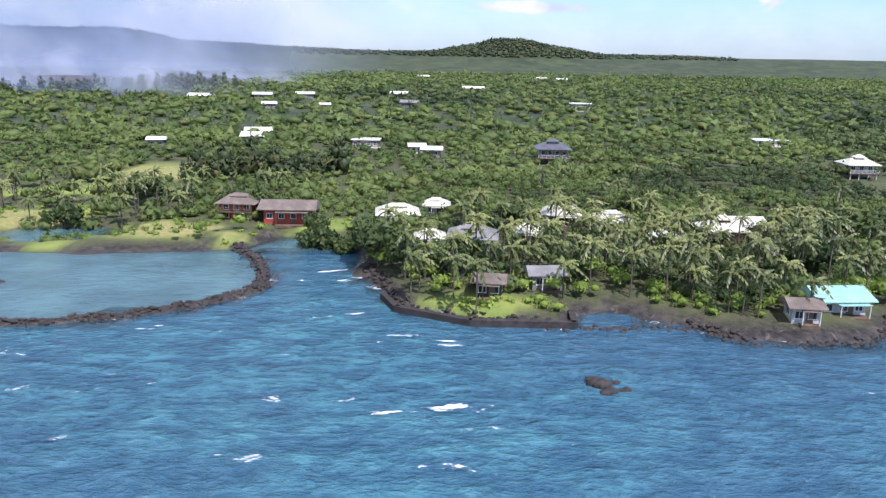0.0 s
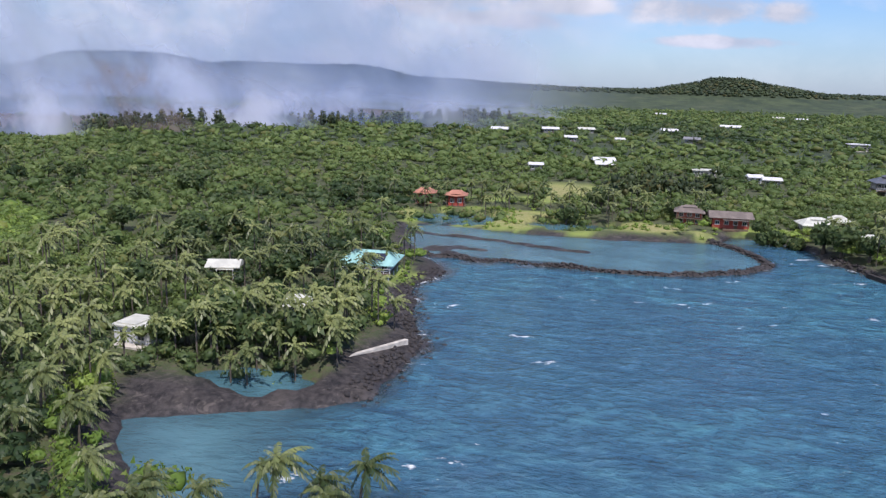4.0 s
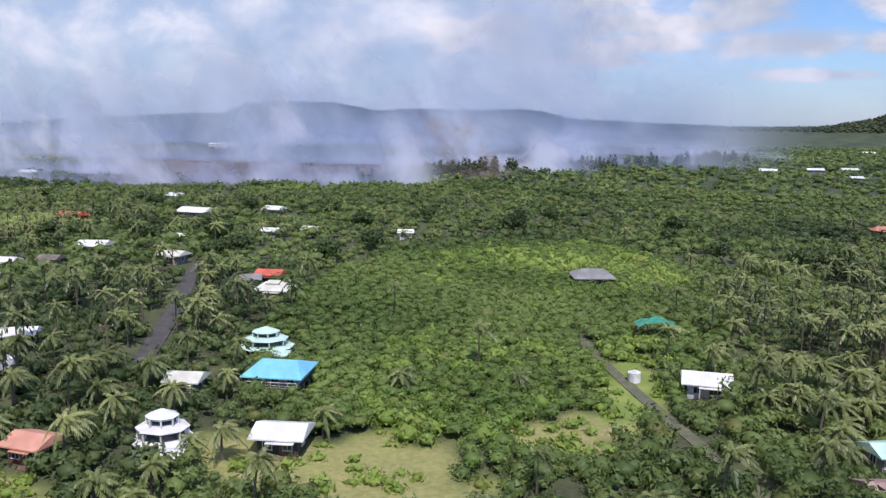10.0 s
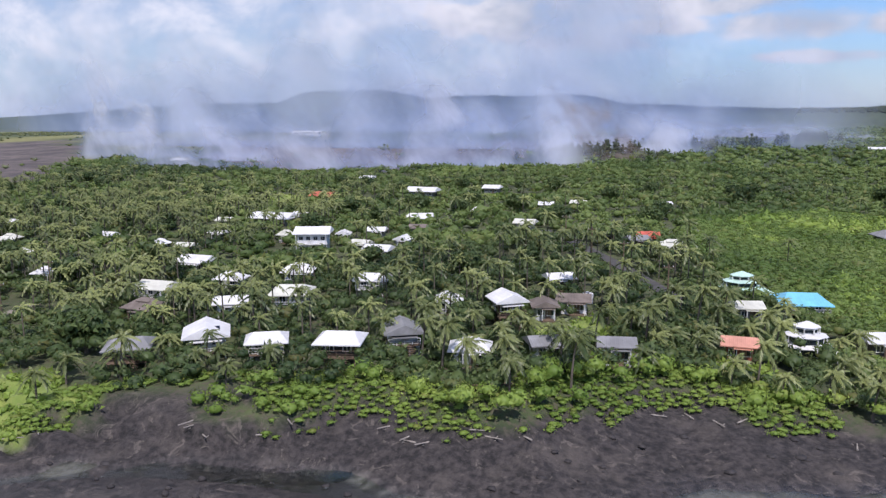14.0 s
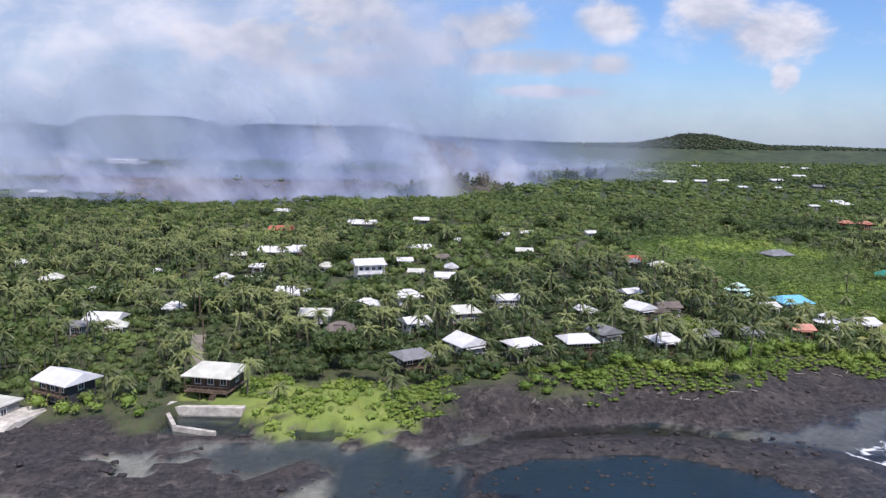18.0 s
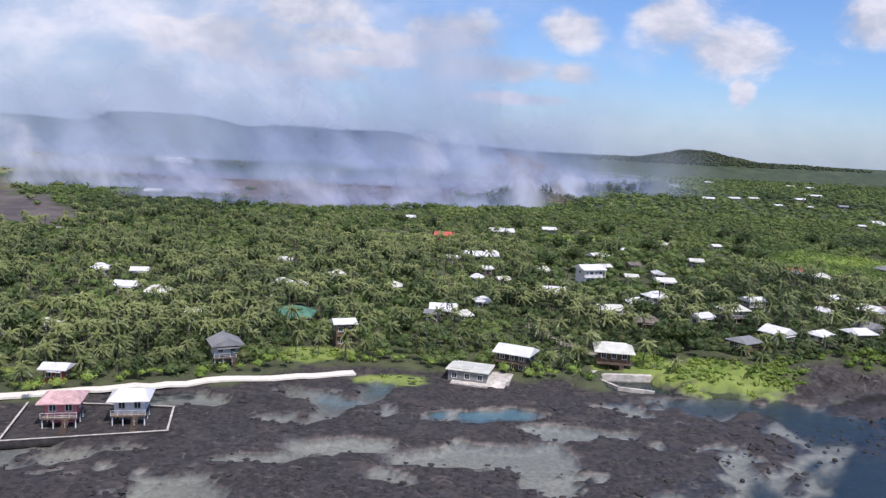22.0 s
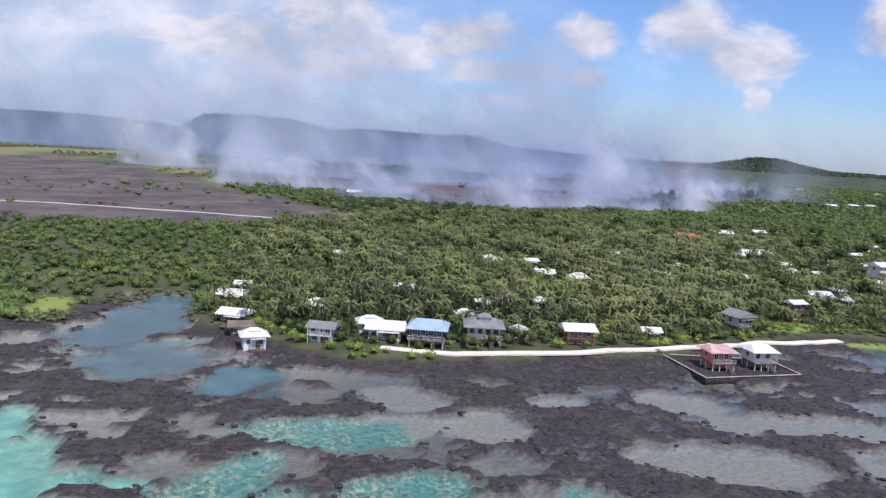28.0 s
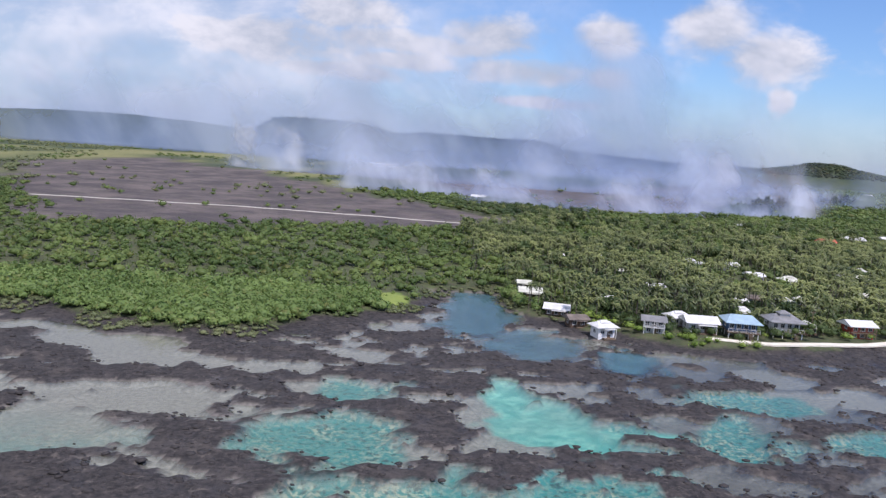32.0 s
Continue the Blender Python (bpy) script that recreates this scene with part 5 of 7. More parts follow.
house(204.8, 190.3, 9.1, 7.4, 3.8, -1, 'bali', R_CRIMSON, W_DARK, 'house with sweeping crimson metal roof and dark verandas')
house(175.9, 192.3, 4.0, 4.5, 2.6, 31, 'bali', R_ORANGE, W_BROWN, 'pavilion with upswept orange roof')
house(180.7, 196.3, 5.2, 4.5, 2.7, 5, 'bali', R_ORANGE, W_BROWN, 'pavilion with wide upswept orange roof')
house(191.4, 197.6, 7.4, 6.3, 2.6, 21, 'bali', R_ORANGE, W_BROWN, 'long pavilion with orange roof')
house(200.6, 200.3, 8.0, 6.8, 2.7, 8, 'bali', R_COPPER, W_BROWN, 'pavilion with copper and orange roof and solar panels')
house(183.7, 203.5, 4.0, 4.5, 2.7, 3, 'bali', R_COPPER, W_BROWN, 'small pavilion with brown copper roof')
house(177.7, 217.7, 9.3, 7.9, 3.5, 3, 'flat', R_WHITE, W_WHITE, 'white flat-roofed house with solar panels')
house(167.9, 219.1, 5.6, 4.8, 4.0, 13, 'flat', R_SKY, W_GREY, 'open carport with a light blue tarpaulin roof')
house(182.9, 177.9, 7.5, 6.4, 2.6, 13, 'gable', R_GREY, W_GREY, 'house with plain grey metal roof')
house(214.4, 185.5, 4.9, 4.5, 3.6, -12, 'gable', R_GREY, W_WHITE, 'white house with grey gabled roofs')
house(200.4, 265.5, 4.4, 4.5, 2.6, 13, 'hip', R_CREAM, W_GREY, 'cream roof in the shore trees')
house(183.0, 249.3, 6.6, 5.6, 3.0, -7, 'flat', R_CREAM, W_WHITE, 'white terraced house in the trees')
house(178.5, 285.7, 6.1, 5.2, 2.6, 13, 'gable', R_CREAM, W_GREY, 'pale roof in the trees')
house(203.8, 297.0, 11.1, 9.4, 4.1, 1, 'stilt', R_TEAL, W_PALE, 'pale house with teal roof and solar panels on lava')
house(285.5, 377.0, 12.5, 8.0, 4.2, -2, 'gable', R_BROWN, W_RED, 'dark red lodge with weathered brown roof at the water')
house(275.0, 379.5, 8.6, 7.0, 4.4, -8, 'hip', R_BROWN, W_RED, 'dark red lodge wing with weathered hip roof at the water')
house(255.2, 501.1, 8.9, 7.6, 2.6, 3, 'gable', R_WHITE, W_GREY, 'far white roof in the forest')
house(313.3, 479.1, 6.1, 5.2, 2.7, 3, 'gable', R_WHITE, W_WHITE, 'far white house in the forest')
house(307.7, 375.2, 9.3, 7.9, 2.9, 2, 'hip', R_CREAM, W_PALE, 'cream-roofed bungalow in the village')
house(316.0, 384.2, 6.0, 5.1, 2.6, -3, 'hip', R_CREAM, W_PALE, 'pale-roofed bungalow in the village')
house(313.7, 352.8, 5.4, 4.6, 2.6, 2, 'hip', R_CREAM, W_PALE, 'low bungalow with cream roof by the lagoon')
house(321.4, 354.5, 9.6, 8.2, 2.9, -8, 'hip', R_GREY, W_GREY, 'bungalow with broad grey-green hip roof')
house(332.3, 358.7, 5.8, 4.9, 2.6, -3, 'hip', R_CREAM, W_PALE, 'cream-roofed bungalow under palms')
house(341.5, 375.9, 8.5, 7.2, 3.1, -3, 'hip', R_CREAM, W_PALE, 'pale bungalow with gablet roof')
house(350.5, 369.7, 7.3, 6.2, 2.6, 2, 'hip', R_CREAM, W_PALE, 'cream-roofed bungalow in the village')
house(356.5, 353.5, 4.0, 4.5, 2.6, 17, 'gable', R_WHITE, W_GREY, 'small white-roofed cottage in the village')
house(368.8, 358.7, 8.3, 7.0, 3.6, -3, 'stilt_cupola', R_CREAM, W_BROWN, 'pavilion with double cream roof')
house(376.3, 365.7, 7.2, 6.1, 3.1, -3, 'gable', R_CREAM, W_PALE, 'white gabled house in the village')
house(321.5, 326.4, 4.8, 4.5, 3.2, -11, 'gable', R_BROWN, W_DARK, 'dark cottage with one white wall on the point')
house(330.1, 329.4, 5.6, 4.7, 2.6, 2, 'gable', R_GREY, W_GREY, 'grey-roofed cottage on the point')
house(369.7, 320.4, 8.6, 7.3, 2.6, 2, 'gable', R_TEAL, W_PALE, 'long house with teal roof at the shore')
house(362.8, 315.7, 4.6, 4.5, 2.6, -8, 'gable', R_BROWN, W_PALE, 'brown-roofed cottage at the shore')
house(355.2, 459.4, 11.0, 9.3, 5.9, -3, 'stilt_cupola', R_SLATE, W_GREY, 'dark pagoda-like house with tiered slate roof')
house(438.3, 433.7, 9.2, 7.8, 5.1, -3, 'stilt_cupola', R_CREAM, W_PALE, 'tall round house with cream tiered roof')
house(444.2, 502.5, 13.1, 9.5, 2.7, -3, 'flat', R_WHITE, W_WHITE, 'far long white house in the forest')
house(405.1, 643.6, 13.0, 9.5, 4.2, -3, 'flat', R_WHITE, W_GREY, 'far long white roof in the forest')
house(295.8, 492.7, 10.2, 8.6, 2.9, -3, 'flat', R_CREAM, W_GREY, 'far pale terrace house in the forest')
house(196.5, 391.0, 6.6, 6.0, 4.6, 3, 'bali', R_TERRA, W_RED, 'red lodge with terracotta hip roof beside the fish pond')
house(206.5, 390.0, 6.6, 6.0, 4.6, 3, 'bali', R_TERRA, W_RED, 'red lodge with terracotta hip roof beside the fish pond')

# small houses that show only their roofs between the palms
house(-137, 211, 5, 4.4, 2.7, 12, 'hip', R_CREAM, W_GREY, 'small house with cream hip roof half hidden by palms')
house(-112, 222, 4.6, 4.2, 2.6, -8, 'gable', R_WHITE, W_GREY, 'small house with white gable roof half hidden by palms')
house(-93, 254, 5.4, 4.6, 2.6, 5, 'gable', R_CREAM, W_GREY, 'small house with cream gable roof half hidden by palms')
house(-88, 213, 4.4, 4, 2.6, -15, 'hip', R_WHITE, W_GREY, 'small house with white hip roof half hidden by palms')
house(-79, 211, 4.4, 4, 2.6, 10, 'gable', R_CREAM, W_GREY, 'small house with cream gable roof half hidden by palms')
house(-75, 272, 5, 4.4, 2.6, 0, 'gable', R_WHITE, W_GREY, 'small house with white gable roof half hidden by palms')
house(-35, 239, 5.2, 4.6, 3, 8, 'gable', R_WHITE, W_GREY, 'small house with white gable roof half hidden by palms')
house(-31, 217, 4.8, 4.2, 2.7, -6, 'gable', R_CREAM, W_GREY, 'small house with cream gable roof half hidden by palms')
house(-23, 240, 5, 4.4, 2.6, 14, 'gable', R_BROWN, W_GREY, 'small house with brown gable roof half hidden by palms')
house(-15, 282, 5, 4.4, 2.6, 3, 'hip', R_WHITE, W_GREY, 'small house with white hip roof half hidden by palms')
house(6, 249, 6, 5, 2.6, -4, 'gable', R_CREAM, W_GREY, 'small house with cream gable roof half hidden by palms')
house(4, 302, 5.4, 4.6, 2.6, 6, 'gable', R_WHITE, W_GREY, 'small house with white gable roof half hidden by palms')
house(-209, 130, 4.6, 4, 2.6, 5, 'hip', R_CREAM, W_GREY, 'small house with cream hip roof half hidden by palms')
house(-219, 132, 6, 5, 2.6, -3, 'gable', R_BROWN, W_GREY, 'small house with brown gable roof half hidden by palms')
house(-213, 202, 3.6, 3.4, 2.6, 9, 'gable', R_WHITE, W_GREY, 'small house with white gable roof half hidden by palms')
house(-202, 133, 4.4, 4, 2.6, -12, 'hip', R_CREAM, W_GREY, 'small house with cream hip roof half hidden by palms')
house(-227, 124, 4.2, 3.8, 2.6, 4, 'gable', R_WHITE, W_GREY, 'small house with white gable roof half hidden by palms')
house(-253, 172, 4, 3.6, 2.6, -6, 'gable', R_CREAM, W_GREY, 'small house with cream gable roof half hidden by palms')
house(-215, 206, 5, 4.4, 2.6, 2, 'hip', R_WHITE, W_GREY, 'small house with white hip roof half hidden by palms')
house(-138, 209, 4.2, 3.8, 2.6, 16, 'gable', R_CREAM, W_GREY, 'small house with cream gable roof half hidden by palms')
house(-107, 158, 4.4, 4, 2.6, -9, 'gable', R_GREY, W_GREY, 'small house with grey gable roof half hidden by palms')
house(-98, 157, 4.2, 3.8, 2.6, 10, 'hip', R_CREAM, W_GREY, 'small house with cream hip roof half hidden by palms')
house(15, 309, 7, 5, 2.6, -4, 'gable', R_CREAM, W_GREY, 'small house with cream gable roof half hidden by palms')
house(-9, 168, 6.4, 5.4, 4.4, 8, 'gable', R_WHITE, W_GREY, 'small house with white gable roof half hidden by palms')
house(-297, 135, 5, 4.4, 2.6, 0, 'gable', R_CREAM, W_GREY, 'small house with cream gable roof half hidden by palms')
house(-82, 232, 4.6, 4.2, 2.6, -4, 'gable', R_WHITE, W_GREY, 'small house with white gable roof half hidden by palms')
house(-60, 232, 4.8, 4.2, 2.6, 7, 'hip', R_CREAM, W_GREY, 'small house with cream hip roof half hidden by palms')
house(-171, 150, 4.2, 3.8, 2.6, 3, 'gable', R_CREAM, W_GREY, 'small house with cream gable roof half hidden by palms')

# far roofs in the scrub towards the dark cone
house(328, 1000, 12.5, 7.0, 3.4, -6, 'gable', R_WHITE, W_GREY, 'far low house with white metal roof in the scrub')
house(225, 694, 12.5, 7.0, 3.4, 4, 'gable', R_WHITE, W_GREY, 'far low house with white metal roof in the scrub')
house(249, 703, 12.5, 7.0, 3.4, 10, 'gable', R_CREAM, W_GREY, 'far low house with cream metal roof in the scrub')
house(443, 995, 12.5, 7.0, 3.4, -6, 'gable', R_CREAM, W_GREY, 'far low house with cream metal roof in the scrub')
house(459, 971, 12.5, 7.0, 3.4, 4, 'gable', R_WHITE, W_GREY, 'far low house with white metal roof in the scrub')
house(239, 633, 8.2, 5.8, 3.4, 10, 'gable', R_WHITE, W_GREY, 'far low house with white metal roof in the scrub')
house(312, 649, 10.8, 7.5, 3.4, -6, 'gable', R_GREY, W_GREY, 'far low house with grey metal roof in the scrub')
house(306, 717, 12.8, 8.0, 3.4, 4, 'gable', R_WHITE, W_GREY, 'far low house with white metal roof in the scrub')
house(255, 512, 10.7, 7.5, 3.4, 10, 'gable', R_WHITE, W_GREY, 'far low house with white metal roof in the scrub')
house(226, 485, 6.4, 4.5, 3.4, 10, 'gable', R_WHITE, W_GREY, 'far low house with white metal roof in the scrub')
house(192, 678, 12.9, 8.0, 3.4, -6, 'gable', R_WHITE, W_GREY, 'far low house with white metal roof in the scrub')
house(268, 630, 6.0, 4.2, 3.4, 10, 'gable', R_WHITE, W_GREY, 'far low house with white metal roof in the scrub')
house(318, 471, 7.3, 5.1, 3.4, -6, 'gable', R_WHITE, W_GREY, 'far low house with white metal roof in the scrub')
house(358, 782, 17.3, 8.0, 3.4, 4, 'gable', R_WHITE, W_GREY, 'far low house with white metal roof in the scrub')

# ---------------------------------------------------------------- shore works and small things
def pole_house(x, y, yaw, body_mat, roof_mat, label):
    root = house(x, y, 6.6, 6.0, 5.6, yaw, "stilt", roof_mat, body_mat, label)
    return root


PINK_WALL = painted("pink_wall", (0.62, 0.20, 0.20), 0.7, wear=0.12)
# the walled terrace of black stone with two houses
terrace = new("stone_terrace")
tagged(terrace, "walled terrace of black lava stone built out on the reef", "terrace")
ring = [(-182.5, 67.5), (-157.5, 73.5), (-159.5, 85.5), (-186, 86.5)]
bm = bmesh.new()
lo = [bm.verts.new((a, b, -0.6)) for a, b in ring]
hi = [bm.verts.new((a, b, 0.45)) for a, b in ring]
bm.faces.new(hi)
for i in range(4):
    j = (i + 1) % 4
    bm.faces.new((lo[i], lo[j], hi[j], hi[i]))
part("platform", bm, ROCK, terrace, "black lava gravel fill")
for (ax, ay), (bx, by) in zip(ring, ring[1:] + ring[:1]):
    bm = bmesh.new()
    L = math.hypot(bx - ax, by - ay)
    add_box(bm, (ax + bx) / 2, (ay + by) / 2, 0.2, L + 0.5, 0.45, 1.3, math.atan2(by - ay, bx - ax))
    part("parapet", bm, ROCK, terrace, "low lava stone wall with pale coping")
    bm = bmesh.new()
    add_box(bm, (ax + bx) / 2, (ay + by) / 2, 0.88, L + 0.5, 0.34, 0.07, math.atan2(by - ay, bx - ax))
    part("coping", bm, CONCRETE, terrace)
for hx, hy, wm, rm, lab in ((-176.2, 77.5, PINK_WALL, painted("pink_roof", (0.62, 0.40, 0.38), 0.6), "pink house on red posts with a pale pink roof"),
                            (-165.3, 79.5, W_WHITE, R_WHITE, "white house with white hip roof on the stone terrace")):
    ob = pole_house(hx, hy, 8, wm, rm, lab)
    ob.location.z = 0.45


def boulders(name, line, per_m, size, spread, label, seed):
    """A dry wall or fringe of tumbled lava stones."""
    g = np.random.default_rng(seed)
    vs, fs, n = [], [], 0
    for (ax, ay), (bx, by) in zip(line[:-1], line[1:]):
        L = math.hypot(bx - ax, by - ay)
        for _ in range(int(L * per_m)):
            t = g.random()
            x = ax + (bx - ax) * t + g.normal() * spread
            y = ay + (by - ay) * t + g.normal() * spread
            s = size * g.uniform(0.5, 1.5)
            z = max(ground_z(x, y), -0.2) + s * 0.25
            v_ = ICO * g.uniform(0.7, 1.15, (12, 1)) * s * np.array([1, g.uniform(0.7, 1.1), g.uniform(0.5, 0.8)]) + (x, y, z)
            vs.append(v_)
            fs.append(ICO_F + n)
            n += 12
    me = quick_mesh(name, np.concatenate(vs), np.concatenate(fs), ROCK)
    return tagged(new(name, me), label, "rocks", kind="stuff")


boulders("sea_wall_stones", POOL_WALL, 9, 0.36, 0.6, "long curved wall of piled black lava stones round the fish pond", 1)
boulders("point_rocks", [(220, 192), (229, 200), (232, 207), (229, 213)], 9, 0.36, 1.3, "black lava boulders on the palm point", 2)
boulders("east_shore_rocks", [(303, 345), (308, 325), (320, 319), (333, 316), (349, 316), (353, 310), (370, 310), (378, 318)], 6, 0.38, 0.6, "black lava stones along the village shore", 3)
boulders("cove_rocks", [(217, 238), (219, 250), (221, 262), (214, 280), (212, 296), (215, 308)], 6, 0.36, 1.6, "black lava stones on the open shore", 4)
boulders("skerry", [(331, 296), (333, 297)], 6, 0.9, 1.0, "dark rock standing in the surf", 5)

boulders("bay_rocks", [(-60, 62), (-42, 78), (-20, 84), (0, 92), (22, 98)], 1.8, 0.42, 6.0, "low black lava rocks scattered in the dark bay", 8)


def slabs(name, count, label, seed):
    """Loose plates and knobs of lava on the flats."""
    g = np.random.default_rng(seed)
    x, y = g.uniform(-430, 100, count * 4), g.uniform(-45, 150, count * 4)
    z = sample(GZ, x, y)
    ok_ = ((x < -70) | (g.random(x.size) < 0.35)) & (z > -0.15) & (sample(GD, x, y) < -1) & inside(x, y, REEF_AREA)
    x, y, z = x[ok_][:count], y[ok_][:count], z[ok_][:count]
    n = len(x)
    s_ = (0.22 + 0.75 * g.random(n) ** 2.5)[:, None, None] * np.array([1, 0.8, 0.30])
    v_ = ICO[None] * g.uniform(0.65, 1.2, (n, 12, 1)) * s_ + np.stack([x, y, z], 1)[:, None]
    f_ = (ICO_F[None] + (np.arange(n) * 12)[:, None, None]).reshape(-1, 3)
    return tagged(new(name, quick_mesh(name, v_.reshape(-1, 3), f_, ROCK)), label, "rocks", kind="stuff")


slabs("reef_rocks", 8000, "loose plates and knobs of black lava on the reef flats", 6)


# the pale concrete yard and ramp beside the boathouse
yard = new("boat_ramp")
yard.matrix_basis = pose(-95.5, 107.5, 0.0, 0, 0, -19)
tagged(yard, "pale worn concrete yard sloping to the tide pools", "ramp")
part("yard_slab", boxes((0, 0.5, 0.7, 6.0, 6.5, 1.5)), CONCRETE, yard)
bm = bmesh.new()
lo = [bm.verts.new(v_) for v_ in ((-2.4, -2.7, 1.42), (2.4, -2.7, 1.42), (2.4, -7.5, -0.3), (-2.4, -7.5, -0.3), (-2.4, -2.7, -0.8), (2.4, -2.7, -0.8), (2.4, -7.5, -0.9), (-2.4, -7.5, -0.9))]
for f_ in ((3, 2, 1, 0), (0, 1, 5, 4), (1, 2, 6, 5), (2, 3, 7, 6), (3, 0, 4, 7), (4, 5, 6, 7)):
    bm.faces.new([lo[k] for k in f_])
part("slope", bm, CONCRETE, yard)


# the walled salt pool below the house on posts
pool_walls = new("salt_pool")
tagged(pool_walls, "pale concrete walls of a small salt pool below the house", "pool")
for ax, ay, bx, by in ((-73, 112.5, -69, 104.5), (-69, 104.5, -62, 102), (-59, 112, -57.5, 108), (-73, 112.8, -59, 112.2)):
    L = math.hypot(bx - ax, by - ay)
    part("quay_wall", boxes(((ax + bx) / 2, (ay + by) / 2, 0.05, L + 0.3, 0.7, 1.5, math.atan2(by - ay, bx - ax))), CONCRETE, pool_walls)
part("quay_deck", boxes((-66, 112.6, 0.6, 13.5, 2.8, 1.7, -0.05)), CONCRETE, pool_walls)


def tank(x, y, r, label):
    root = new("water_tank")
    root.matrix_basis = pose(x, y, ground_z(x, y))
    tagged(root, label, "tank")
    part("body", prism(14, r, r, -0.2, r * 1.5), TRIM, root)
    part("lid", prism(14, r * 1.04, r * 0.25, r * 1.5, r * 1.85), TRIM, root, "low conical lid")


for x_, y_, r_ in ((174, 199, 1.1), (181, 210, 1.0), (-33, 162, 1.0), (31, 172, 1.1), (118, 205, 1.0)):
    tank(x_, y_, r_, "round white water tank beside the houses")


def pole(x, y, yaw):
    root = new("utility_pole")
    root.matrix_basis = pose(x, y, ground_z(x, y), 0, 0, yaw)
    tagged(root, "weathered timber utility pole with a crossarm by the road", "utility pole", group="poles along the roads")
    part("post", prism(8, 0.16, 0.11, -0.4, 7.6), TIMBER, root)
    part("crossarm", boxes((0, 0, 7.0, 2.0, 0.12, 0.14)), TIMBER, root)
    for q in (-0.85, 0, 0.85):
        part("insulator", prism(6, 0.06, 0.04, 7.07, 7.28), TRIM, root).matrix_basis = pose(q, 0, 0.0 if q else 0.3)


for x_, y_ in ((45, 176), (36, 196), (28, 212), (20, 228), (-76, 147), (-82, 166), (-198, 90), (-222, 86.5)):
    pole(x_, y_, 20)


# the fallen deck on the lava below the shore row
deck = new("ruined_deck")
deck.matrix_basis = pose(23, 125.5, ground_z(23, 125.5) + 0.1, 0, 0, 14)
tagged(deck, "collapsed low deck of dark weathered timber on the lava", "deck")
g_ = np.random.default_rng(31)
for k in range(15):
    b_ = part("plank", boxes((0, 0, 0, 5.6, 0.30, 0.09)), TIMBER, deck)
    b_.matrix_basis = pose(float(g_.uniform(-0.4, 0.4)), k * 0.34 - 2.4, 0.55 + 0.05 * float(g_.random()), 0, float(g_.uniform(-2, 2)), float(g_.uniform(-4, 4)))
for q in (-2.3, 0, 2.3):
    part("beam", boxes((q, 0, 0.2, 0.22, 5.4, 0.55)), TIMBER, deck)

# bleached driftwood along the edge of the growth
for k in range(26):
    x_ = float(g_.uniform(-40, 95))
    y_ = float(np.interp(x_, [p[0] for p in COAST_WEST[-3:] + COAST_MID[:10]], [p[1] for p in COAST_WEST[-3:] + COAST_MID[:10]])) - float(g_.uniform(-0.6, 1.8))
    root = new("driftwood_log")
    root.matrix_basis = pose(x_, y_, ground_z(x_, y_) + 0.12, 0, 88, float(g_.uniform(0, 360)))
    tagged(root, "bleached driftwood log lying on black lava", "log", group="driftwood along the shore")
    part("trunk", prism(6, 0.12, 0.07, -0.9, 0.8 + float(g_.random())), painted("driftwood", (0.29, 0.26, 0.225), 0.9) if k == 0 else bpy.data.materials["driftwood"], root)
    part("branch", boxes((0.15, 0.3, 0.5, 0.08, 0.7, 0.08, 0.5)), bpy.data.materials["driftwood"], root)

# the long white works below the cones
works = new("industrial_shed")
works.matrix_basis = pose(-378, 905, ground_z(-378, 905), 0, 0, 4)
tagged(works, "long low white industrial sheds beyond the lava field", "shed")
part("hall", boxes((0, 0, 2.2, 34, 12, 4.8)), W_WHITE, works)
part("roof", hip(34, 12, 4.6, 1.4, 0.6, 0.05), R_WHITE, works)
part("annex", boxes((22, 2, 1.6, 9, 8, 3.4)), W_PALE, works)


# the dry-stone wall that holds up the lawn of the village point
sea_wall = new("sea_wall")
tagged(sea_wall, "dry-stone wall of black lava holding up a lawn", "wall")
line = [(306, 329), (308, 323), (318, 317.2), (332, 316.2), (332.5, 321)]
for (ax, ay), (bx, by) in zip(line[:-1], line[1:]):
    L = math.hypot(bx - ax, by - ay)
    part("wall_length", boxes(((ax + bx) / 2, (ay + by) / 2, 0.05, L + 0.4, 0.9, 1.7, math.atan2(by - ay, bx - ax))), ROCK, sea_wall)

# the low breakwater beam at the cove
beam = new("breakwater")
tagged(beam, "pale concrete breakwater beam on the lava shore", "breakwater")
for ax, ay, bx, by in ((214, 252.5, 219, 259.5), (214, 252.5, 212.5, 250)):
    L = math.hypot(bx - ax, by - ay)
    part("beam", boxes(((ax + bx) / 2, (ay + by) / 2, 0.9, L, 0.7, 1.0, math.atan2(by - ay, bx - ax))), CONCRETE, beam)

# torn green tarpaulin shelter in the grove
shelter = new("tarpaulin_shelter")
shelter.matrix_basis = pose(121, 227, ground_z(121, 227), 0, 0, 10)
tagged(shelter, "sagging green tarpaulin shelter on poles among palms", "shelter")
bm = bmesh.new()
cells = [[bm.verts.new((i * 1.2 - 3.6, j * 1.1 - 2.2, 4.4 - 0.12 * (i - 3) ** 2 + 0.25 * math.sin(i * 2.1 + j * 1.7))) for i in range(7)] for j in range(5)]
for j in range(4):
    for i in range(6):
        bm.faces.new((cells[j][i], cells[j][i + 1], cells[j + 1][i + 1], cells[j + 1][i]))
part("sheet", bm, painted("green_tarpaulin", (0.04, 0.26, 0.17), 0.5), shelter)
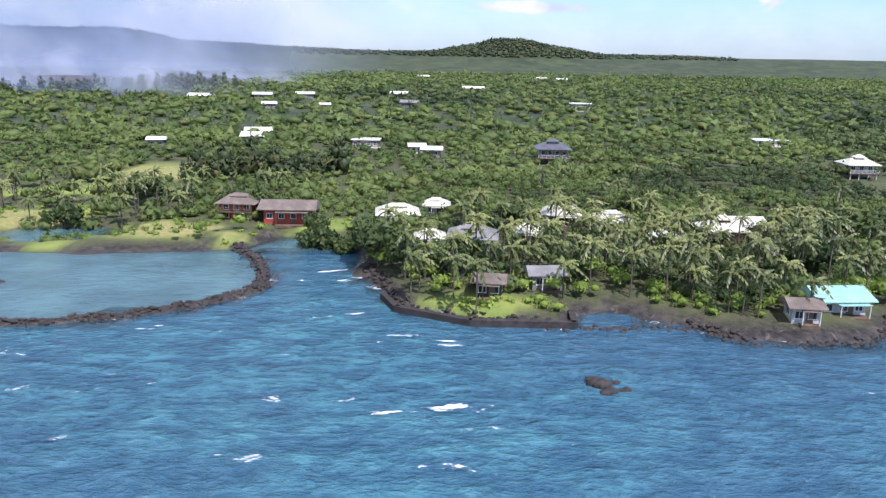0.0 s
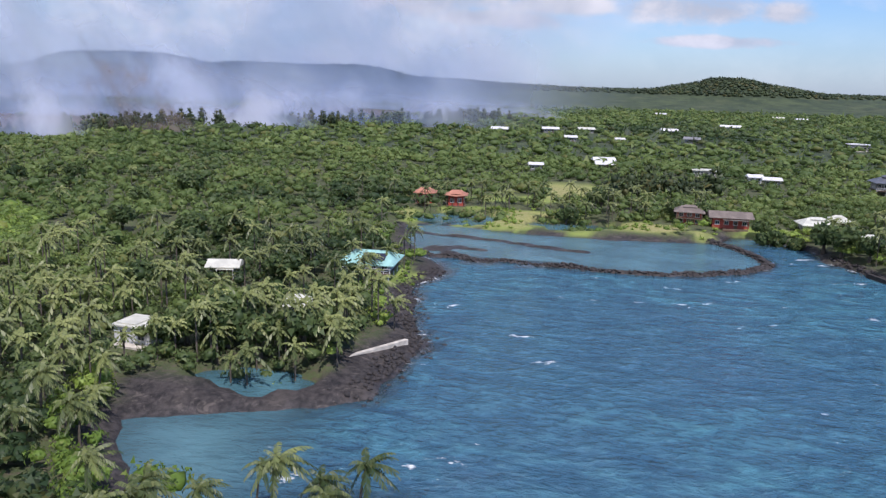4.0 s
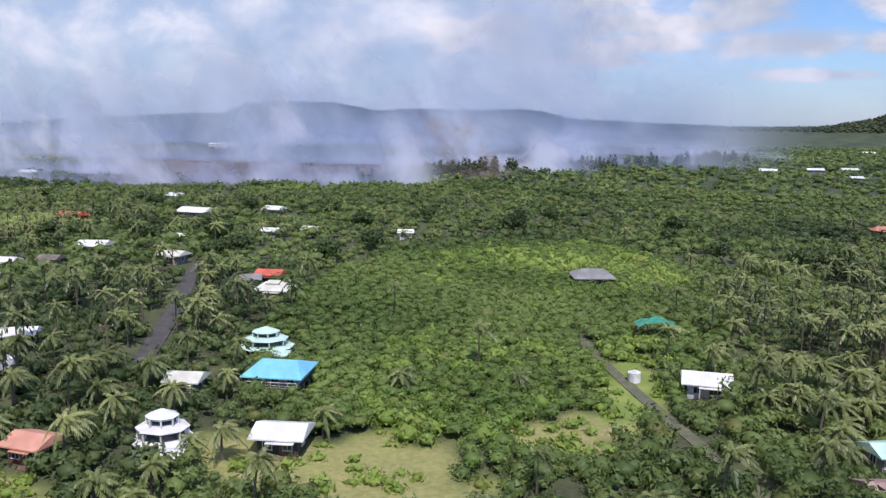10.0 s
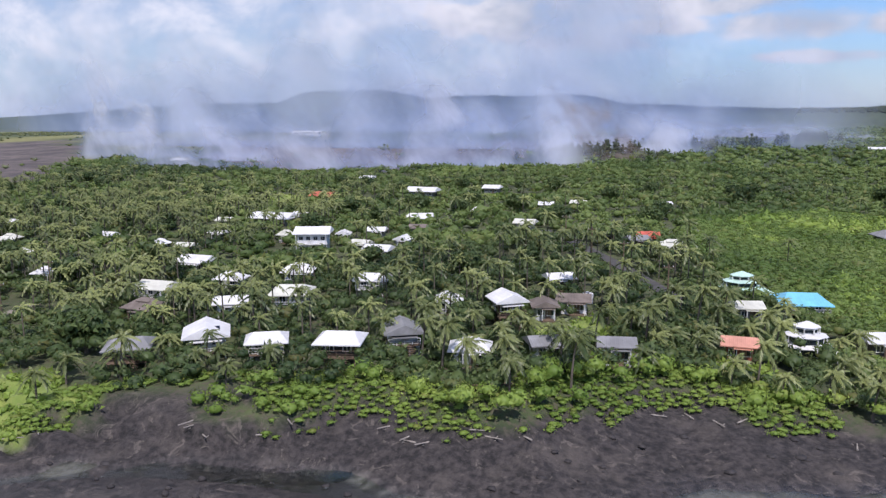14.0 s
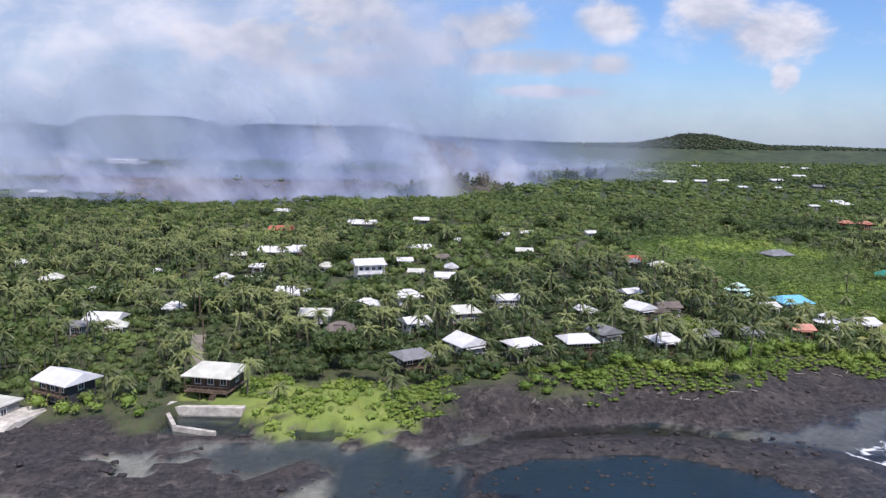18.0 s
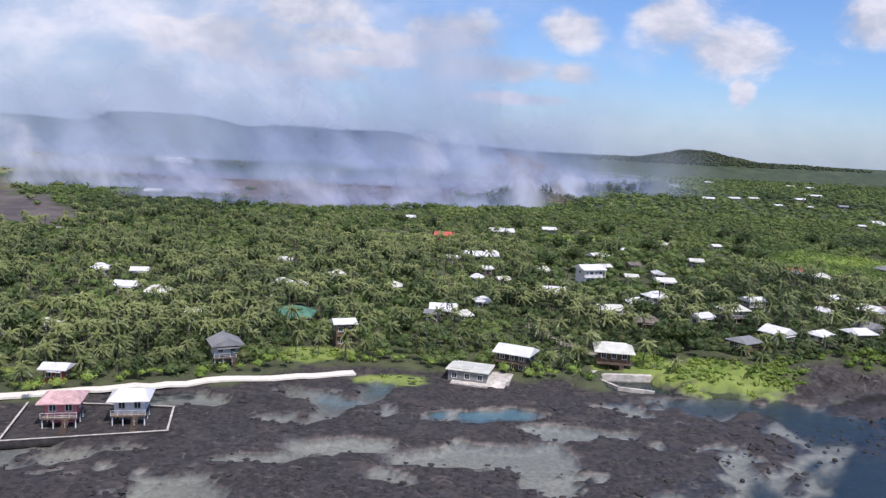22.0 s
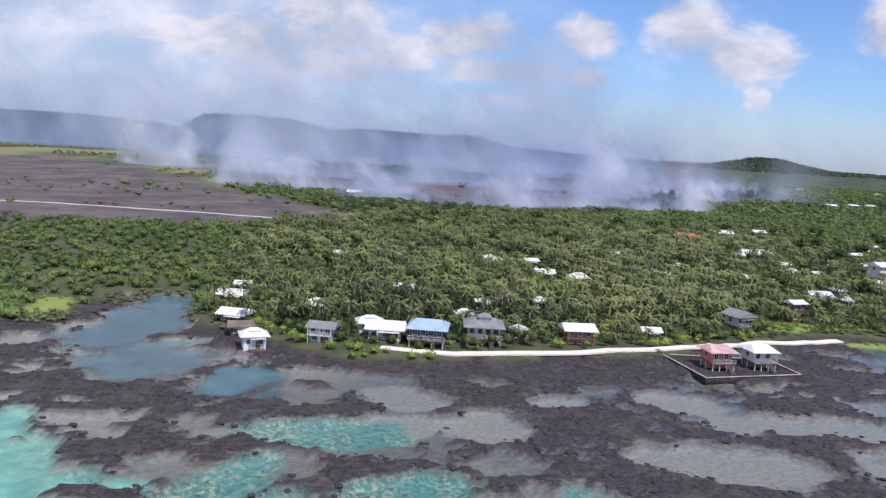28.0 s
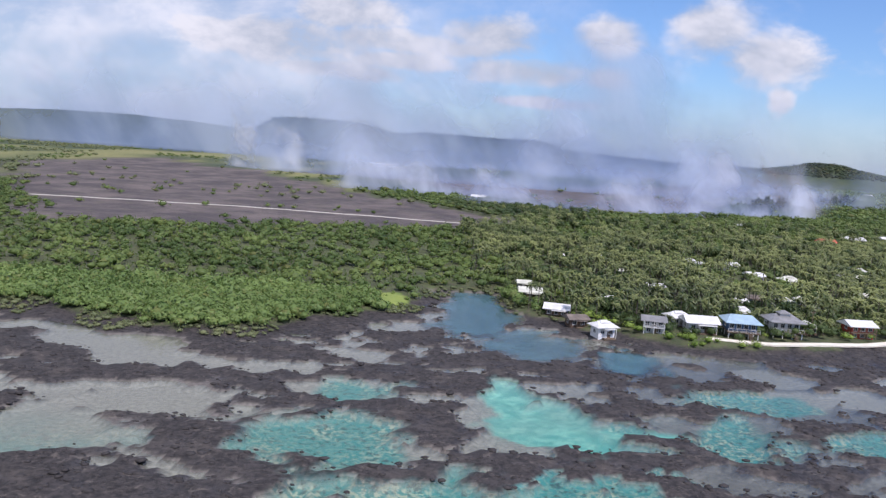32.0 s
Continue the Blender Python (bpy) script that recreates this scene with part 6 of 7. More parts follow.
for a, b in ((-3.4, -2.1), (3.4, -2.1), (3.4, 2.1), (-3.4, 2.1)):
    part("post", prism(6, 0.08, 0.06, -0.3, 3.3), TIMBER, shelter).matrix_basis = pose(a, b, 0)

# ---------------------------------------------------------------- plants
def blocked(x, y, margin=0.0, front=0.0):
    """Where houses, roads and lawns keep the growth away."""
    margin = np.asarray(margin, float)
    bad = (np.abs(np.asarray(x) + 66) < 9) & (np.abs(np.asarray(y) - 108) < 7)
    for hx, hy, w_, d_, h_ in HOUSES:
        r = 0.58 * max(w_, d_) + margin
        bad |= (x - hx) ** 2 + (y - hy) ** 2 < r * r
        if front and hy < 250 and (hx < 130 or front > 5):
            bad |= (np.abs(x - hx) < w_ * 0.45) & (y < hy) & (y > hy - front)
    for name_, line_, width_, mat_, label_ in ROADS:
        bad |= to_line(np.asarray(x, float), np.asarray(y, float), line_) < width_ * 0.5 + 0.5 + margin * 0.6
    return bad


def scatter(x0, x1, y0, y1, gap, seed):
    r = np.random.default_rng(seed)
    xs, ys = np.meshgrid(np.arange(x0, x1, gap), np.arange(y0, y1, gap))
    return xs.ravel() + r.uniform(-0.5, 0.5, xs.size) * gap, ys.ravel() + r.uniform(-0.5, 0.5, xs.size) * gap


def clumps(name, x, y, z, r, flat, mat, leaves_each, leaf, label, category, seed, dark=None):
    """Foliage as one object: every clump is a ragged core with leaves standing out of it."""
    g = np.random.default_rng(seed)
    n = len(x)
    c = np.stack([x, y, z], 1)
    tint_c = np.clip(0.5 + 2.2 * (fbm(x, y, 24, 3, 29) - 0.5) + g.normal(0, 0.14, n), 0, 1)
    core = ICO[None] * g.uniform(0.62, 0.95, (n, 12, 1)) * (r[:, None, None] * np.array([1, 1, flat])) * 0.86 + c[:, None]
    v1, f1 = core.reshape(-1, 3), (ICO_F[None] + (np.arange(n) * 12)[:, None, None]).reshape(-1, 3)
    k = leaves_each
    u = g.normal(size=(n, k, 3))
    u[..., 2] = np.abs(u[..., 2]) * 0.9 - 0.25
    u /= np.linalg.norm(u, axis=2, keepdims=True)
    base = c[:, None] + u * (r[:, None, None] * np.array([1, 1, flat])) * g.uniform(0.72, 1.08, (n, k, 1))
    a = g.normal(size=(n, k, 3))
    a -= u * (a * u).sum(2, keepdims=True) * 0.75
    a /= np.linalg.norm(a, axis=2, keepdims=True)
    b = np.cross(u, a) + 0.35 * g.normal(size=(n, k, 3))
    s = (leaf * r[:, None, None]) * g.uniform(0.6, 1.35, (n, k, 1))
    tri = np.stack([base - a * s * 0.55, base + a * s * 0.55 + u * s * 0.15, base + b * s + u * s * 0.3], 2)
    v2 = tri.reshape(-1, 3)
    f2 = np.arange(n * k * 3).reshape(-1, 3) + len(v1)
    me = quick_mesh(name, np.concatenate([v1, v2]), np.concatenate([f1, f2]), mat)
    # core tint cut to 0.75: shade behind the leaves put into the colour
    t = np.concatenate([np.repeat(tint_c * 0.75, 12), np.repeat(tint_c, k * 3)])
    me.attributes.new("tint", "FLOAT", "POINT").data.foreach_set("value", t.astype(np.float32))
    return tagged(new(name, me), label, category, kind="stuff")


def palm_crown(seed, fronds, leaflets, length, wind=0.35):
    """Arching fronds of broad hanging leaflets, blown a little to one side; the hub is at the origin."""
    g = np.random.default_rng(seed)
    vs, fs, tint = [], [], []
    for i in range(fronds):
        az_ = 2 * math.pi * (i * 0.382 + g.uniform(-0.05, 0.05))
        el_ = 1.05 - 1.55 * (i + 0.5) / fronds + g.uniform(-0.15, 0.15)
        L = length * g.uniform(0.78, 1.12)
        out_ = np.array([math.cos(az_) * math.cos(el_) + wind * 0.7, math.sin(az_) * math.cos(el_), math.sin(el_)])
        out_ /= np.linalg.norm(out_)
        side = np.cross(out_, (0, 0, 1))
        side /= np.linalg.norm(side) + 1e-6
        sag = g.uniform(0.40, 0.75)
        pts = [out_ * L * t + np.array([wind * 0.35 * t * t, 0, -sag * t ** 2.1]) * L for t in np.linspace(0, 1, leaflets + 1)]
        # sunlit tops and shaded undersides put into the tint; the lowest also dead
        lit_tint = (0.95 if el_ > 0.2 else 0.55 if el_ > -0.15 else 0.1) * g.uniform(0.55, 1.1)
        for k in range(leaflets):
            p, q = pts[k], pts[k + 1]
            t = (k + 0.5) / leaflets
            wd = L * 0.20 * (math.sin(math.pi * min(1, 0.14 + t * 0.84)) ** 0.6)
            for sgn in (-1, 1):
                w1, w2 = wd * g.uniform(0.75, 1.1), wd * g.uniform(0.7, 1.05)
                lean = (q - p) * leaflets * 0.10
                a = p + side * sgn * w1 * 0.72 + np.array([0, 0, -w1 * g.uniform(0.35, 0.75)]) + lean
                b = p + (q - p) * 0.62 + side * sgn * w2 * 0.66 + np.array([0, 0, -w2 * g.uniform(0.35, 0.75)]) + lean
                o = len(vs)
                vs += [p, p + (q - p) * 0.9, b, a]
                fs.append((o, o + 1, o + 2, o + 3) if sgn > 0 else (o + 1, o, o + 3, o + 2))
                tint += [lit_tint * g.uniform(0.75, 1.1)] * 4
    return np.array(vs), np.array(fs), np.clip(np.array(tint), 0, 1)


def palm_trunk(height, bend, sides=6, rings=5, r=0.15):
    bm = bmesh.new()
    prev = None
    for k in range(rings + 1):
        t = k / rings
        rr = r * (1.35 - 0.6 * t) if k else r * 1.8
        c = (bend * height * t * t, 0, height * t - (0.5 if k == 0 else 0))
        ring = [bm.verts.new((c[0] + rr * math.cos(2 * math.pi * i / sides), rr * math.sin(2 * math.pi * i / sides), c[2])) for i in range(sides)]
        if prev:
            for i in range(sides):
                bm.faces.new((prev[i], prev[(i + 1) % sides], ring[(i + 1) % sides], ring[i]))
        prev = ring
    bm.faces.new(prev)
    me = bpy.data.meshes.new("trunk")
    bm.to_mesh(me)
    bm.free()
    me.materials.append(BARK)
    return me


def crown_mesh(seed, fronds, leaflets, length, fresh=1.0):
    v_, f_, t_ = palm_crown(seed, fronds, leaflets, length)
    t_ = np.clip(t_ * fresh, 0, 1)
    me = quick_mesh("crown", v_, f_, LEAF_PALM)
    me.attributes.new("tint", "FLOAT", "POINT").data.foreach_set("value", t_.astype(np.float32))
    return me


SIGHT = np.array([(-345, -105), (-150, -60), (0, 5), (60, 60), (210, 125), (330, 225)])


def grove(x, y):
    """How thickly coconut palms stand, 0 to 1."""
    d = sample(GD, x, y)
    a = step(x, -318, -290) * step(d, 1, 6) * (1 - 0.75 * step(y - 0.10 * x, 240, 330))
    scrub = np.exp(-(((x - 92) / 42) ** 2 + ((y - 250) / 75) ** 2) ** 2)
    scrub = np.maximum(scrub, np.exp(-(((x - 100) / 22) ** 2 + ((y - 178) / 22) ** 2) ** 2))
    depth_ = y - np.interp(x, SIGHT[:, 0], SIGHT[:, 1])
    far = np.maximum(step(y, 330, 480) * (x < 190), 0.85 * step(depth_, 150, 230) * (x < 300) * (x > -60))
    a = a * (1 - 0.94 * scrub) * (1 - far) * (np.where(x < -55, 0.42, 0.10) + 1.0 * step(fbm(x, y, 42, 3, 61), 0.40, 0.60))
    a = np.maximum(a, 0.85 * np.exp(-(((x - 172) / 42) ** 2 + ((y - 212) / 45) ** 2) ** 2))
    a = np.maximum(a, 0.95 * np.exp(-(((x - 345) / 48) ** 2 + ((y - 342) / 34) ** 2) ** 2))
    a = np.maximum(a, 0.55 * np.exp(-(((x - 12) / 62) ** 2 + ((y - 162) / 34) ** 2) ** 2))
    a = np.maximum(a, 0.7 * np.exp(-(((x - 235) / 42) ** 2 + ((y - 388) / 14) ** 2) ** 2))
    a = a * (1 - 0.85 * np.exp(-(((x - 208) / 22) ** 2 + ((y - 208) / 16) ** 2) ** 3))
    a = a * (1 - 0.97 * np.exp(-(((x - 92) / 44) ** 2 + ((y - 250) / 86) ** 2) ** 3))
    a = a * (1 - 0.6 * np.exp(-(((x - 15) / 58) ** 2) ** 3) * (1 - step(d, 6, 13)))
    return a * (sample(MASK["green"], x, y) > 0.5) * (1 - 0.65 * sample(MASK["lawn"], x, y))


pick = np.random.default_rng(11)
px, py = scatter(-330, 430, 90, 420, 4.4, 5)
ok = (pick.random(px.size) < grove(px, py) * 0.85) & ~blocked(px, py, np.where((px > 160) & (py < 310), 2.2, 1.2), 9)
px, py = px[ok], py[ok]
zx, zy = scatter(120, 222, 178, 300, 4.6, 6)
ok = (pick.random(zx.size) < 0.55 * np.exp(-(((zx - 172) / 48) ** 2 + ((zy - 228) / 58) ** 2) ** 2) * (1 - 0.9 * np.exp(-(((zx - 208) / 22) ** 2 + ((zy - 208) / 16) ** 2) ** 3))) & ~blocked(zx, zy, 2.2, 9) & (sample(GD, zx, zy) > 3)
px, py = np.append(px, zx[ok]), np.append(py, zy[ok])
# some lone palms that stand out against the water and beside the houses
extra = [(209, 205), (212, 208), (216, 211), (219, 207), (222, 210), (224, 205), (214, 202), (211, 199), (206, 203), (226, 208), (203, 206), (218, 203),
         (205, 292), (207, 297), (203, 301), (209, 303), (200, 296), (-7, 134), (-1, 133), (5, 136), (22, 136), (24, 132), (29, 138), (33, 139), (42, 146),
         (45, 145), (50, 150), (60, 150), (-13, 132), (40, 152), (70, 158), (73, 160), (310, 326), (316, 323), (343, 328), (350, 322), (357, 316), (364, 316), (372, 322)]
px, py = np.append(px, [e[0] for e in extra]), np.append(py, [e[1] for e in extra])
near = py - np.interp(px, [-340, -100, 0, 60, 250, 430], [-20, 40, 40, 100, 160, 260])
order = np.argsort(near)
CROWNS = [crown_mesh(s, 18, 10, 3.0, f) for s, f in ((1, 1.0), (2, 0.7), (3, 1.2), (4, 0.5), (5, 0.85), (6, 0.35))]
TRUNKS = [palm_trunk(h_, b_) for h_, b_ in ((5.2, 0.10), (6.4, 0.06), (7.6, 0.12), (4.2, 0.05))]
TOPS = [(5.2, 0.10), (6.4, 0.06), (7.6, 0.12), (4.2, 0.05)]
for count, i in enumerate(order[:290]):
    root = new("coconut_palm")
    k = int(pick.integers(4))
    turn, s = float(pick.uniform(-60, 60)), float(pick.uniform(0.62, 0.95))
    root.matrix_basis = pose(float(px[i]), float(py[i]), ground_z(px[i], py[i]), 0, 0, turn) @ Matrix.Scale(s, 4)
    tagged(root, "coconut palm with wind-blown yellow-green fronds", "palm tree", group="coconut palms along the shore")
    shared("trunk", TRUNKS[k], root)
    h_, b_ = TOPS[k]
    shared("crown", CROWNS[int(pick.integers(6))], root, pose(b_ * h_, 0, h_, float(pick.uniform(-12, 12)), float(pick.uniform(-12, 12)), float(pick.uniform(-40, 40)) - turn))

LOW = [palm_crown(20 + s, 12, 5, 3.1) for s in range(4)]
vv, ff, tt = [], [], []
tv, tf = [], []
tn_ = 0
vn = 0
for i in order[290:]:
    v_, f_, t_ = LOW[int(pick.integers(4))]
    a_, s_ = pick.uniform(-0.7, 0.7), pick.uniform(0.7, 1.05)
    ht = pick.uniform(4.4, 8.0)
    ca, sa = math.cos(a_) * s_, math.sin(a_) * s_
    z_ = ground_z(px[i], py[i])
    vv.append(np.stack([v_[:, 0] * ca - v_[:, 1] * sa + px[i], v_[:, 0] * sa + v_[:, 1] * ca + py[i], v_[:, 2] * s_ + z_ + ht], 1))
    ff.append(f_ + vn)
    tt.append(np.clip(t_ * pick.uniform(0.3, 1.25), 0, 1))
    vn += len(v_)
    q = np.array([(0.13, 0.0), (-0.07, 0.11), (-0.07, -0.11)])
    tv.append(np.concatenate([np.column_stack([q + (px[i] + dx, py[i]), np.full(3, zz)]) for dx, zz in ((0, z_ - 0.3), (0, z_ + ht))]))
    tf.append(np.array([(0, 1, 4, 3), (1, 2, 5, 4), (2, 0, 3, 5)]) + tn_)
    tn_ += 6
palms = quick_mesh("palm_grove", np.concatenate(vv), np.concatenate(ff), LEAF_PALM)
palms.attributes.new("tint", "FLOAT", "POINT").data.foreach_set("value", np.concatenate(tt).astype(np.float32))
grove_ob = tagged(new("palm_grove", palms), "dense grove of coconut palms behind the shore", "palm grove", kind="stuff")
shared("trunks", quick_mesh("trunks", np.concatenate(tv), np.concatenate(tf), BARK), grove_ob)

# shrubs and trees in three depths


def growth(x0, x1, y0, y1, gap, seed, chance):
    x, y = scatter(x0, x1, y0, y1, gap, seed)
    r_ = np.random.default_rng(seed + 100)
    g_ = sample(MASK["green"], x, y) * (1 - sample(MASK["lawn"], x, y))
    bare_ = sample(MASK["bare"], x, y) * (r_.random(x.size) < 0.03) * (y < 800)
    keep = ((g_ > 0.55) | (bare_ > 0.5)) & (r_.random(x.size) < chance) & (sample(GD, x, y) > 1.0)
    return x[keep], y[keep]


def by_kind(x, y):
    f = 0.5 + 1.25 * (0.55 * fbm(x, y, 48, 3, 91) + 0.45 * fbm(x, y, 150, 2, 37) - 0.48)
    west = step(-x, 305, 335) * 1.5
    scrub = np.exp(-(((x - 92) / 46) ** 2 + ((y - 250) / 90) ** 2) ** 2)
    return f + 0.22 * west + 0.42 * scrub - np.where(x < -40, 0.34, 0.12) * grove(x, y)


x, y = growth(-470, 430, 30, 440, 3.2, 41, 0.9)
x2, y2 = growth(-20, 400, 110, 380, 3.2, 46, 0.8)
close_by = y2 - np.interp(x2, SIGHT[:, 0], SIGHT[:, 1]) < 115
x, y = np.append(x, x2[close_by]), np.append(y, y2[close_by])
x3, y3 = growth(-470, -296, 50, 330, 2.9, 48, 0.95)
x, y = np.append(x, x3), np.append(y, y3)
keep = (y - np.interp(x, SIGHT[:, 0], SIGHT[:, 1]) < 215) & ~blocked(x, y, 0.1, 4)
x, y = x[keep], y[keep]
kind_ = by_kind(x, y)
r0 = np.random.default_rng(3)
rad = r0.uniform(1.1, 2.2, x.size) * (0.8 + 0.5 * fbm(x, y, 18, 2, 17)) * np.where(x < -300, 1.6, 1.0)
zz = np.array([ground_z(a, b) for a, b in zip(x, y)]) + rad * 0.45 + 1.3 * np.maximum(0, fbm(x, y, 14, 3, 23) - 0.42) * 4 * (kind_ < 0.75)
rad *= np.where(sample(MASK["bare"], x, y) > 0.5, 0.55, 1.0)
west = x < -296
pale = west & (sample(GD, x, y) < 2 + 110 * fbm(x, y, 26, 3, 19))
shore = ~west & (sample(GD, x, y) < 7)
for name, sel, mat, label in (("western_scrub", pale, LEAF_SHORE, "yellow-green low trees and scrub behind the reef flats"),
                              ("shore_scrub", shore | (kind_ > 0.88) & ~west, LEAF_BRIGHT, "bright green low scrub along the lava shore"),
                              ("scrub", ~shore & ~pale & (kind_ > 0.52) & ((kind_ <= 0.88) | west), LEAF_SCRUB, "thick green scrub between the houses"),
                              ("undergrowth", ~shore & ~pale & (kind_ <= 0.52), LEAF_TREE, "dark green undergrowth and small trees")):
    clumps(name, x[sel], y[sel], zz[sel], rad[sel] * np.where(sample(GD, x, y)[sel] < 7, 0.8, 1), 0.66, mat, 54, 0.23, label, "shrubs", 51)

x, y = growth(-620, 620, 120, 520, 5.4, 43, 0.92)
keep = (y - np.interp(x, SIGHT[:, 0], SIGHT[:, 1]) >= 205) & ~blocked(x, y, 0.3)
x, y = x[keep], y[keep]
rad = r0.uniform(1.7, 3.0, x.size) * (0.62 + 0.9 * fbm(x, y, 16, 2, 15))
kind_ = by_kind(x, y)
zz = np.array([ground_z(a, b) for a, b in zip(x, y)]) + rad * 0.5 + 1.2 * r0.random(x.size) * (kind_ < 0.6)
# olive scrub whose pale leaf colour takes in some distance haze
dry_ = (x < -330) & (y > 400) & (fbm(x, y, 40, 3, 65) > 0.40)
for name, sel, mat, label in (("olive_scrub", dry_, LEAF_PALE, "pale olive scrub round the old lava field"), ("forest_scrub", ~dry_ & (kind_ > 0.42) & ((kind_ <= 0.9) | (x < -280)), LEAF_SCRUB, "broad green scrub forest"), ("bright_scrub", ~dry_ & (kind_ > 0.9) & (x >= -280), LEAF_BRIGHT, "wide bright green scrub thicket"), ("forest_trees", ~dry_ & (kind_ <= 0.42), LEAF_TREE, "darker low forest")):
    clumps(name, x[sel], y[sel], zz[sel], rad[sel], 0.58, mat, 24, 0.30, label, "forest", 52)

x, y = growth(-900, 1000, 500, 1150, 11.5, 44, 0.95)
rad = r0.uniform(3.6, 6.0, x.size) * np.where((x < -260) & (y > 560), 0.55, 1.0)
zz = np.array([ground_z(a, b) for a, b in zip(x, y)]) + rad * 0.32
kind_ = by_kind(x, y) + 0.5 * ((x < -260) & (y > 480))
# pale leaves out here also carry distance haze in their colour
dry_ = (x < -300) & (y > 470) & (fbm(x, y, 90, 3, 66) > 0.44)
for name, sel, mat, label in (("pale_scrub", dry_, LEAF_PALE, "distant pale olive scrub on old lava"), ("far_scrub", (kind_ > 0.36) & ~dry_, LEAF_SCRUB, "distant green scrub"), ("far_forest", (kind_ <= 0.36) & ~dry_, LEAF_TREE, "distant dark forest")):
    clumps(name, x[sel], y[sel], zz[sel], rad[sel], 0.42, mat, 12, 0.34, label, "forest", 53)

# the closed thicket between the lane and the coconut grove
x, y = scatter(45, 150, 165, 345, 2.5, 47)
zone = np.exp(-(((x - 92) / 46) ** 2 + ((y - 250) / 90) ** 2) ** 2)
keep = (zone > 0.45) & (sample(MASK["lawn"], x, y) < 0.4) & ~blocked(x, y, 0.3)
x, y = x[keep], y[keep]
rad = r0.uniform(1.5, 2.1, x.size)
zz = np.array([ground_z(a, b) for a, b in zip(x, y)]) + 0.9 + 0.9 * fbm(x, y, 20, 3, 14)
clumps("thicket", x, y, zz, rad, 0.42, LEAF_THICKET, 56, 0.17, "smooth bright green thicket of low scrub", "shrubs", 57)

# low bright mats of shore plants on the lava below the middle row
x, y = scatter(-34, 84, 98, 152, 1.0, 49)
keep = (sample(GD, x, y) > -1.0) & (sample(GD, x, y) < 11) & (fbm(x, y, 10, 3, 97) + 0.1 * fbm(x, y, 3, 2, 63) > 0.51) & ~blocked(x, y, 0.4)
x, y = x[keep], y[keep]
rad = r0.uniform(0.55, 1.0, x.size)
zz = np.array([ground_z(a, b) for a, b in zip(x, y)]) + 0.1 + 0.5 * fbm(x, y, 6, 2, 33)
clumps("shore_mats", x, y, zz, rad, 0.32, LEAF_BRIGHT, 30, 0.20, "bright lime green mats of low shore plants on black lava", "shrubs", 58)

# ragged outer edge of the western scrub
x, y = scatter(-480, -292, 40, 160, 1.9, 50)
edge = sample(GD, x, y)
keep = (edge > -5.5) & (edge < 3.5) & (fbm(x, y, 12, 3, 98) + 0.1 * fbm(x, y, 3, 2, 64) - 0.02 * np.abs(edge - 1) > 0.50) & ~blocked(x, y, 0.4)
x, y = x[keep], y[keep]
rad = r0.uniform(0.6, 1.5, x.size)
zz = np.array([ground_z(a, b) for a, b in zip(x, y)]) + 0.15 + 0.6 * fbm(x, y, 6, 2, 34)
clumps("edge_mats", x, y, zz, rad, 0.45, LEAF_PALE, 30, 0.22, "low pale green shore plants at the edge of the reef flats", "shrubs", 59)

# broad-crowned trees that stand out of the scrub
def broad_crown(seed, r):
    g = np.random.default_rng(seed)
    k, m = 16, 46
    u = g.normal(size=(k, 3))
    u[:, 2] = np.abs(u[:, 2]) * 0.8
    u /= np.linalg.norm(u, axis=1, keepdims=True)
    c = u * np.array([1, 1, 0.62]) * r * g.uniform(0.35, 0.78, (k, 1))
    s = r * g.uniform(0.26, 0.42, k)
    core = (ICO[None] * g.uniform(0.7, 1.0, (k, 12, 1)) * s[:, None, None] * 0.85 + c[:, None]).reshape(-1, 3)
    f1 = (ICO_F[None] + (np.arange(k) * 12)[:, None, None]).reshape(-1, 3)
    n = g.normal(size=(k, m, 3))
    n /= np.linalg.norm(n, axis=2, keepdims=True)
    p = c[:, None] + n * s[:, None, None] * g.uniform(0.8, 1.1, (k, m, 1))
    a = np.cross(n, g.normal(size=(k, m, 3)))
    a /= np.linalg.norm(a, axis=2, keepdims=True)
    b = np.cross(n, a) + 0.5 * n
    q = 0.20 * r * g.uniform(0.6, 1.3, (k, m, 1))
    tri = np.stack([p - a * q * 0.5, p + a * q * 0.5, p + b * q], 2).reshape(-1, 3)
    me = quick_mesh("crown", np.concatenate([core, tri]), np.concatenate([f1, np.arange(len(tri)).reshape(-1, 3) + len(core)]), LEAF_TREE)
    # cores tinted near the dark end: shade inside the crown put into the colour
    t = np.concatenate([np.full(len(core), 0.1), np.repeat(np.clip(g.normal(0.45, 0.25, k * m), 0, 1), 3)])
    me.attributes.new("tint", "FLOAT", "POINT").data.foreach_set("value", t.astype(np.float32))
    return me


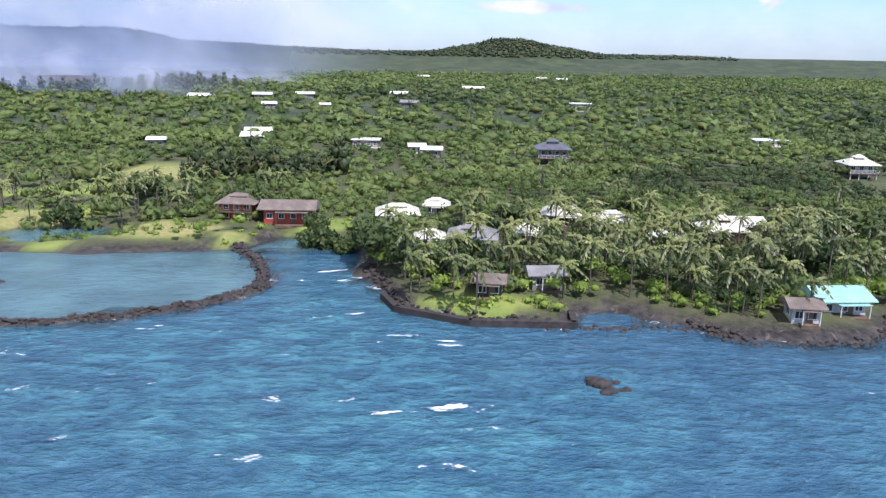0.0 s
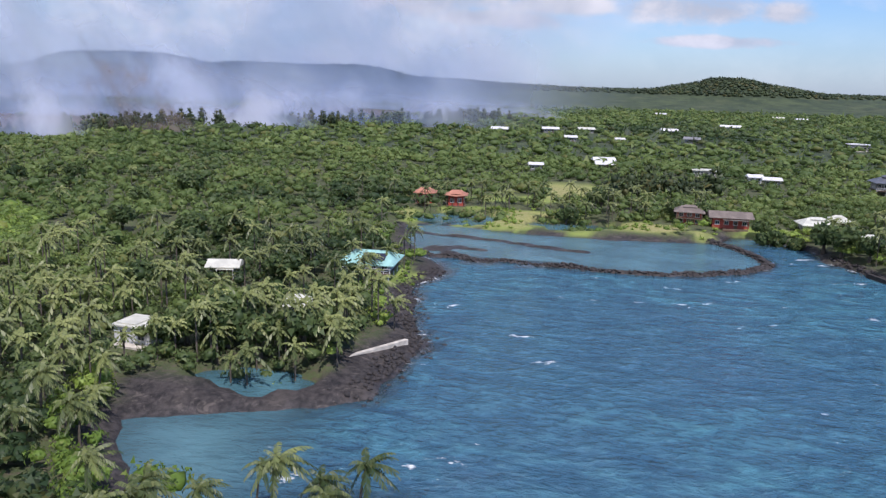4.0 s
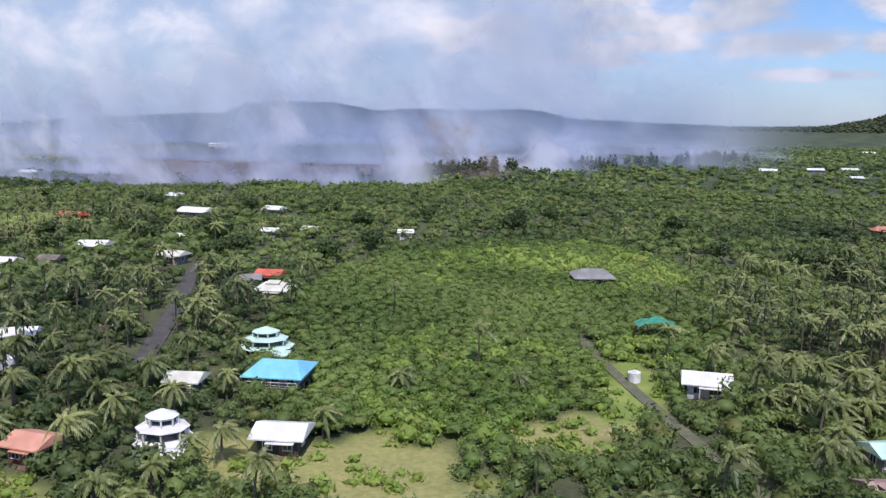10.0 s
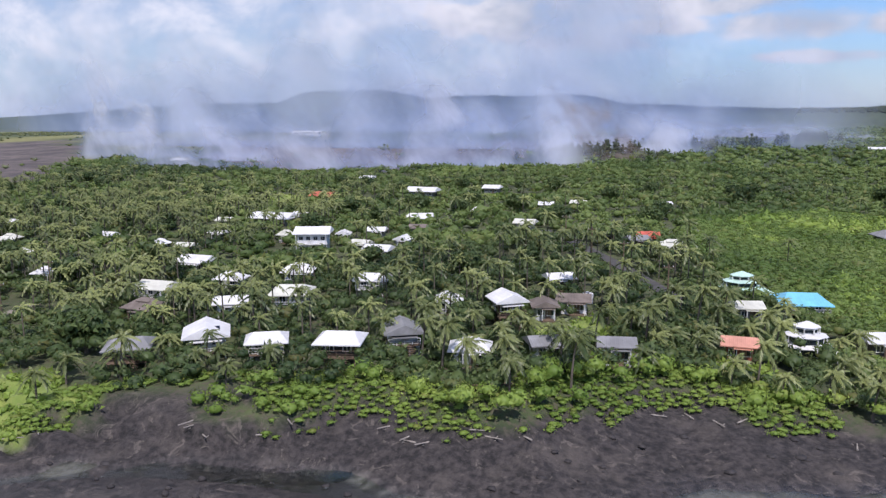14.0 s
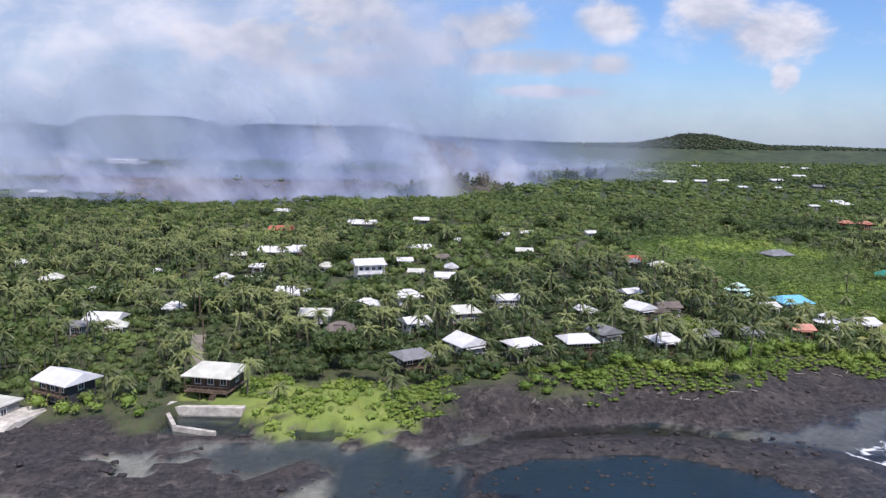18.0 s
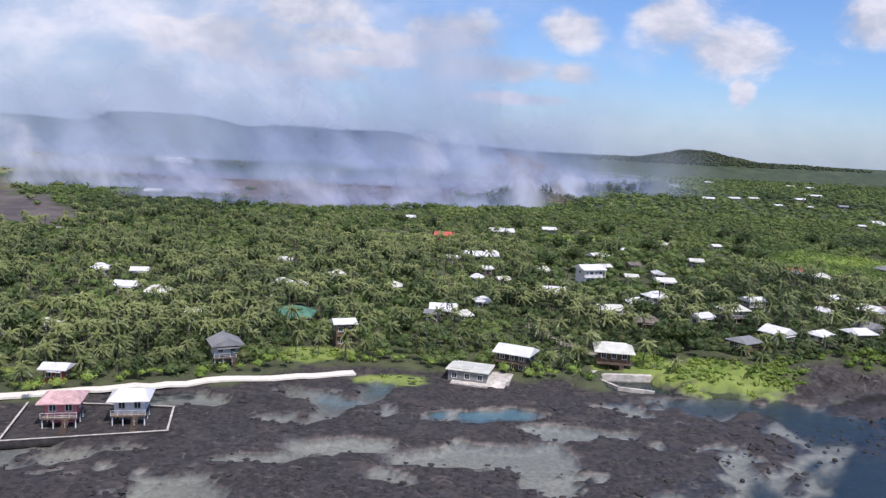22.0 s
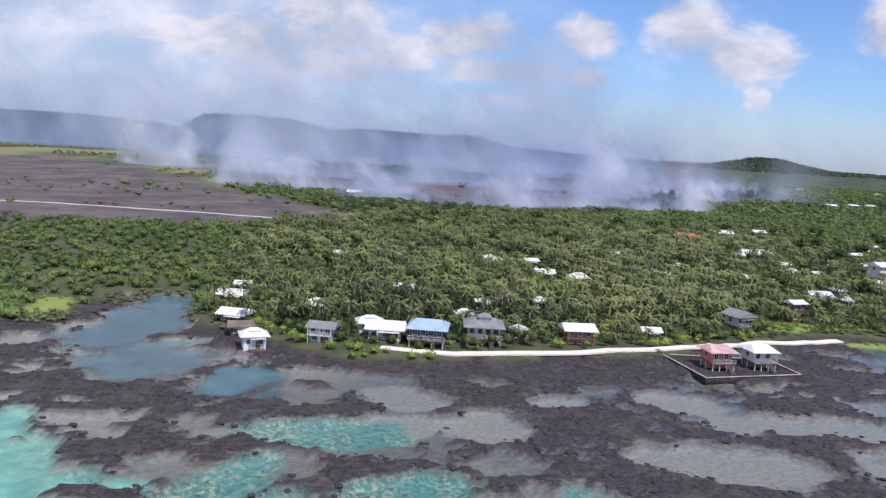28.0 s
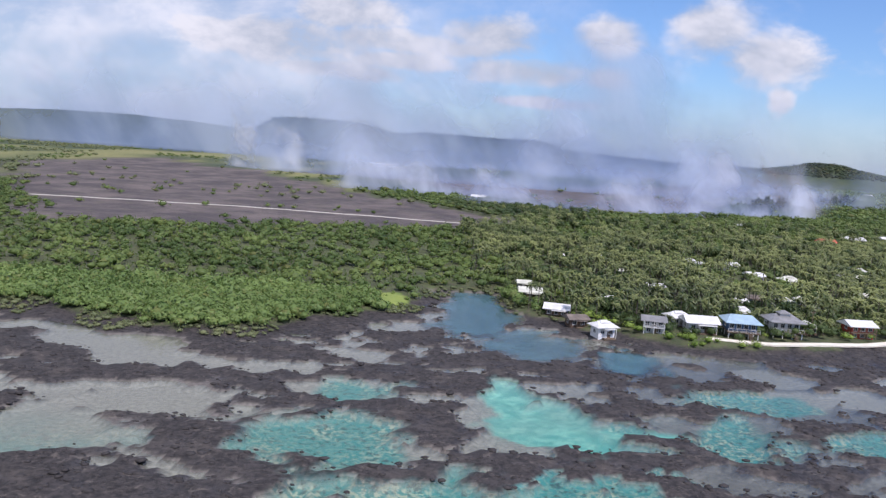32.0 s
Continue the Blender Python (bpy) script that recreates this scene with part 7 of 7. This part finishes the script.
def limbs(seed, r):
    """A short trunk that forks into three limbs."""
    g = np.random.default_rng(seed)
    bm = bmesh.new()
    ends = [((0, 0, -0.4), (0, 0, r * 0.55), 0.13)]
    for i in range(3):
        q = 2.1 * i + g.uniform(0, 1)
        ends.append(((0, 0, r * 0.45), (math.cos(q) * r * 0.5, math.sin(q) * r * 0.5, r * 1.05), 0.07))
    for a, b, w_ in ends:
        lo_, hi_ = [], []
        for k in range(6):
            ca, sa = math.cos(k * math.pi / 3), math.sin(k * math.pi / 3)
            lo_.append(bm.verts.new((a[0] + ca * w_ * r, a[1] + sa * w_ * r, a[2])))
            hi_.append(bm.verts.new((b[0] + ca * w_ * r * 0.55, b[1] + sa * w_ * r * 0.55, b[2])))
        for k in range(6):
            bm.faces.new((lo_[k], lo_[(k + 1) % 6], hi_[(k + 1) % 6], hi_[k]))
        bm.faces.new(hi_)
    me = bpy.data.meshes.new("trunk")
    bm.to_mesh(me)
    bm.free()
    me.materials.append(BARK)
    return me


BROAD = [(broad_crown(70 + s, 3.4), limbs(80 + s, 3.4)) for s in range(4)]
tx, ty = scatter(-300, 420, 100, 400, 19, 88)
ok = (pick.random(tx.size) < 0.42) & (np.exp(-(((tx - 92) / 50) ** 2 + ((ty - 250) / 95) ** 2) ** 2) < 0.3) & (sample(MASK["green"], tx, ty) > 0.6) & (sample(GD, tx, ty) > 6) & ~blocked(tx, ty, 2.5, 4) & (sample(MASK["lawn"], tx, ty) < 0.3)
tx, ty = np.append(tx[ok], [196, 201, 207, 188, 211]), np.append(ty[ok], [249, 248, 249, 247, 252])
tx, ty = np.append(tx, [-48.0, -44.0, -37.0, 293, 298, 303, 305, 309, 314, 318, 279, 272, 292]), np.append(ty, [135.0, 132.0, 138.0, 361, 357, 351, 344, 338, 336, 333, 381, 386, 367])
for a, b in zip(tx, ty):
    root = new("broadleaf_tree")
    k, s = int(pick.integers(4)), float(pick.uniform(0.7, 1.35))
    root.matrix_basis = pose(float(a), float(b), ground_z(a, b), 0, 0, float(pick.uniform(0, 360))) @ Matrix.Scale(s, 4)
    tagged(root, "broad dark green tree with a rounded crown in the scrub", "tree", group="broad trees in the scrub")
    shared("trunk", BROAD[k][1], root)
    shared("crown", BROAD[k][0], root, pose(0, 0, 3.2))

# low growth on the lawns and the marsh
x, y = scatter(-440, 390, 50, 400, 1.7, 45)
keep = (sample(MASK["lawn"], x, y) > 0.5) & (r0.random(x.size) < (0.42 + 0.4 * (np.abs(x - 30) < 110) * (y < 152)) * step(fbm(x, y, 7, 3, 13), 0.38, 0.58) + 0.05 + 0.30 * (np.abs(x - 30) < 110) * (y < 152)) & ~blocked(x, y, 0.3)
x, y = x[keep], y[keep]
rad = r0.uniform(0.35, 0.95, x.size) * np.where(np.abs(x - 30) < 110, 1.3, 1.0)
zz = np.array([ground_z(a, b) for a, b in zip(x, y)]) + rad * 0.3
clumps("marsh_growth", x, y, zz, rad, 0.6, LEAF_BRIGHT, 16, 0.55, "low bright green growth on lawns and marsh", "shrubs", 56)

# ironwoods in front of the fires, and on the cinder cones
ix_ = np.concatenate([r0.uniform(-60, 190, 150), r0.normal(-20, 18, 40), np.linspace(252, 292, 22)])
iy_ = np.interp(ix_, [-100, -20, 66, 205, 250, 252, 292], [470, 600, 715, 850, 850, 424, 440]) - r0.uniform(5, 50, ix_.size) * np.where(ix_ > 249, 0.1, 1)
hh = r0.uniform(5, 12, ix_.size)
iz = np.array([ground_z(a, b) for a, b in zip(ix_, iy_)])
clumps("ironwoods", np.repeat(ix_, 3), np.repeat(iy_, 3), np.concatenate([[z_ + h_ * f for f in (0.3, 0.58, 0.85)] for z_, h_ in zip(iz, hh)]),
       np.concatenate([[h_ * f for f in (0.26, 0.21, 0.12)] for h_ in hh]), 1.25, LEAF_DARK, 22, 0.5, "dark ironwood trees at the edge of the fires", "trees", 54)
hx_, hy_ = scatter(-900, 800, 1150, 1650, 12.5, 77)
kx_, ky_ = scatter(345, 595, 1270, 1510, 7.5, 78)
hx_, hy_ = np.append(hx_, kx_), np.append(hy_, ky_)
hz = np.array([ground_z(a, b) for a, b in zip(hx_, hy_)])
sel = hz > np.where(hx_ > 40, 33, 20)
clumps("hill_forest", hx_[sel], hy_[sel], hz[sel] + 1.5, r0.uniform(3.6, 5.6, sel.sum()), 0.42, LEAF_DARK, 4, 0.45, "dark forest on the distant cinder cones", "forest", 55)

# ---------------------------------------------------------------- smoke
def smoke_sheet(name, line, height, mat, label, wave=3.0):
    """A hanging veil of smoke: a curtain that folds in depth and leans with the wind."""
    cx = sum(p[0] for p in line) / len(line)
    cy = sum(p[1] for p in line) / len(line)
    pts = []
    for (ax, ay), (bx, by) in zip(line[:-1], line[1:]):
        k = max(2, int(math.hypot(bx - ax, by - ay) / 12))
        pts += [(ax + (bx - ax) * t / k, ay + (by - ay) * t / k) for t in range(k)]
    pts.append(line[-1])
    rows, nz = [], 14
    for j in range(nz + 1):
        h_ = height * j / nz
        for i, (x, y) in enumerate(pts):
            f = math.sin(i * 0.83 + j * 0.5) + 0.6 * math.sin(i * 0.31 - j * 0.9)
            rows.append((x - cx, y - cy + wave * f * (0.3 + j / nz), h_ - 1.0))
    n = len(pts)
    q = np.array([(j * n + i, j * n + i + 1, (j + 1) * n + i + 1, (j + 1) * n + i) for j in range(nz) for i in range(n - 1)])
    me = quick_mesh(name, np.array(rows), q, mat)
    me.polygons.foreach_set("use_smooth", np.ones(len(q), bool))
    ob = new(name, me)
    ob.matrix_basis = pose(cx, cy, min(ground_z(x, y) for x, y in pts))
    return tagged(ob, label, "smoke", kind="stuff")


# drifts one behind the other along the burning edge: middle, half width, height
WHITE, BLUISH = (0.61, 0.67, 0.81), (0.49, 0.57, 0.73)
for cx, cy, half, high in ((-320, 540, 105, 56), (-205, 468, 105, 64), (-85, 500, 95, 64), (-5, 625, 90, 66), (75, 740, 85, 54), (160, 828, 80, 42)):
    m = smoke_material("smoke_white", WHITE, 0.92, 0.022, high * 0.66, half, (0.34, 0.80), 3.0 if cx > 100 else 1.0)
    smoke_sheet("smoke", [(cx - half, cy + 12), (cx, cy - 4), (cx + half, cy + 10)], high * (1.35 if cx < 100 else 0.95), m, "dense white smoke rising along the burning edge of the forest", 1.6)
for cx, cy, half, high in ((-170, 680, 400, 86), (10, 905, 250, 62)):
    m = smoke_material("smoke_grey", BLUISH, 0.84, 0.011, high * 0.66, half, (0.22, 0.80), 3.0 if cx > 0 else 1.0)
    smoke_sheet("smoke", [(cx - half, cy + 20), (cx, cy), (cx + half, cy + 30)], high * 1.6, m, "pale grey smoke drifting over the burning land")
# one pale blue sheet of thin smoke that also stands in for distance haze
m = smoke_material("smoke_haze", (0.45, 0.54, 0.69), 0.76, 0.006, 135, 700, (0.10, 0.66))
smoke_sheet("smoke", [(-1080, 1060), (-380, 1020), (320, 1080)], 420, m, "thin smoke and added distance haze before the cinder cones")
smoke_sheet("smoke", [(-45, 566), (0, 561), (45, 568)], 100, smoke_material("smoke_brown", (0.30, 0.25, 0.23), 0.9, 0.04, 75, 44), "brown smoke over burning trees", 3)
smoke_sheet("smoke", [(-550, 728), (-500, 715), (-450, 728)], 150, smoke_material("smoke_plume", (0.74, 0.77, 0.84), 0.85, 0.03, 95, 46), "single thin smoke plume above the lava field", 3)
